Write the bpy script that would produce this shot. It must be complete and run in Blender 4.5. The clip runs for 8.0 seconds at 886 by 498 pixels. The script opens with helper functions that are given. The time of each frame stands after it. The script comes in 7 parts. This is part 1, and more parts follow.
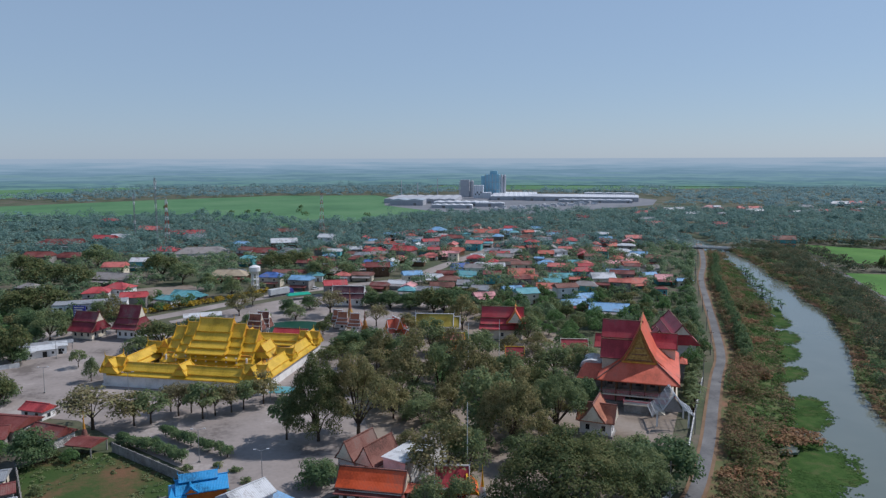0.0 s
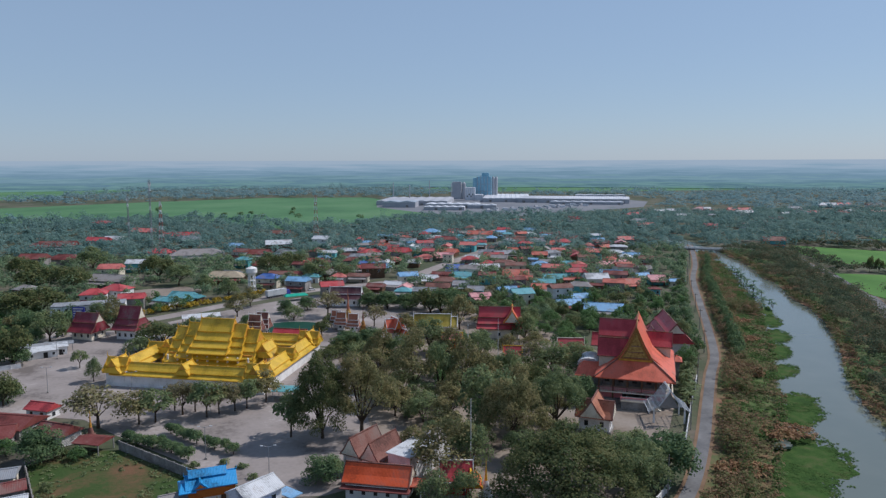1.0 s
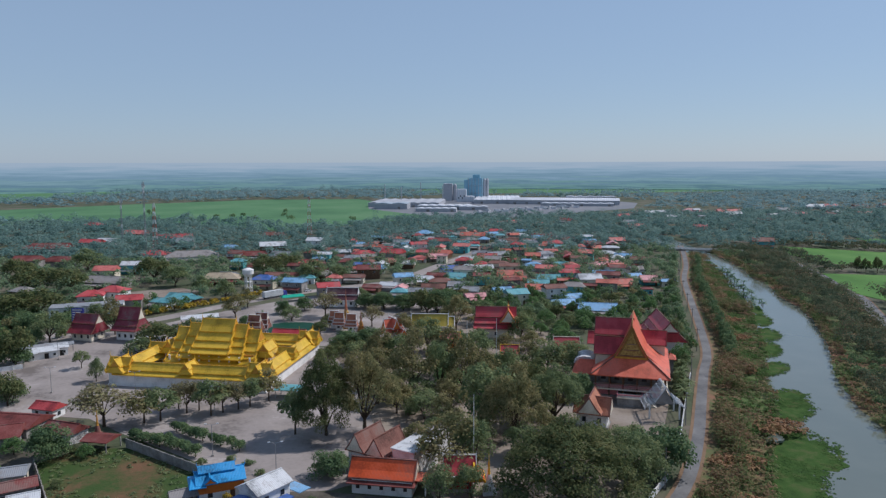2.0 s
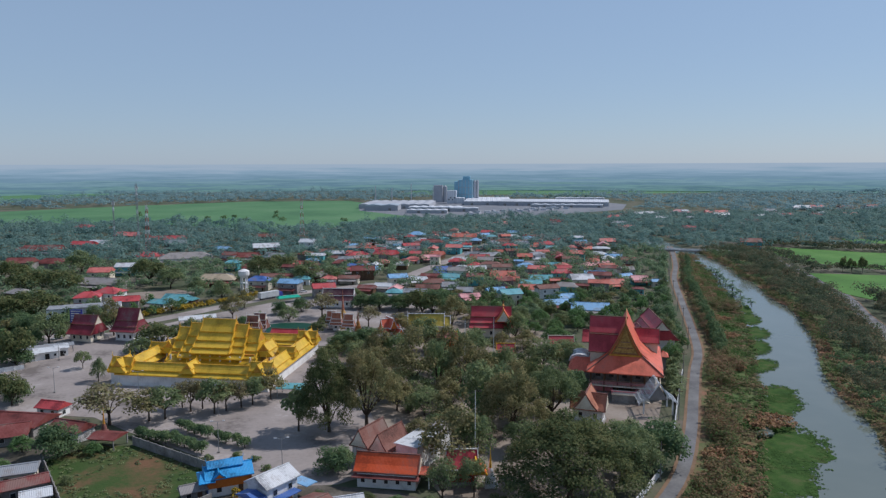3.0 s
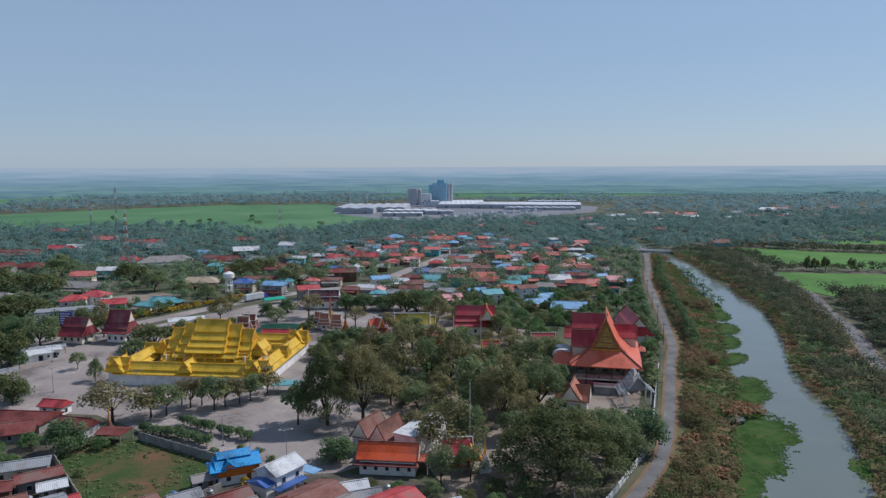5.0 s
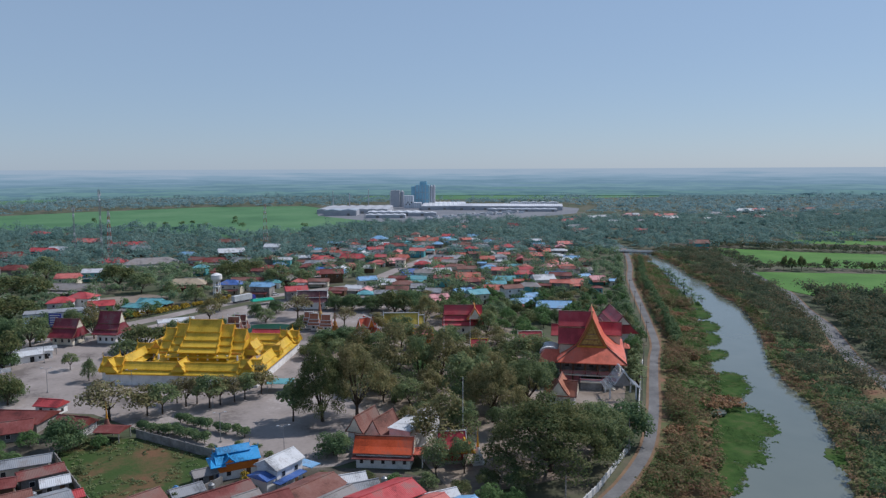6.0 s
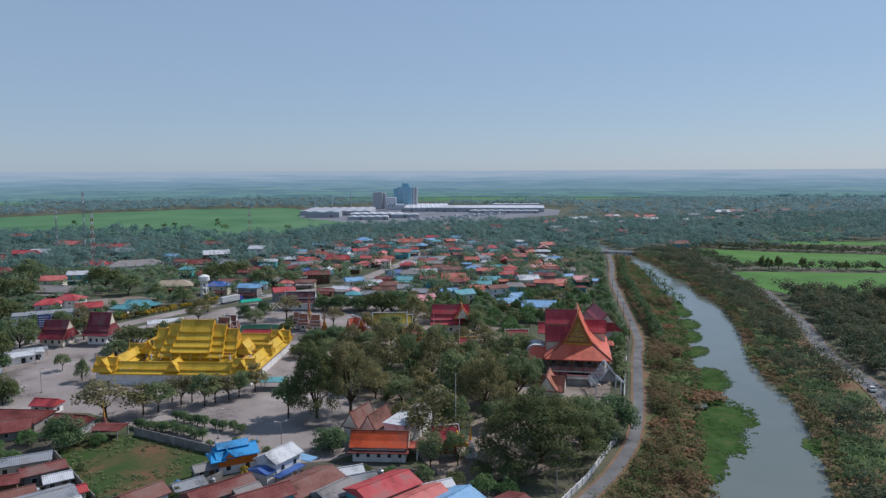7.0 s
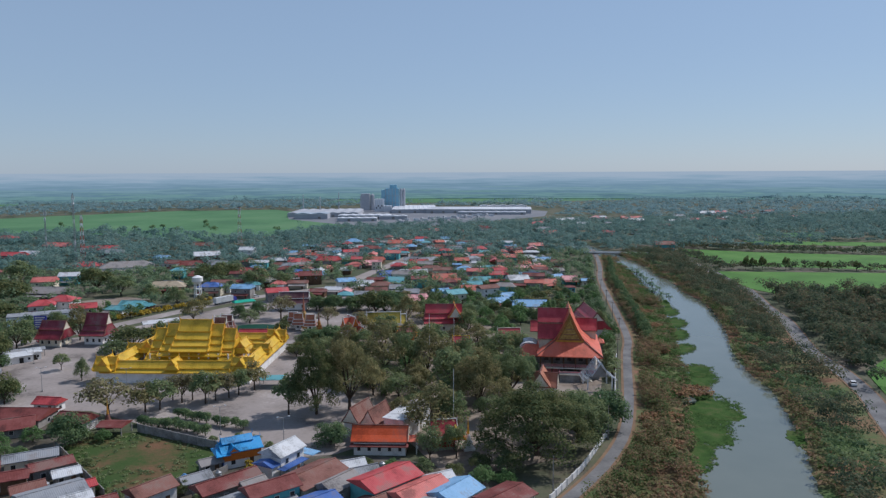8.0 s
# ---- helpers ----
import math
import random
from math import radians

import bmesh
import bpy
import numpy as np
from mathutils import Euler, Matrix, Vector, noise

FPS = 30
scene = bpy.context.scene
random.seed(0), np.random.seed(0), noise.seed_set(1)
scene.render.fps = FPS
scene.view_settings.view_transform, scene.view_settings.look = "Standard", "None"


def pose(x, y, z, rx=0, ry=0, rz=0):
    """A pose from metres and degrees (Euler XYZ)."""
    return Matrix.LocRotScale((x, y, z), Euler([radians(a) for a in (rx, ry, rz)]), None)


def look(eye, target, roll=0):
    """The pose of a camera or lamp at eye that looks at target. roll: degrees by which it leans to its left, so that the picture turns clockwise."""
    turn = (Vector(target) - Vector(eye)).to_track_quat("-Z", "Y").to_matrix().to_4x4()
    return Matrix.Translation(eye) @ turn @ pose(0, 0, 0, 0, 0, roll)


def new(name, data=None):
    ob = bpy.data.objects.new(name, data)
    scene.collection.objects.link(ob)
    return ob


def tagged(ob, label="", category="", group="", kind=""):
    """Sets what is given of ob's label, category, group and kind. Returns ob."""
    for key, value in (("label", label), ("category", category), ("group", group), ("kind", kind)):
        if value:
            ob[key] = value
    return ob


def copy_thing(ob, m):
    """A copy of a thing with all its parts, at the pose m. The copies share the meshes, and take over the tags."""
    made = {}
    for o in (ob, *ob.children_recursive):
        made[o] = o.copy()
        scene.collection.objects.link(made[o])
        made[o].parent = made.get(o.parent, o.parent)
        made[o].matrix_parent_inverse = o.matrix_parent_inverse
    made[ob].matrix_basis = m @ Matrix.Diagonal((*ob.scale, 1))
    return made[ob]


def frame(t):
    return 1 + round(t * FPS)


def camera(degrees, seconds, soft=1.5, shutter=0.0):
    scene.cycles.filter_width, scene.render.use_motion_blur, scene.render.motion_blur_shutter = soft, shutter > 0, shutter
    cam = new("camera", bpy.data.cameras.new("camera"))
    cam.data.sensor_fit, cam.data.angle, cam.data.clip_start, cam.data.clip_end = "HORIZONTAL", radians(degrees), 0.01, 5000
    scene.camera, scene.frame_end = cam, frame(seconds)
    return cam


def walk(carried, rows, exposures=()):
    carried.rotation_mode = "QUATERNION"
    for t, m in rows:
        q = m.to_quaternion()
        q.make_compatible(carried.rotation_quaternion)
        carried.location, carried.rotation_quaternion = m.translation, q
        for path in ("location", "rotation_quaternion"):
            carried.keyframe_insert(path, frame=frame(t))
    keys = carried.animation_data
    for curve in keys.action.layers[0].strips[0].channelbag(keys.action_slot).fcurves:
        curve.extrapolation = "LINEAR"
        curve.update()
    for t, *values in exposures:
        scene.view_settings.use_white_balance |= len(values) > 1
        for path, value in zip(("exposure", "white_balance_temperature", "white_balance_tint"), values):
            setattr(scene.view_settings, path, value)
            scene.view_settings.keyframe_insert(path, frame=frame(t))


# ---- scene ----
EXPOSURE, KELVIN, TINT = -0.38, 6000, 13
cam = camera(64.0, 8.0, soft=1.35)
# seconds, x, y, z, turn to the right, tilt, lean
ROWS = [
    (0, 0.007, 0.002, 69.702, 7.426, -7.098, 0.120),
    (0.5, -1.554, -1.493, 69.624, 7.795, -7.008, 0.125),
    (1, -3.228, -3.124, 69.623, 8.193, -6.928, 0.129),
    (1.5, -4.968, -4.878, 69.681, 8.605, -6.856, 0.134),
    (2.25, -7.634, -7.714, 69.838, 9.241, -6.760, 0.143),
    (3, -10.329, -10.758, 70.033, 9.918, -6.671, 0.156),
    (3.5, -12.140, -12.883, 70.164, 10.412, -6.613, 0.167),
    (4, -13.972, -15.070, 70.286, 10.956, -6.554, 0.178),
    (4.5, -15.838, -17.308, 70.391, 11.561, -6.492, 0.190),
    (5.25, -18.729, -20.731, 70.511, 12.589, -6.394, 0.207),
    (6, -21.765, -24.197, 70.582, 13.738, -6.289, 0.221),
    (6.5, -23.876, -26.511, 70.609, 14.529, -6.217, 0.227),
    (7, -26.050, -28.813, 70.626, 15.287, -6.145, 0.229),
    (7.5, -28.267, -31.089, 70.644, 15.946, -6.077, 0.227),
    (8, -30.494, -33.326, 70.676, 16.412, -6.018, 0.220),
]
walk(cam, [(t, pose(x, y, z, 90 + tilt, 0, -turn) @ pose(0, 0, 0, 0, 0, -lean)) for t, x, y, z, turn, tilt, lean in ROWS],
     exposures=[(0.0, EXPOSURE, KELVIN, TINT), (8.0, EXPOSURE, KELVIN, TINT)])

# ---- daylight: hazy sun from the right, slightly beyond the subject ----
HAZE = (3.58, 4.72, 6.00)
SUN = Vector((0.92, 0.28, 1.05)).normalized()
world = bpy.data.worlds.new("hazy_sky")
scene.world = world
world.use_nodes = True
wn, wl = world.node_tree.nodes, world.node_tree.links
sky = wn.new("ShaderNodeTexSky")
sky.sky_type = "NISHITA"
sky.sun_disc = False
sky.sun_elevation = math.asin(SUN.z)
sky.sun_rotation = math.atan2(SUN.x, SUN.y)
sky.altitude, sky.air_density, sky.dust_density, sky.ozone_density = 0, 1.0, 0.3, 3.0
veil = wn.new("ShaderNodeMixRGB")
veil.inputs[2].default_value = (*HAZE, 1)
aim, height, thin = wn.new("ShaderNodeTexCoord"), wn.new("ShaderNodeSeparateXYZ"), wn.new("ShaderNodeMapRange")
thin.inputs[1].default_value, thin.inputs[2].default_value, thin.inputs[3].default_value, thin.inputs[4].default_value = 0.16, 0.85, 0.66, 0.30
wl.new(aim.outputs["Generated"], height.inputs[0])
wl.new(height.outputs["Z"], thin.inputs[0])
wl.new(thin.outputs[0], veil.inputs[0])
wl.new(sky.outputs[0], veil.inputs[1])
wl.new(veil.outputs[0], wn["Background"].inputs[0])
wn["Background"].inputs[1].default_value = 0.118
sun_data = bpy.data.lights.new("sun", "SUN")
sun_data.energy, sun_data.angle, sun_data.color = 4.4, radians(0.8), (1.0, 0.94, 0.86)
sun = new("sun", sun_data)
sun.matrix_world = look(SUN * 300, (0, 0, 0))


# the hazy distance: haze painted into a glowing ring, far beyond the last woods
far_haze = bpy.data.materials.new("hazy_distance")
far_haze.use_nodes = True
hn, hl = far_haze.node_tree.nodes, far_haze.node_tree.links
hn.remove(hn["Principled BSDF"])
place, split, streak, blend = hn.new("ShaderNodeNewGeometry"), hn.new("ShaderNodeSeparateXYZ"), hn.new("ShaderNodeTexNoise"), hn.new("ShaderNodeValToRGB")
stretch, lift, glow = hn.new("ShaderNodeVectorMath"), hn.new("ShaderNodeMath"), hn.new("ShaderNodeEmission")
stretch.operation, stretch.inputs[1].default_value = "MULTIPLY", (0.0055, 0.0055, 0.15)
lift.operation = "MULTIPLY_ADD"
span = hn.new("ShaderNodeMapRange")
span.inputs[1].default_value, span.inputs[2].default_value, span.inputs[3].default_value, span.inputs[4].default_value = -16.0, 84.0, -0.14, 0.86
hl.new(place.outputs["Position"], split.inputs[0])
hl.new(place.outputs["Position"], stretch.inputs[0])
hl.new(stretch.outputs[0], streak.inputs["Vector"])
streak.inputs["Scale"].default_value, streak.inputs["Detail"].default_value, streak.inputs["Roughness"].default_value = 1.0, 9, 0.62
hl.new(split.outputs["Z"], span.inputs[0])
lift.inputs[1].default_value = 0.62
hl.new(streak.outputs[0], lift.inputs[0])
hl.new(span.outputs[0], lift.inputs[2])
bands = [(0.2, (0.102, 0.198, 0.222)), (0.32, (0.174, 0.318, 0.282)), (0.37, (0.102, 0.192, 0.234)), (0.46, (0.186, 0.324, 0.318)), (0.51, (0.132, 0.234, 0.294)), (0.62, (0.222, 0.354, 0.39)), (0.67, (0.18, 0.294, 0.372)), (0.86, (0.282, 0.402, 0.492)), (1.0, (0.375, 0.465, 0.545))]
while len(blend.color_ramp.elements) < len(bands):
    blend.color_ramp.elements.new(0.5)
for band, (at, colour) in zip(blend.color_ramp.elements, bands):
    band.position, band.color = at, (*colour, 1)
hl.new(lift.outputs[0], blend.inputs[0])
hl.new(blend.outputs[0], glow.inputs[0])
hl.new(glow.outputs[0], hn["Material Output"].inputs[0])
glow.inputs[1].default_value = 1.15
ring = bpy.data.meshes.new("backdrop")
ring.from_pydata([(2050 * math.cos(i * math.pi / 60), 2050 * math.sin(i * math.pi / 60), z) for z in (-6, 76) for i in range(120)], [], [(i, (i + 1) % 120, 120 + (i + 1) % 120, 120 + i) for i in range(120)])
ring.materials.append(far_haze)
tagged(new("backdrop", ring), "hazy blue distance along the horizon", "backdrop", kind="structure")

# ---- mesh tools ----
class Shape:
    """Collects corners and faces of one mesh."""

    def __init__(self):
        self.v, self.f = [], []

    def add(self, vs, fs):
        n = len(self.v)
        self.v += [tuple(p) for p in vs]
        self.f += [tuple(i + n for i in q) for q in fs]
        return self

    def box(self, x0, y0, z0, x1, y1, z1):
        return self.add([(x0, y0, z0), (x1, y0, z0), (x1, y1, z0), (x0, y1, z0), (x0, y0, z1), (x1, y0, z1), (x1, y1, z1), (x0, y1, z1)],
                        [(3, 2, 1, 0), (4, 5, 6, 7), (0, 1, 5, 4), (1, 2, 6, 5), (2, 3, 7, 6), (3, 0, 4, 7)])

    def prism(self, outline, a, b, axis="x"):
        """A closed outline (across, z), drawn out from a to b along axis."""
        n = len(outline)
        put = (lambda s, p: (s, p[0], p[1])) if axis == "x" else (lambda s, p: (p[0], s, p[1]))
        vs = [put(a, p) for p in outline] + [put(b, p) for p in outline]
        fs = [tuple(range(n)), tuple(range(2 * n - 1, n - 1, -1))] + [(i, n + i, n + (i + 1) % n, (i + 1) % n) for i in range(n)]
        return self.add(vs, fs)

    def tube(self, p, q, r0, r1, n=7):
        p, q = Vector(p), Vector(q)
        w = (q - p).normalized()
        u = w.orthogonal().normalized()
        s = w.cross(u)
        vs = [c + (u * math.cos(2 * math.pi * i / n) + s * math.sin(2 * math.pi * i / n)) * r for c, r in ((p, r0), (q, r1)) for i in range(n)]
        fs = [(i, (i + 1) % n, n + (i + 1) % n, n + i) for i in range(n)] + [tuple(range(n - 1, -1, -1)), tuple(range(n, 2 * n))]
        return self.add(vs, fs)

    def lathe(self, profile, n=12, at=(0, 0, 0)):
        """A turned body from (radius, z) pairs."""
        vs = [(at[0] + r * math.cos(2 * math.pi * i / n), at[1] + r * math.sin(2 * math.pi * i / n), at[2] + z) for r, z in profile for i in range(n)]
        fs = [(k * n + i, k * n + (i + 1) % n, (k + 1) * n + (i + 1) % n, (k + 1) * n + i) for k in range(len(profile) - 1) for i in range(n)]
        return self.add(vs, fs + [tuple(range(n - 1, -1, -1)), tuple(range((len(profile) - 1) * n, len(profile) * n))])

    def hip(self, x0, y0, x1, y1, z0, z1, inset=0.0, thick=0.18, shift=0.0):
        """A roof with its ridge along x; inset 0 gives gables, more gives hips."""
        ym = (y0 + y1) / 2 + shift
        return self.add([(x0, y0, z0 - thick), (x1, y0, z0 - thick), (x1, y1, z0 - thick), (x0, y1, z0 - thick), (x0, y0, z0), (x1, y0, z0), (x1, y1, z0), (x0, y1, z0),
                         (x0 + inset, ym, z1), (x1 - inset, ym, z1)],
                        [(3, 2, 1, 0), (0, 1, 5, 4), (1, 2, 6, 5), (2, 3, 7, 6), (3, 0, 4, 7), (4, 5, 9, 8), (6, 7, 8, 9), (5, 6, 9), (7, 4, 8)])

    def mesh(self, name, material):
        me = bpy.data.meshes.new(name)
        me.from_pydata(self.v, [], self.f)
        me.materials.append(material)
        return me


def cloud_mesh(name, V, material, k=4):
    """A mesh of loose leaves: V holds k corners for each."""
    n = len(V) // k
    me = bpy.data.meshes.new(name)
    me.vertices.add(len(V))
    me.vertices.foreach_set("co", np.ascontiguousarray(V, dtype=np.float32).ravel())
    me.loops.add(len(V))
    me.loops.foreach_set("vertex_index", np.arange(len(V), dtype=np.int32))
    me.polygons.add(n)
    me.polygons.foreach_set("loop_start", np.arange(0, len(V), k, dtype=np.int32))
    me.polygons.foreach_set("loop_total", np.full(n, k, dtype=np.int32))
    me.materials.append(material)
    me.update()
    return me


def part(name, shape, material, parent, label=""):
    ob = new(name, shape.mesh(name, material))
    ob.parent = parent
    return tagged(ob, label)


def thing(name, m, label, category, group="", kind=""):
    ob = new(name)
    ob.matrix_basis = m
    ob.empty_display_size = 0.5
    return tagged(ob, label, category, group, kind)


def plain(name, shape, material, label="", category="", kind="", group="", m=None):
    ob = new(name, shape.mesh(name, material))
    if m is not None:
        ob.matrix_basis = m
    return tagged(ob, label, category, group, kind)


def smooth_line(points, step=6.0):
    """A gliding line through points (x, y), sampled evenly."""
    p = np.array([points[0]] + list(points) + [points[-1]], float)
    out = []
    for i in range(1, len(p) - 2):
        a, b, c, d = p[i - 1], p[i], p[i + 1], p[i + 2]
        n = max(1, int(np.linalg.norm(c - b) / step))
        for k in range(n):
            t = k / n
            out.append(0.5 * ((2 * b) + (c - a) * t + (2 * a - 5 * b + 4 * c - d) * t * t + (3 * b - a - 3 * c + d) * t ** 3))
    return np.array(out + [p[-1]])


def inside(poly, X, Y):
    """Which of the points lie inside the polygon."""
    hit = np.zeros(np.shape(X), bool)
    n = len(poly)
    for i in range(n):
        (x0, y0), (x1, y1) = poly[i], poly[(i + 1) % n]
        if y0 == y1:
            continue
        c = (np.asarray(Y) > min(y0, y1)) & (np.asarray(Y) <= max(y0, y1)) & (np.asarray(X) < x0 + (np.asarray(Y) - y0) * (x1 - x0) / (y1 - y0))
        hit ^= c
    return hit


def away(line, X, Y):
    """The distance of points from a line."""
    best = np.full(np.shape(X), 1e9)
    for (x0, y0), (x1, y1) in zip(line[:-1], line[1:]):
        dx, dy = x1 - x0, y1 - y0
        t = np.clip(((X - x0) * dx + (Y - y0) * dy) / (dx * dx + dy * dy + 1e-9), 0, 1)
        best = np.minimum(best, np.hypot(X - x0 - t * dx, Y - y0 - t * dy))
    return best


def ribbon(line, width, z0, z1):
    """A slab of even width along a line."""
    s = Shape()
    d = np.gradient(line, axis=0)
    n = np.stack([-d[:, 1], d[:, 0]], 1) / np.maximum(np.hypot(d[:, 0], d[:, 1]), 1e-6)[:, None]
    a, b = line + n * width / 2, line - n * width / 2
    m = len(line)
    vs = [(p[0], p[1], z) for z in (z1, z0) for q in (a, b) for p in q]
    fs = []
    for i in range(m - 1):
        fs += [(i + 1, i, m + i, m + i + 1), (i, i + 1, 2 * m + i + 1, 2 * m + i), (m + i + 1, m + i, 3 * m + i, 3 * m + i + 1)]
    return s.add(vs, fs)


def slab(poly, z0, z1):
    n = len(poly)
    return Shape().add([(x, y, z1) for x, y in poly] + [(x, y, z0) for x, y in poly],
                       [tuple(range(n)), tuple(range(2 * n - 1, n - 1, -1))] + [(i, n + i, n + (i + 1) % n, (i + 1) % n) for i in range(n)])


# ---- materials ----
def material(name, colours, scale=1.0, rough=0.8, metal=0.0, bump=0.0, bump_scale=None, stripes=0.0, stripe_axis=0, island=0.0, spec=0.3, fine=8.0, translucent=0.0, loose=0.0, patch=0.0):
    """Noise at two sizes blends the colours; stripes adds ribs of that spacing; island varies each loose piece; loose each object."""
    m = bpy.data.materials.new(name)
    m.use_nodes = True
    nt = m.node_tree
    N, L = nt.nodes, nt.links
    bs = N["Principled BSDF"]
    bs.inputs["Roughness"].default_value, bs.inputs["Metallic"].default_value = rough, metal
    bs.inputs["Specular IOR Level"].default_value = spec
    geo, co = N.new("ShaderNodeNewGeometry"), N.new("ShaderNodeTexCoord")
    big, small = N.new("ShaderNodeTexNoise"), N.new("ShaderNodeTexNoise")
    big.inputs["Scale"].default_value, small.inputs["Scale"].default_value = scale, scale * fine
    big.inputs["Detail"].default_value, small.inputs["Detail"].default_value = 5, 4
    for t in (big, small):
        L.new(geo.outputs["Position"], t.inputs["Vector"])
    mix = N.new("ShaderNodeMath")
    mix.operation = "MULTIPLY_ADD"
    L.new(small.outputs[0], mix.inputs[0])
    mix.inputs[1].default_value = 0.45
    shift = N.new("ShaderNodeMath")
    shift.operation = "MULTIPLY_ADD"
    L.new(big.outputs[0], shift.inputs[0])
    shift.inputs[1].default_value, shift.inputs[2].default_value = 1.3, -0.375
    L.new(shift.outputs[0], mix.inputs[2])
    value = mix
    if island or loose:
        source = geo.outputs["Random Per Island"]
        if loose:
            source = N.new("ShaderNodeObjectInfo").outputs["Random"]
        vary = N.new("ShaderNodeMath")
        vary.operation = "MULTIPLY_ADD"
        L.new(source, vary.inputs[0])
        vary.inputs[1].default_value = island + loose
        L.new(mix.outputs[0], vary.inputs[2])
        back = N.new("ShaderNodeMath")
        back.operation = "SUBTRACT"
        L.new(vary.outputs[0], back.inputs[0])
        back.inputs[1].default_value = (island + loose) / 2
        value = back
    if patch:
        # sheet by sheet differences and dirt running down the slope
        cell, white, runs = N.new("ShaderNodeVectorMath"), N.new("ShaderNodeTexWhiteNoise"), N.new("ShaderNodeTexNoise")
        cell.operation, cell.inputs[1].default_value = "SNAP", (1.15, 2.6, 40.0)
        shade, slide, tint = N.new("ShaderNodeMath"), N.new("ShaderNodeVectorMath"), N.new("ShaderNodeMath")
        slide.operation, slide.inputs[1].default_value = "MULTIPLY", (2.6, 0.35, 0.35)
        L.new(co.outputs["Object"], cell.inputs[0])
        L.new(cell.outputs[0], white.inputs["Vector"])
        L.new(co.outputs["Object"], slide.inputs[0])
        L.new(slide.outputs[0], runs.inputs["Vector"])
        runs.inputs["Scale"].default_value, runs.inputs["Detail"].default_value = 1.0, 4
        shade.operation = tint.operation = "MULTIPLY_ADD"
        L.new(white.outputs["Value"], shade.inputs[0])
        shade.inputs[1].default_value = patch
        L.new(value.outputs[0], shade.inputs[2])
        L.new(runs.outputs[0], tint.inputs[0])
        tint.inputs[1].default_value = patch * 1.6
        L.new(shade.outputs[0], tint.inputs[2])
        level = N.new("ShaderNodeMath")
        level.operation = "SUBTRACT"
        L.new(tint.outputs[0], level.inputs[0])
        level.inputs[1].default_value = patch * 1.3
        value = level
    ramp = N.new("ShaderNodeValToRGB")
    while len(ramp.color_ramp.elements) < len(colours):
        ramp.color_ramp.elements.new(0.5)
    for i, c in enumerate(colours):
        ramp.color_ramp.elements[i].position = 0.25 + 0.5 * i / max(1, len(colours) - 1)
        ramp.color_ramp.elements[i].color = (*c, 1)
    L.new(value.outputs[0], ramp.inputs[0])
    L.new(ramp.outputs[0], bs.inputs["Base Color"])
    height = None
    if stripes:
        wave = N.new("ShaderNodeTexWave")
        wave.bands_direction = "XYZ"[stripe_axis]
        wave.inputs["Scale"].default_value = 0.314 / stripes
        wave.inputs["Distortion"].default_value = 0.3
        L.new(co.outputs["Object"], wave.inputs["Vector"])
        height = wave.outputs["Fac"]
    elif bump:
        nb = N.new("ShaderNodeTexNoise")
        nb.inputs["Scale"].default_value = bump_scale or scale * 6
        nb.inputs["Detail"].default_value = 6
        L.new(geo.outputs["Position"], nb.inputs["Vector"])
        height = nb.outputs[0]
    if height is not None:
        bp = N.new("ShaderNodeBump")
        bp.inputs["Strength"].default_value, bp.inputs["Distance"].default_value = bump or 0.5, 0.1 if not stripes else stripes * 0.3
        L.new(height, bp.inputs["Height"])
        L.new(bp.outputs[0], bs.inputs["Normal"])
    if translucent:
        tr, add = N.new("ShaderNodeBsdfTranslucent"), N.new("ShaderNodeMixShader")
        L.new(ramp.outputs[0], tr.inputs[0])
        add.inputs[0].default_value = translucent
        L.new(bs.outputs[0], add.inputs[1])
        L.new(tr.outputs[0], add.inputs[2])
        L.new(add.outputs[0], N["Material Output"].inputs[0])
    return m


def roof_paint(name, c, rough=0.55, spacing=0.35, worn=(0.25, 0.2, 0.17), patch=0.13):
    """Corrugated or tiled roofing, sun-bleached in patches."""
    d = tuple(v * (0.72 if patch < 0.125 else 0.5) for v in c)
    l = tuple(min(1, v * 1.12 + 0.015) for v in c)
    w = tuple((0.75 if patch < 0.125 else 0.5) * a + (0.25 if patch < 0.125 else 0.5) * b for a, b in zip(c, worn))
    return material(name, [d, c, l, w], 0.18, rough, bump=0.3, stripes=spacing, fine=14, loose=0.15, spec=0.35, patch=patch)


GROUND = material("dry_scrub_ground", [(0.053, 0.073, 0.035), (0.079, 0.092, 0.05), (0.11, 0.107, 0.068), (0.152, 0.126, 0.099)], 0.03, 0.95, bump=0.6, bump_scale=0.8, fine=14)
CONCRETE_YARD = material("pale_concrete_yard", [(0.158, 0.135, 0.122), (0.249, 0.216, 0.198), (0.293, 0.255, 0.235), (0.31, 0.27, 0.249), (0.386, 0.34, 0.316)], 0.07, 0.9, bump=0.2, bump_scale=3, fine=11)
DIRT = material("dark_trodden_dirt", [(0.055, 0.050, 0.036), (0.10, 0.088, 0.070), (0.16, 0.140, 0.118)], 0.15, 0.95, bump=0.5, bump_scale=2, fine=10)
SAND = material("bare_sandy_earth", [(0.16, 0.125, 0.095), (0.25, 0.205, 0.165), (0.30, 0.255, 0.215)], 0.08, 0.95, bump=0.4, bump_scale=2, fine=12)
ASPHALT = material("worn_grey_asphalt", [(0.110, 0.108, 0.110), (0.160, 0.158, 0.158), (0.210, 0.206, 0.202)], 0.12, 0.85, bump=0.2, bump_scale=6, fine=10)
VERGE = material("dusty_brown_verge", [(0.17, 0.105, 0.062), (0.24, 0.155, 0.095)], 0.2, 0.95, bump=0.4)
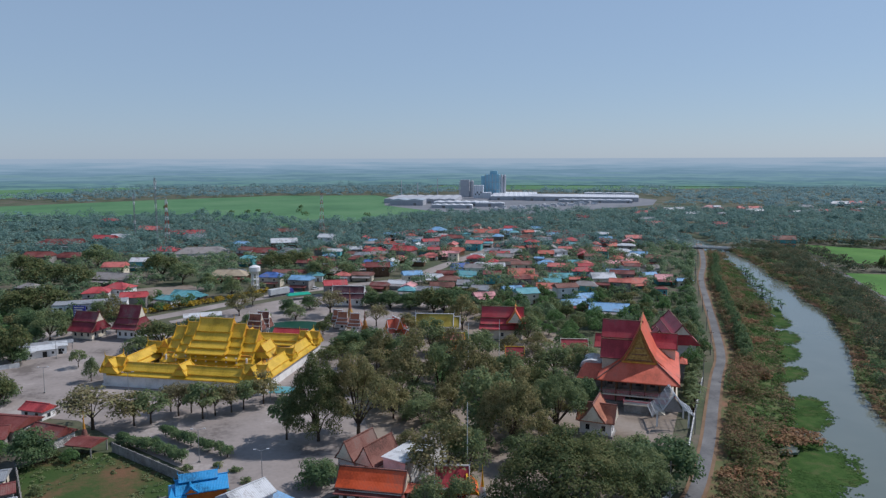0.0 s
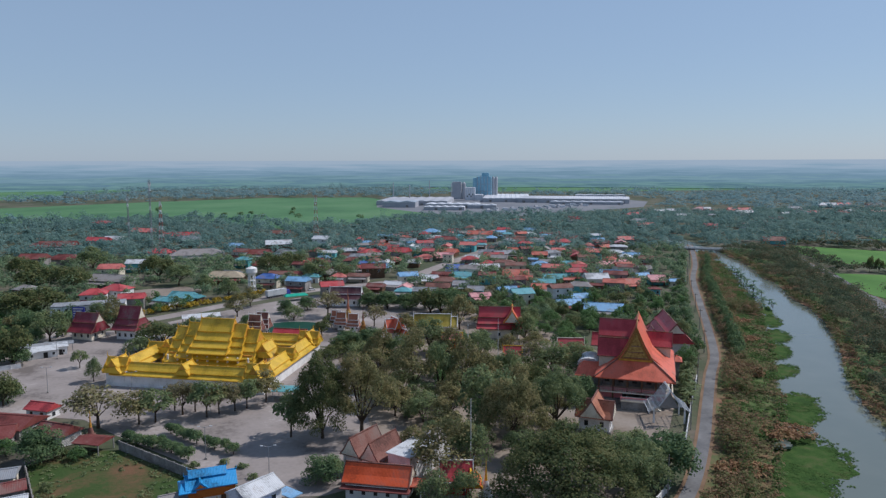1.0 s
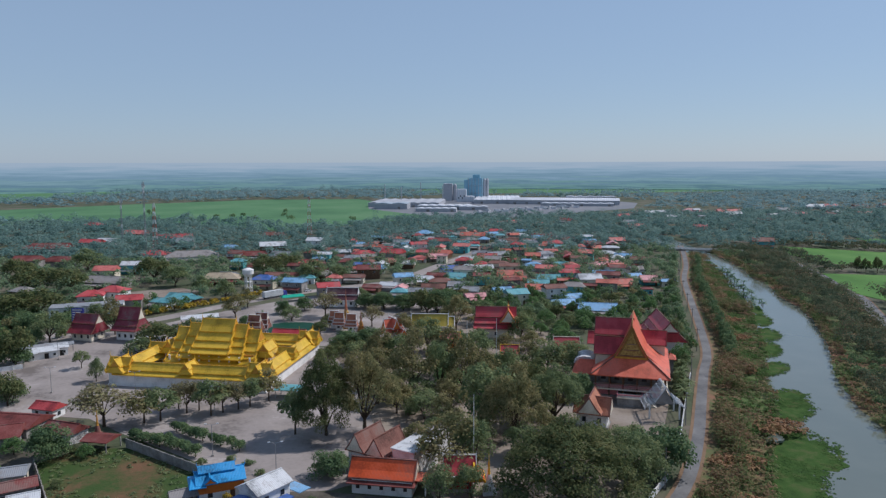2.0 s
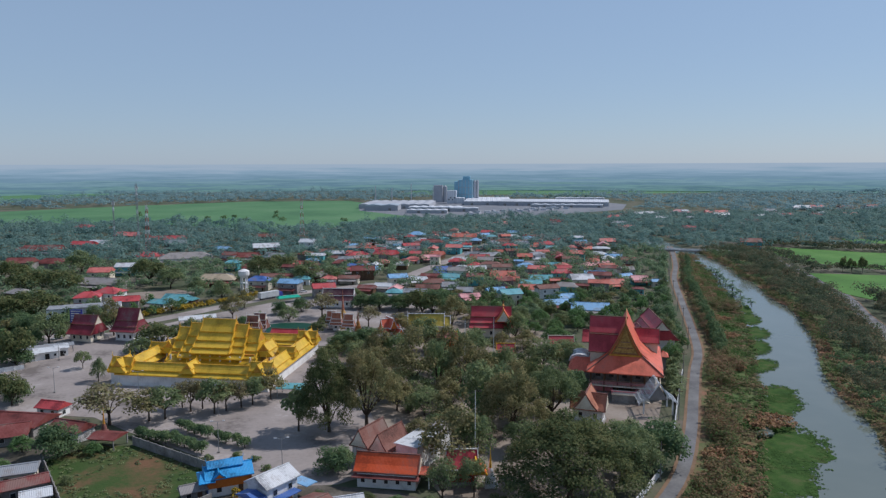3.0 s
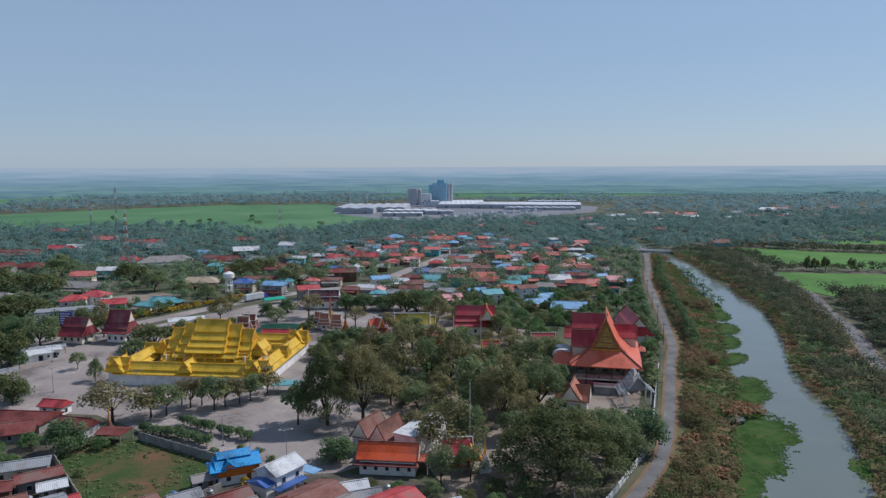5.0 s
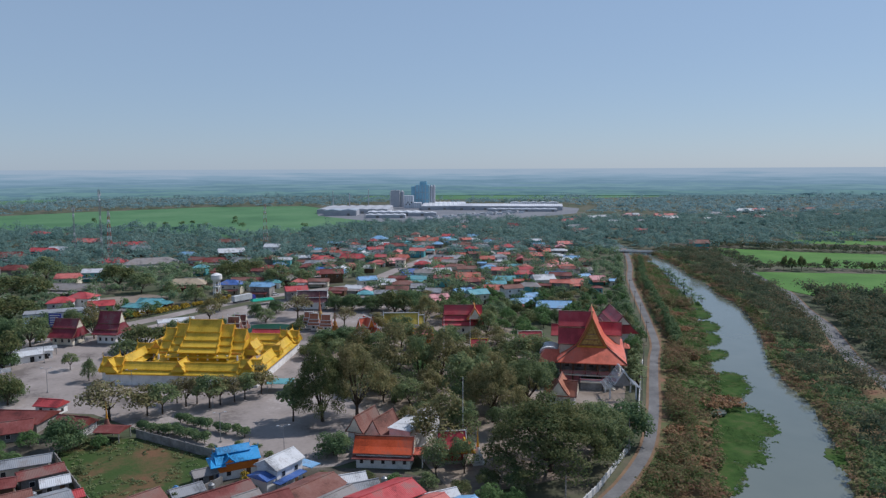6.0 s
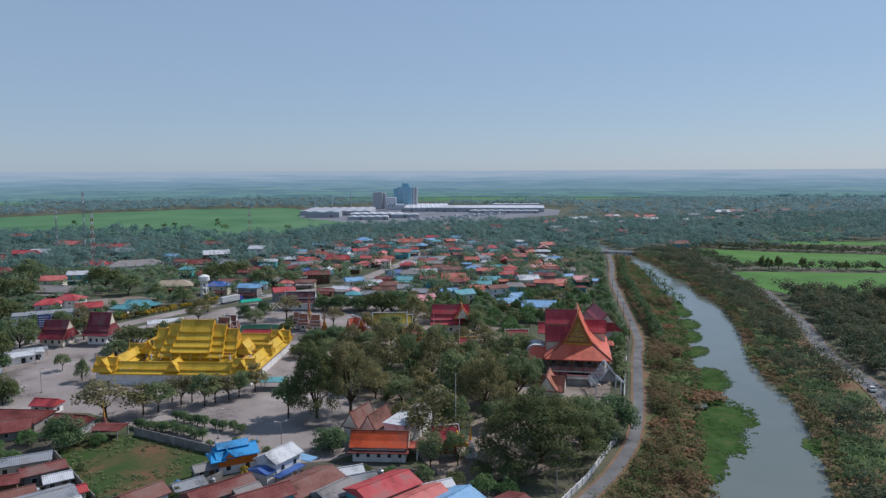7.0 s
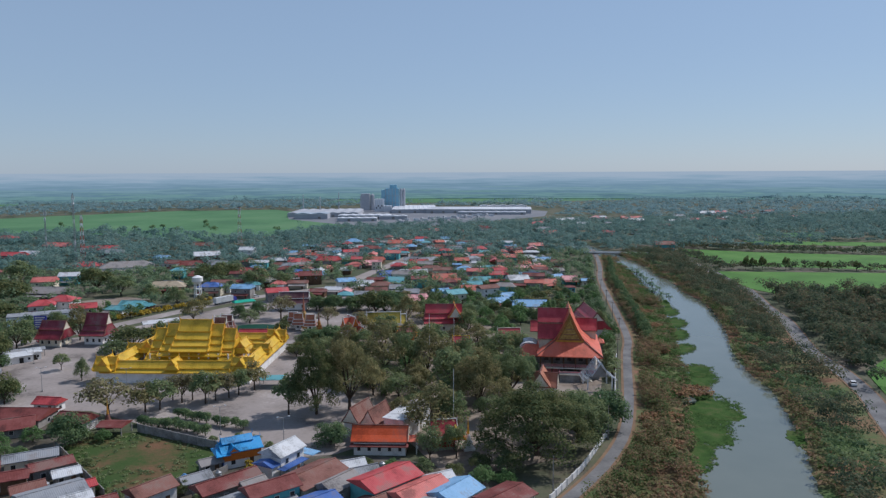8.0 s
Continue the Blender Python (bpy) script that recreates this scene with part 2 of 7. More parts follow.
PADDY = material("bright_green_rice", [(0.050, 0.142, 0.018), (0.070, 0.185, 0.026), (0.095, 0.210, 0.038)], 0.035, 0.9, bump=0.5, bump_scale=1.2, fine=20)
# rice of the far fields, haze put into its green as extra blue
PADDY_FAR = material("haze_softened_green_rice", [(0.058, 0.150, 0.062), (0.080, 0.190, 0.078), (0.110, 0.215, 0.098)], 0.008, 0.9, fine=14)
WILD_GRASS = material("rough_grass_and_red_soil", [(0.158, 0.083, 0.043), (0.101, 0.079, 0.032), (0.047, 0.076, 0.018), (0.036, 0.072, 0.014)], 0.09, 0.95, bump=0.8, bump_scale=1.5, fine=9)
MARSH = material("green_marsh_grass", [(0.06, 0.09, 0.025), (0.075, 0.125, 0.03), (0.15, 0.125, 0.06)], 0.25, 0.95, bump=0.8, bump_scale=1.2, fine=9)
BANK_SOIL = material("brown_green_bank_soil", [(0.245, 0.122, 0.075), (0.175, 0.120, 0.062), (0.100, 0.120, 0.045), (0.072, 0.130, 0.036)], 0.06, 0.95, bump=0.8, bump_scale=1.2, fine=10)
LILY = material("floating_water_plants", [(0.035, 0.070, 0.020), (0.050, 0.098, 0.025), (0.085, 0.105, 0.040)], 0.3, 0.95, spec=0.05, bump=0.6, bump_scale=2, fine=12)
WATER = material("grey_brown_river_water", [(0.135, 0.155, 0.128), (0.165, 0.182, 0.150)], 0.01, 0.12, spec=0.5, bump=0.04, bump_scale=0.7)
POND = material("deep_green_pond_water", [(0.012, 0.055, 0.035), (0.018, 0.07, 0.045)], 0.05, 0.5, spec=0.06, bump=0.03, bump_scale=1)

WHITE_WALL = material("weathered_white_wall", [(0.55, 0.54, 0.52), (0.74, 0.73, 0.71), (0.8, 0.79, 0.77)], 0.3, 0.8, fine=9)
CREAM_WALL = material("cream_painted_wall", [(0.5, 0.44, 0.34), (0.66, 0.6, 0.48), (0.7, 0.64, 0.52)], 0.3, 0.8)
GREY_WALL = material("grey_cement_wall", [(0.15, 0.14, 0.13), (0.25, 0.235, 0.22), (0.34, 0.325, 0.305)], 0.3, 0.9, bump=0.2)
RED_WALL = material("red_painted_boards", [(0.25, 0.02, 0.02), (0.38, 0.03, 0.03)], 0.4, 0.7)
ORANGE_WALL = material("orange_painted_boards", [(0.5, 0.13, 0.02), (0.65, 0.19, 0.03)], 0.4, 0.6)
TEAL_WALL = material("turquoise_painted_wall", [(0.08, 0.3, 0.32), (0.12, 0.4, 0.42)], 0.4, 0.7)
PINK_WALL = material("pink_painted_wall", [(0.5, 0.16, 0.18), (0.62, 0.22, 0.24)], 0.4, 0.7)
# near-black stands in for the shade inside openings and under the hall roof
DARK = material("dark_shaded_interior", [(0.02, 0.02, 0.02), (0.035, 0.033, 0.03)], 1.0, 0.8)
PANE = material("dark_window_glass", [(0.02, 0.025, 0.03), (0.03, 0.035, 0.04)], 0.5, 0.15, spec=0.5)
TIMBER = material("brown_timber", [(0.09, 0.05, 0.03), (0.16, 0.09, 0.05)], 0.8, 0.7, bump=0.2)
STEEL = material("white_painted_steel", [(0.55, 0.56, 0.57), (0.7, 0.71, 0.72)], 0.5, 0.5)
GALVANISED = material("galvanised_steel", [(0.28, 0.29, 0.3), (0.4, 0.41, 0.42)], 0.5, 0.45, metal=0.6)
MAST_RED = material("faded_red_mast_paint", [(0.35, 0.08, 0.06), (0.45, 0.12, 0.09)], 0.5, 0.6)
RUBBER = material("black_rubber", [(0.02, 0.02, 0.02), (0.03, 0.03, 0.03)], 1, 0.8)
CAR_WHITE = material("white_car_paint", [(0.7, 0.7, 0.7), (0.75, 0.75, 0.75)], 1, 0.25, spec=0.5)
SIGN_BLUE = material("blue_sign_board", [(0.05, 0.06, 0.3), (0.07, 0.08, 0.36)], 1, 0.5)
TARP_GREEN = material("green_tarpaulin", [(0.01, 0.3, 0.2), (0.02, 0.4, 0.27)], 0.5, 0.6)

GOLD = roof_paint("glazed_golden_tiles", (0.60, 0.385, 0.03), 0.38, 0.3, (0.55, 0.33, 0.05), patch=0.1)
GOLD_TRIM = material("gilded_trim", [(0.62, 0.33, 0.02), (0.78, 0.47, 0.05)], 0.6, 0.35, fine=6)
ORANGE_TRIM = material("orange_gilded_pediment", [(0.5, 0.2, 0.03), (0.66, 0.33, 0.05)], 0.9, 0.5, bump=0.5, bump_scale=3)
BROWN_GOLD = material("carved_bronze_gold_pediment", [(0.19, 0.08, 0.03), (0.36, 0.18, 0.04), (0.24, 0.09, 0.03)], 0.7, 0.5, bump=0.6, bump_scale=3)
CARVED = material("carved_dull_gilding", [(0.20, 0.10, 0.03), (0.40, 0.23, 0.06), (0.52, 0.33, 0.10)], 1.6, 0.5, bump=0.9, bump_scale=4, fine=5)
BROWN_TILE = roof_paint("orange_brown_roof_tiles", (0.36, 0.135, 0.075), 0.6, 0.3, patch=0.15)
CRIMSON = roof_paint("crimson_roof_tiles", (0.42, 0.045, 0.055), 0.5, 0.3, patch=0.1)
ORANGE_TILE = roof_paint("orange_red_roof_tiles", (0.60, 0.115, 0.058), 0.5, 0.3, patch=0.12)
VIVID_ORANGE = roof_paint("vivid_orange_roof_tiles", (0.62, 0.085, 0.018), 0.5, 0.3, patch=0.12)
MAROON = roof_paint("maroon_roof_tiles", (0.20, 0.022, 0.035), 0.5, 0.3)
PLUM = roof_paint("dark_plum_roof_tiles", (0.075, 0.02, 0.028), 0.6, 0.3)
TERRACOTTA = roof_paint("faded_terracotta_tiles", (0.19, 0.078, 0.058), 0.7, 0.3)
BROWN_RED = roof_paint("dull_brown_red_sheets", (0.17, 0.040, 0.033), 0.7, 0.3)
RED_SHEET = roof_paint("bright_red_roof_sheets", (0.44, 0.060, 0.062), 0.5, 0.4)
# orange-red toned down, the haze over the town put into the tile colour
TOWN_TILE = roof_paint("hazed_orange_red_roof_tiles", (0.47, 0.125, 0.085), 0.6, 0.3)
SALMON = roof_paint("salmon_red_roof_sheets", (0.54, 0.15, 0.125), 0.55, 0.4)
PINK_SHEET = roof_paint("pinkish_bleached_sheets", (0.60, 0.28, 0.28), 0.6, 0.4)
BLUE_SHEET = roof_paint("bright_blue_roof_tiles", (0.03, 0.28, 0.58), 0.5, 0.3)
SKY_SHEET = roof_paint("light_blue_roof_sheets", (0.20, 0.38, 0.58), 0.5, 0.4)
NAVY_SHEET = roof_paint("deep_blue_roof_sheets", (0.06, 0.13, 0.36), 0.5, 0.4)
TEAL_SHEET = roof_paint("turquoise_roof_sheets", (0.12, 0.34, 0.37), 0.55, 0.4)
ZINC = roof_paint("pale_zinc_roof_sheets", (0.25, 0.26, 0.275), 0.6, 0.4)
WHITE_SHEET = roof_paint("white_roof_sheets", (0.54, 0.55, 0.56), 0.55, 0.4)
GREY_TILE = roof_paint("grey_fibre_cement_roof", (0.25, 0.23, 0.22), 0.8, 0.3)
TAN_SHEET = roof_paint("tan_fibre_cement_roof", (0.36, 0.29, 0.20), 0.8, 0.3)
OLIVE_GOLD = roof_paint("olive_yellow_roof_tiles", (0.40, 0.30, 0.04), 0.5, 0.3)

LEAF_PALE = material("pale_dry_leaves", [(0.19, 0.165, 0.095), (0.28, 0.245, 0.14), (0.27, 0.27, 0.13)], 0.3, 0.8, island=0.5, translucent=0.35, spec=0.1)
LEAF_RAIN = material("fine_dark_olive_leaves", [(0.076, 0.109, 0.049), (0.138, 0.168, 0.068), (0.215, 0.213, 0.095)], 0.3, 0.7, island=0.4, translucent=0.45, fine=5, spec=0.1)
LEAF_DARK = material("dark_green_leaves", [(0.087, 0.145, 0.074), (0.138, 0.213, 0.098), (0.205, 0.268, 0.123)], 0.25, 0.6, island=0.35, translucent=0.45, fine=5, spec=0.1)
LEAF_MID = material("mid_green_leaves", [(0.114, 0.166, 0.083), (0.195, 0.25, 0.115), (0.29, 0.317, 0.15)], 0.25, 0.6, island=0.35, translucent=0.45, fine=5, spec=0.1)
LEAF_LIGHT = material("fresh_green_leaves", [(0.086, 0.162, 0.059), (0.135, 0.239, 0.087), (0.193, 0.281, 0.119)], 0.25, 0.6, island=0.35, translucent=0.45, fine=5, spec=0.1)
LEAF_OLIVE = material("olive_brown_leaves", [(0.143, 0.159, 0.073), (0.247, 0.233, 0.108), (0.342, 0.289, 0.143)], 0.25, 0.7, island=0.45, translucent=0.45, fine=5, spec=0.1)
LEAF_DRY = material("dry_brown_leaves", [(0.216, 0.114, 0.057), (0.338, 0.18, 0.095), (0.297, 0.199, 0.085)], 0.3, 0.8, island=0.5, translucent=0.2)
# distance haze is mixed into the next two leaf colours as pale blue
LEAF_FAR = material("haze_tinted_distant_leaves", [(0.18, 0.304, 0.331), (0.234, 0.363, 0.38), (0.286, 0.406, 0.422)], 0.02, 0.8, island=0.15, translucent=0.45, fine=6, spec=0.1)
LEAF_EDGE = material("haze_tinted_edge_leaves", [(0.122, 0.219, 0.211), (0.18, 0.293, 0.26), (0.246, 0.347, 0.307)], 0.05, 0.8, island=0.15, translucent=0.45, fine=6, spec=0.1)
LEAF_SCRUB = material("scrub_leaves", [(0.322, 0.197, 0.125), (0.253, 0.197, 0.108), (0.17, 0.187, 0.08), (0.118, 0.187, 0.065)], 0.07, 0.8, island=0.45, translucent=0.45, fine=6, spec=0.1)
LEAF_BANK = material("dark_bank_leaves", [(0.068, 0.103, 0.067), (0.107, 0.145, 0.085), (0.152, 0.168, 0.098), (0.207, 0.168, 0.104)], 0.10, 0.8, island=0.4, translucent=0.4, fine=6, spec=0.1)
# garden leaves brightened and blued, with the town's haze painted into their colour
LEAF_TOWN = material("haze_lifted_garden_leaves", [(0.118, 0.190, 0.112), (0.190, 0.272, 0.152), (0.272, 0.340, 0.190)], 0.12, 0.7, island=0.3, translucent=0.45, fine=5, spec=0.1)
LEAF_GRASS = material("lush_marsh_grass", [(0.073, 0.145, 0.042), (0.103, 0.189, 0.053), (0.167, 0.189, 0.079), (0.23, 0.172, 0.11)], 0.09, 0.8, island=0.35, translucent=0.45, fine=6, spec=0.1)
LEAF_YELLOW = material("yellow_blossom", [(0.30, 0.22, 0.02), (0.45, 0.30, 0.02)], 0.3, 0.7, island=0.5)
BANANA = material("banana_leaves", [(0.03, 0.085, 0.03), (0.05, 0.13, 0.045)], 0.3, 0.5, island=0.5, translucent=0.25)
BARK = material("grey_brown_bark", [(0.05, 0.035, 0.025), (0.10, 0.075, 0.055)], 1.2, 0.9, bump=0.4)

# ---- the river's line, roads and open ground ----
BANK_LEFT = smooth_line([(30, 40), (62, 84), (78, 112), (90, 131), (103, 151), (119, 172), (128, 188), (138, 206), (152, 228), (167, 254), (184, 286), (208, 335), (223, 371), (249, 426), (270, 490), (284, 560), (296, 640)])
BANK_RIGHT = smooth_line([(62, 40), (91, 87), (109, 111), (120, 126), (135, 151), (141, 165), (149, 184), (164, 209), (185, 240), (206, 276), (221, 308), (228, 332), (247, 373), (252, 396), (268, 434), (285, 490), (300, 560), (314, 640)])
RIVER = [tuple(p) for p in BANK_LEFT] + [tuple(p) for p in BANK_RIGHT[::-1]]
RIVER_ROAD = smooth_line([(-20, 50), (20, 87), (46, 108), (58, 119), (71, 134), (86, 157), (100, 181), (117, 210), (131, 233), (153, 279), (170, 316), (205, 391), (234, 444), (262, 500), (290, 560)])
FAR_ROAD = smooth_line([(105, 60), (147, 120), (160, 137), (175, 162), (188, 190), (209, 222), (224, 245), (240, 276), (264, 316), (281, 351), (297, 392), (316, 444), (328, 470), (340, 520)])
MAIN_ROAD = smooth_line([(-180, 255), (-128, 296), (-91, 323), (-76, 337), (-58, 356), (-34, 378), (-12, 392), (20, 408), (36, 415), (51, 447), (73, 486), (99, 531), (140, 610)])


def axis_steps(lo, hi, step, far):
    a = list(np.arange(lo, hi + 0.1, step))
    s, left, right = step, [lo], [hi]
    while right[-1] < far:
        s *= 1.22
        right.append(right[-1] + s)
    s = step
    while left[-1] > -far:
        s *= 1.22
        left.append(left[-1] - s)
    return np.array(left[:0:-1] + a + right[1:])


gx, gy = axis_steps(20, 330, 2.5, 4700), axis_steps(40, 560, 2.5, 4700)
GX, GY = np.meshgrid(gx, gy)
near = (GX > 0) & (GX < 340) & (GY > 20) & (GY < 650)
GZ = np.zeros(GX.shape)
wet = np.zeros(GX.shape, bool)
wet[near] = inside(RIVER, GX[near], GY[near])
gap = np.full(GX.shape, 99.0)
gap[near] = np.minimum(away(BANK_LEFT, GX[near], GY[near]), away(BANK_RIGHT, GX[near], GY[near]))
GZ = np.where(wet, -1.0 - np.clip(gap, 0, 5) * 0.35, -1.0 * np.clip(1 - gap / 7, 0, 1))
GZ += np.where(near & ~wet, 0.12 * np.sin(GX * 0.6) * np.cos(GY * 0.5) - 0.12, 0.0)
ny, nx = GX.shape
me = bpy.data.meshes.new("ground")
idx = np.arange(nx * ny).reshape(ny, nx)
quads = np.stack([idx[:-1, :-1], idx[:-1, 1:], idx[1:, 1:], idx[1:, :-1]], -1).reshape(-1, 4)
me.from_pydata(np.stack([GX, GY, GZ], -1).reshape(-1, 3).tolist(), [], quads.tolist())
me.materials.append(GROUND)
me.materials.append(BANK_SOIL)
fx, fy = GX[:-1, :-1], GY[:-1, :-1]
bank = (fx > np.interp(fy, RIVER_ROAD[:, 1], RIVER_ROAD[:, 0])) & (fx < np.interp(fy, FAR_ROAD[:, 1], FAR_ROAD[:, 0])) & (fy > 45) & (fy < 520)
me.polygons.foreach_set("material_index", bank.ravel().astype(np.int32))
tagged(new("ground", me), "flat dry scrubland with patchy grass and bare soil", "ground", kind="structure")

wx = Shape().add([(10, 30, -1.0), (370, 30, -1.0), (370, 650, -1.0), (10, 650, -1.0)], [(0, 1, 2, 3)])
plain("water", wx, WATER, "still grey-brown river between overgrown banks", "river", "structure")

plain("road", ribbon(RIVER_ROAD, 3.0, -0.5, 0.06), ASPHALT, "narrow grey asphalt lane along the river", "road", "structure")
plain("verge", ribbon(RIVER_ROAD, 4.6, -0.5, 0.03), VERGE, "dusty brown verge beside the lane", "verge", "structure")
plain("road", ribbon(FAR_ROAD, 6.0, -0.5, 0.06), ASPHALT, "grey asphalt road beyond the river", "road", "structure")
plain("verge", ribbon(FAR_ROAD, 7.4, -0.5, 0.03), VERGE, "dusty brown verge beside the road", "verge", "structure")
plain("road", ribbon(MAIN_ROAD, 9.0, -0.5, 0.07), CONCRETE_YARD, "pale concrete main road through the town", "road", "structure")
PLAZA = [(-150, 235), (-128, 300), (-92, 306), (-60, 285), (-8, 262), (0, 215), (4, 175), (10, 158), (3, 146), (-8, 141), (-20, 142), (-32, 154), (-62, 183), (-74, 196), (-98, 204), (-130, 215)]
plain("pavement", slab(PLAZA, -0.5, 0.06), CONCRETE_YARD, "wide pale concrete temple forecourt with worn patches", "forecourt", "structure")
GROVE = [(4, 175), (0, 215), (-8, 262), (-14, 330), (60, 330), (88, 262), (95, 190), (72, 150), (46, 122), (16, 118), (10, 158)]
plain("pavement", slab(GROVE, -0.5, 0.04), SAND, "bare sandy temple grounds under the trees", "temple grounds", "structure")
COURT = [(-62, 281), (-80, 318), (-58, 340), (-34, 362), (-10, 378), (22, 392), (44, 366), (56, 335), (34, 292), (-5, 264)]
plain("pavement", slab(COURT, -0.5, 0.05), CONCRETE_YARD, "pale paved court beside the pond", "court", "structure")
FORE = [(-100, 90), (-125, 150), (-120, 205), (-84, 196), (-70, 184), (-77, 166), (-61, 130), (-42, 129), (-33, 150), (-10, 141), (4, 136), (16, 126), (31, 106), (31, 88)]
plain("yard", slab(FORE, -0.5, 0.02), DIRT, "dark trodden dirt lanes between the houses", "yard", "structure")
YARD = [(-76.5, 166), (-60, 131.5), (-41, 131), (-35.5, 151.5), (-58, 172.5), (-69, 174)]
plain("yard", slab(YARD, -0.5, 0.05), WILD_GRASS, "walled yard of rough grass with bare red soil", "yard", "structure")


def field(poly, mat=PADDY, label="bright green rice paddy with a low earth bund"):
    plain("field", slab(poly, -0.5, 0.12), mat, label, "rice field", "structure")


FIELDS = [[(371, 540), (421, 490), (520, 428), (452, 352), (406, 378), (355, 412), (336, 445), (344, 489)],
          [(303, 398), (385, 364), (452, 338), (366, 256), (314, 282), (274, 303), (272, 329)],
          [(545, 655), (640, 652), (598, 598), (560, 607)],
          [(183, 160), (215, 178), (240, 150), (196, 122), (166, 136)],
          [(479, 588), (577, 540), (640, 500), (604, 480), (540, 512), (468, 552)],
          [(-640, 900), (-650, 1100), (-345, 1345), (-140, 1465), (50, 1450), (85, 1330), (60, 1180), (150, 985), (80, 885), (0, 805), (-62, 765), (-180, 890), (-390, 895)],
          [(180, 1750), (480, 2650), (1500, 2300), (1150, 1690), (600, 1640)], [(-1700, 2300), (-1300, 3200), (-700, 3400), (-500, 1950), (-660, 1420), (-1300, 1500)]]
for plot in FIELDS[:5]:
    field(plot)
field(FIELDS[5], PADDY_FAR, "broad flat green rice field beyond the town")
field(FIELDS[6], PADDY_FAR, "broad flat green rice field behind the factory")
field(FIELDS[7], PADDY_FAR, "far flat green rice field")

# ---- parts shared by the temple buildings ----
def horn(s, x, y, z, size, way, axis="x"):
    """A curved roof finial that sweeps up and outwards."""
    pts = [(0, 0), (0.25, 0.35), (0.30, 0.75), (0.15, 1.15), (0.32, 1.7)]
    for i, ((a, h), (b, k)) in enumerate(zip(pts[:-1], pts[1:])):
        r0, r1 = 0.17 * (1 - i / 4.4) * size, 0.17 * (1 - (i + 1) / 4.4) * size
        p = (x + way * a * size, y, z + h * size) if axis == "x" else (x, y + way * a * size, z + h * size)
        q = (x + way * b * size, y, z + k * size) if axis == "x" else (x, y + way * b * size, z + k * size)
        s.tube(p, q, r0, max(r1, 0.02), 5)


def thai_roof(parent, a, b, c, tiers, roof, trim, gable, axis="x", size=1.0, ends=(True, True), finials=True, name="roof"):
    """Stacked roof tiers along axis from a to b, centred across on c; tiers: (inner half width, its z, outer half width, its z)."""
    top = tiers[0]
    for i, (w0, z0, w1, z1) in enumerate(tiers):
        s = Shape()
        mid = (w0 * 0.45 + w1 * 0.55, z0 * 0.40 + z1 * 0.60 - 0.1)
        outline = [(c - w1, z1), (c - mid[0], mid[1]), (c - w0, z0), (c + w0, z0), (c + mid[0], mid[1]), (c + w1, z1), (c + w1 - 0.12, z1 - 0.22), (c - w1 + 0.12, z1 - 0.22)]
        e = 0.0 if i == 0 else 0.35 * i
        s.prism(outline if w0 > 0.05 else outline[:2] + [(c, z0)] + outline[4:], a - e, b + e, axis)
        part(name, s, roof, parent)
        for side in (-1, 1):
            if axis == "x":
                edge = Shape().box(a - e - 0.05, c + side * w1 - 0.18, z1 - 0.3, b + e + 0.05, c + side * w1 + 0.18, z1 - 0.05)
            else:
                edge = Shape().box(c + side * w1 - 0.18, a - e - 0.05, z1 - 0.3, c + side * w1 + 0.18, b + e + 0.05, z1 - 0.05)
            part("eave_trim", edge, trim, parent)
        for end, way, on in ((a - e, -1, ends[0]), (b + e, 1, ends[1])):
            if not on:
                continue
            for side in (-1, 1):
                bars = Shape()
                up = [(c + side * w0, z0 + 0.1), (c + side * mid[0], mid[1] + 0.1), (c + side * w1, z1 + 0.05)]
                bars.prism([(p, z + 0.25 * size) for p, z in up] + [(p, z - 0.35 * size) for p, z in up[::-1]], end - 0.14 * size, end + 0.14 * size, axis)
                if size > 0.5:
                    p = (end, c + side * w1, z1) if axis == "x" else (c + side * w1, end, z1)
                    horn(bars, *p, 0.55 * size, way, axis)
                part("bargeboard", bars, trim, parent)
            if i == 0:
                g = Shape().prism([(c - w1 * 0.86, z1 + 0.05), (c + w1 * 0.86, z1 + 0.05), (c + mid[0] * 0.86, mid[1] - 0.1), (c, z0 - 0.35), (c - mid[0] * 0.86, mid[1] - 0.1)], end - 0.08 + way * 0.02, end + 0.08 + way * 0.02, axis)
                part("pediment", g, gable, parent)
                if finials:
                    h = Shape()
                    horn(h, *((end, c, z0) if axis == "x" else (c, end, z0)), size, way, axis)
                    part("finial", h, trim, parent)
    ridge = Shape()
    if axis == "x":
        ridge.box(a, c - 0.16, top[1] - 0.1, b, c + 0.16, top[1] + 0.14)
    else:
        ridge.box(c - 0.16, a, top[1] - 0.1, c + 0.16, b, top[1] + 0.14)
    part("ridge_cap", ridge, trim, parent)


def window(parent, x, y, z, w, h, face="front", frame_mat=None):
    """A framed window on a wall that faces front (-y), right (+x) or left (-x)."""
    s, p = Shape(), Shape()
    t = 0.08
    if face == "front":
        s.box(x - w / 2 - t, y - 0.07, z - t, x + w / 2 + t, y + 0.02, z + h + t)
        p.box(x - w / 2, y - 0.09, z, x + w / 2, y - 0.05, z + h)
    else:
        k = 1 if face == "right" else -1
        xs = sorted((x + 0.07 * k, x - 0.02 * k))
        s.box(xs[0], y - w / 2 - t, z - t, xs[1], y + w / 2 + t, z + h + t)
        xs = sorted((x + 0.09 * k, x + 0.05 * k))
        p.box(xs[0], y - w / 2, z, xs[1], y + w / 2, z + h)
    f = part("window", s, frame_mat or WHITE_WALL, parent)
    part("pane", p, PANE, f)


# ---- the golden temple inside its square gallery ----
gold = thing("golden_temple", pose(-77.7, 227.3, 0, 0, 0, -18.5), "golden-roofed temple hall within a white-walled square gallery", "temple")
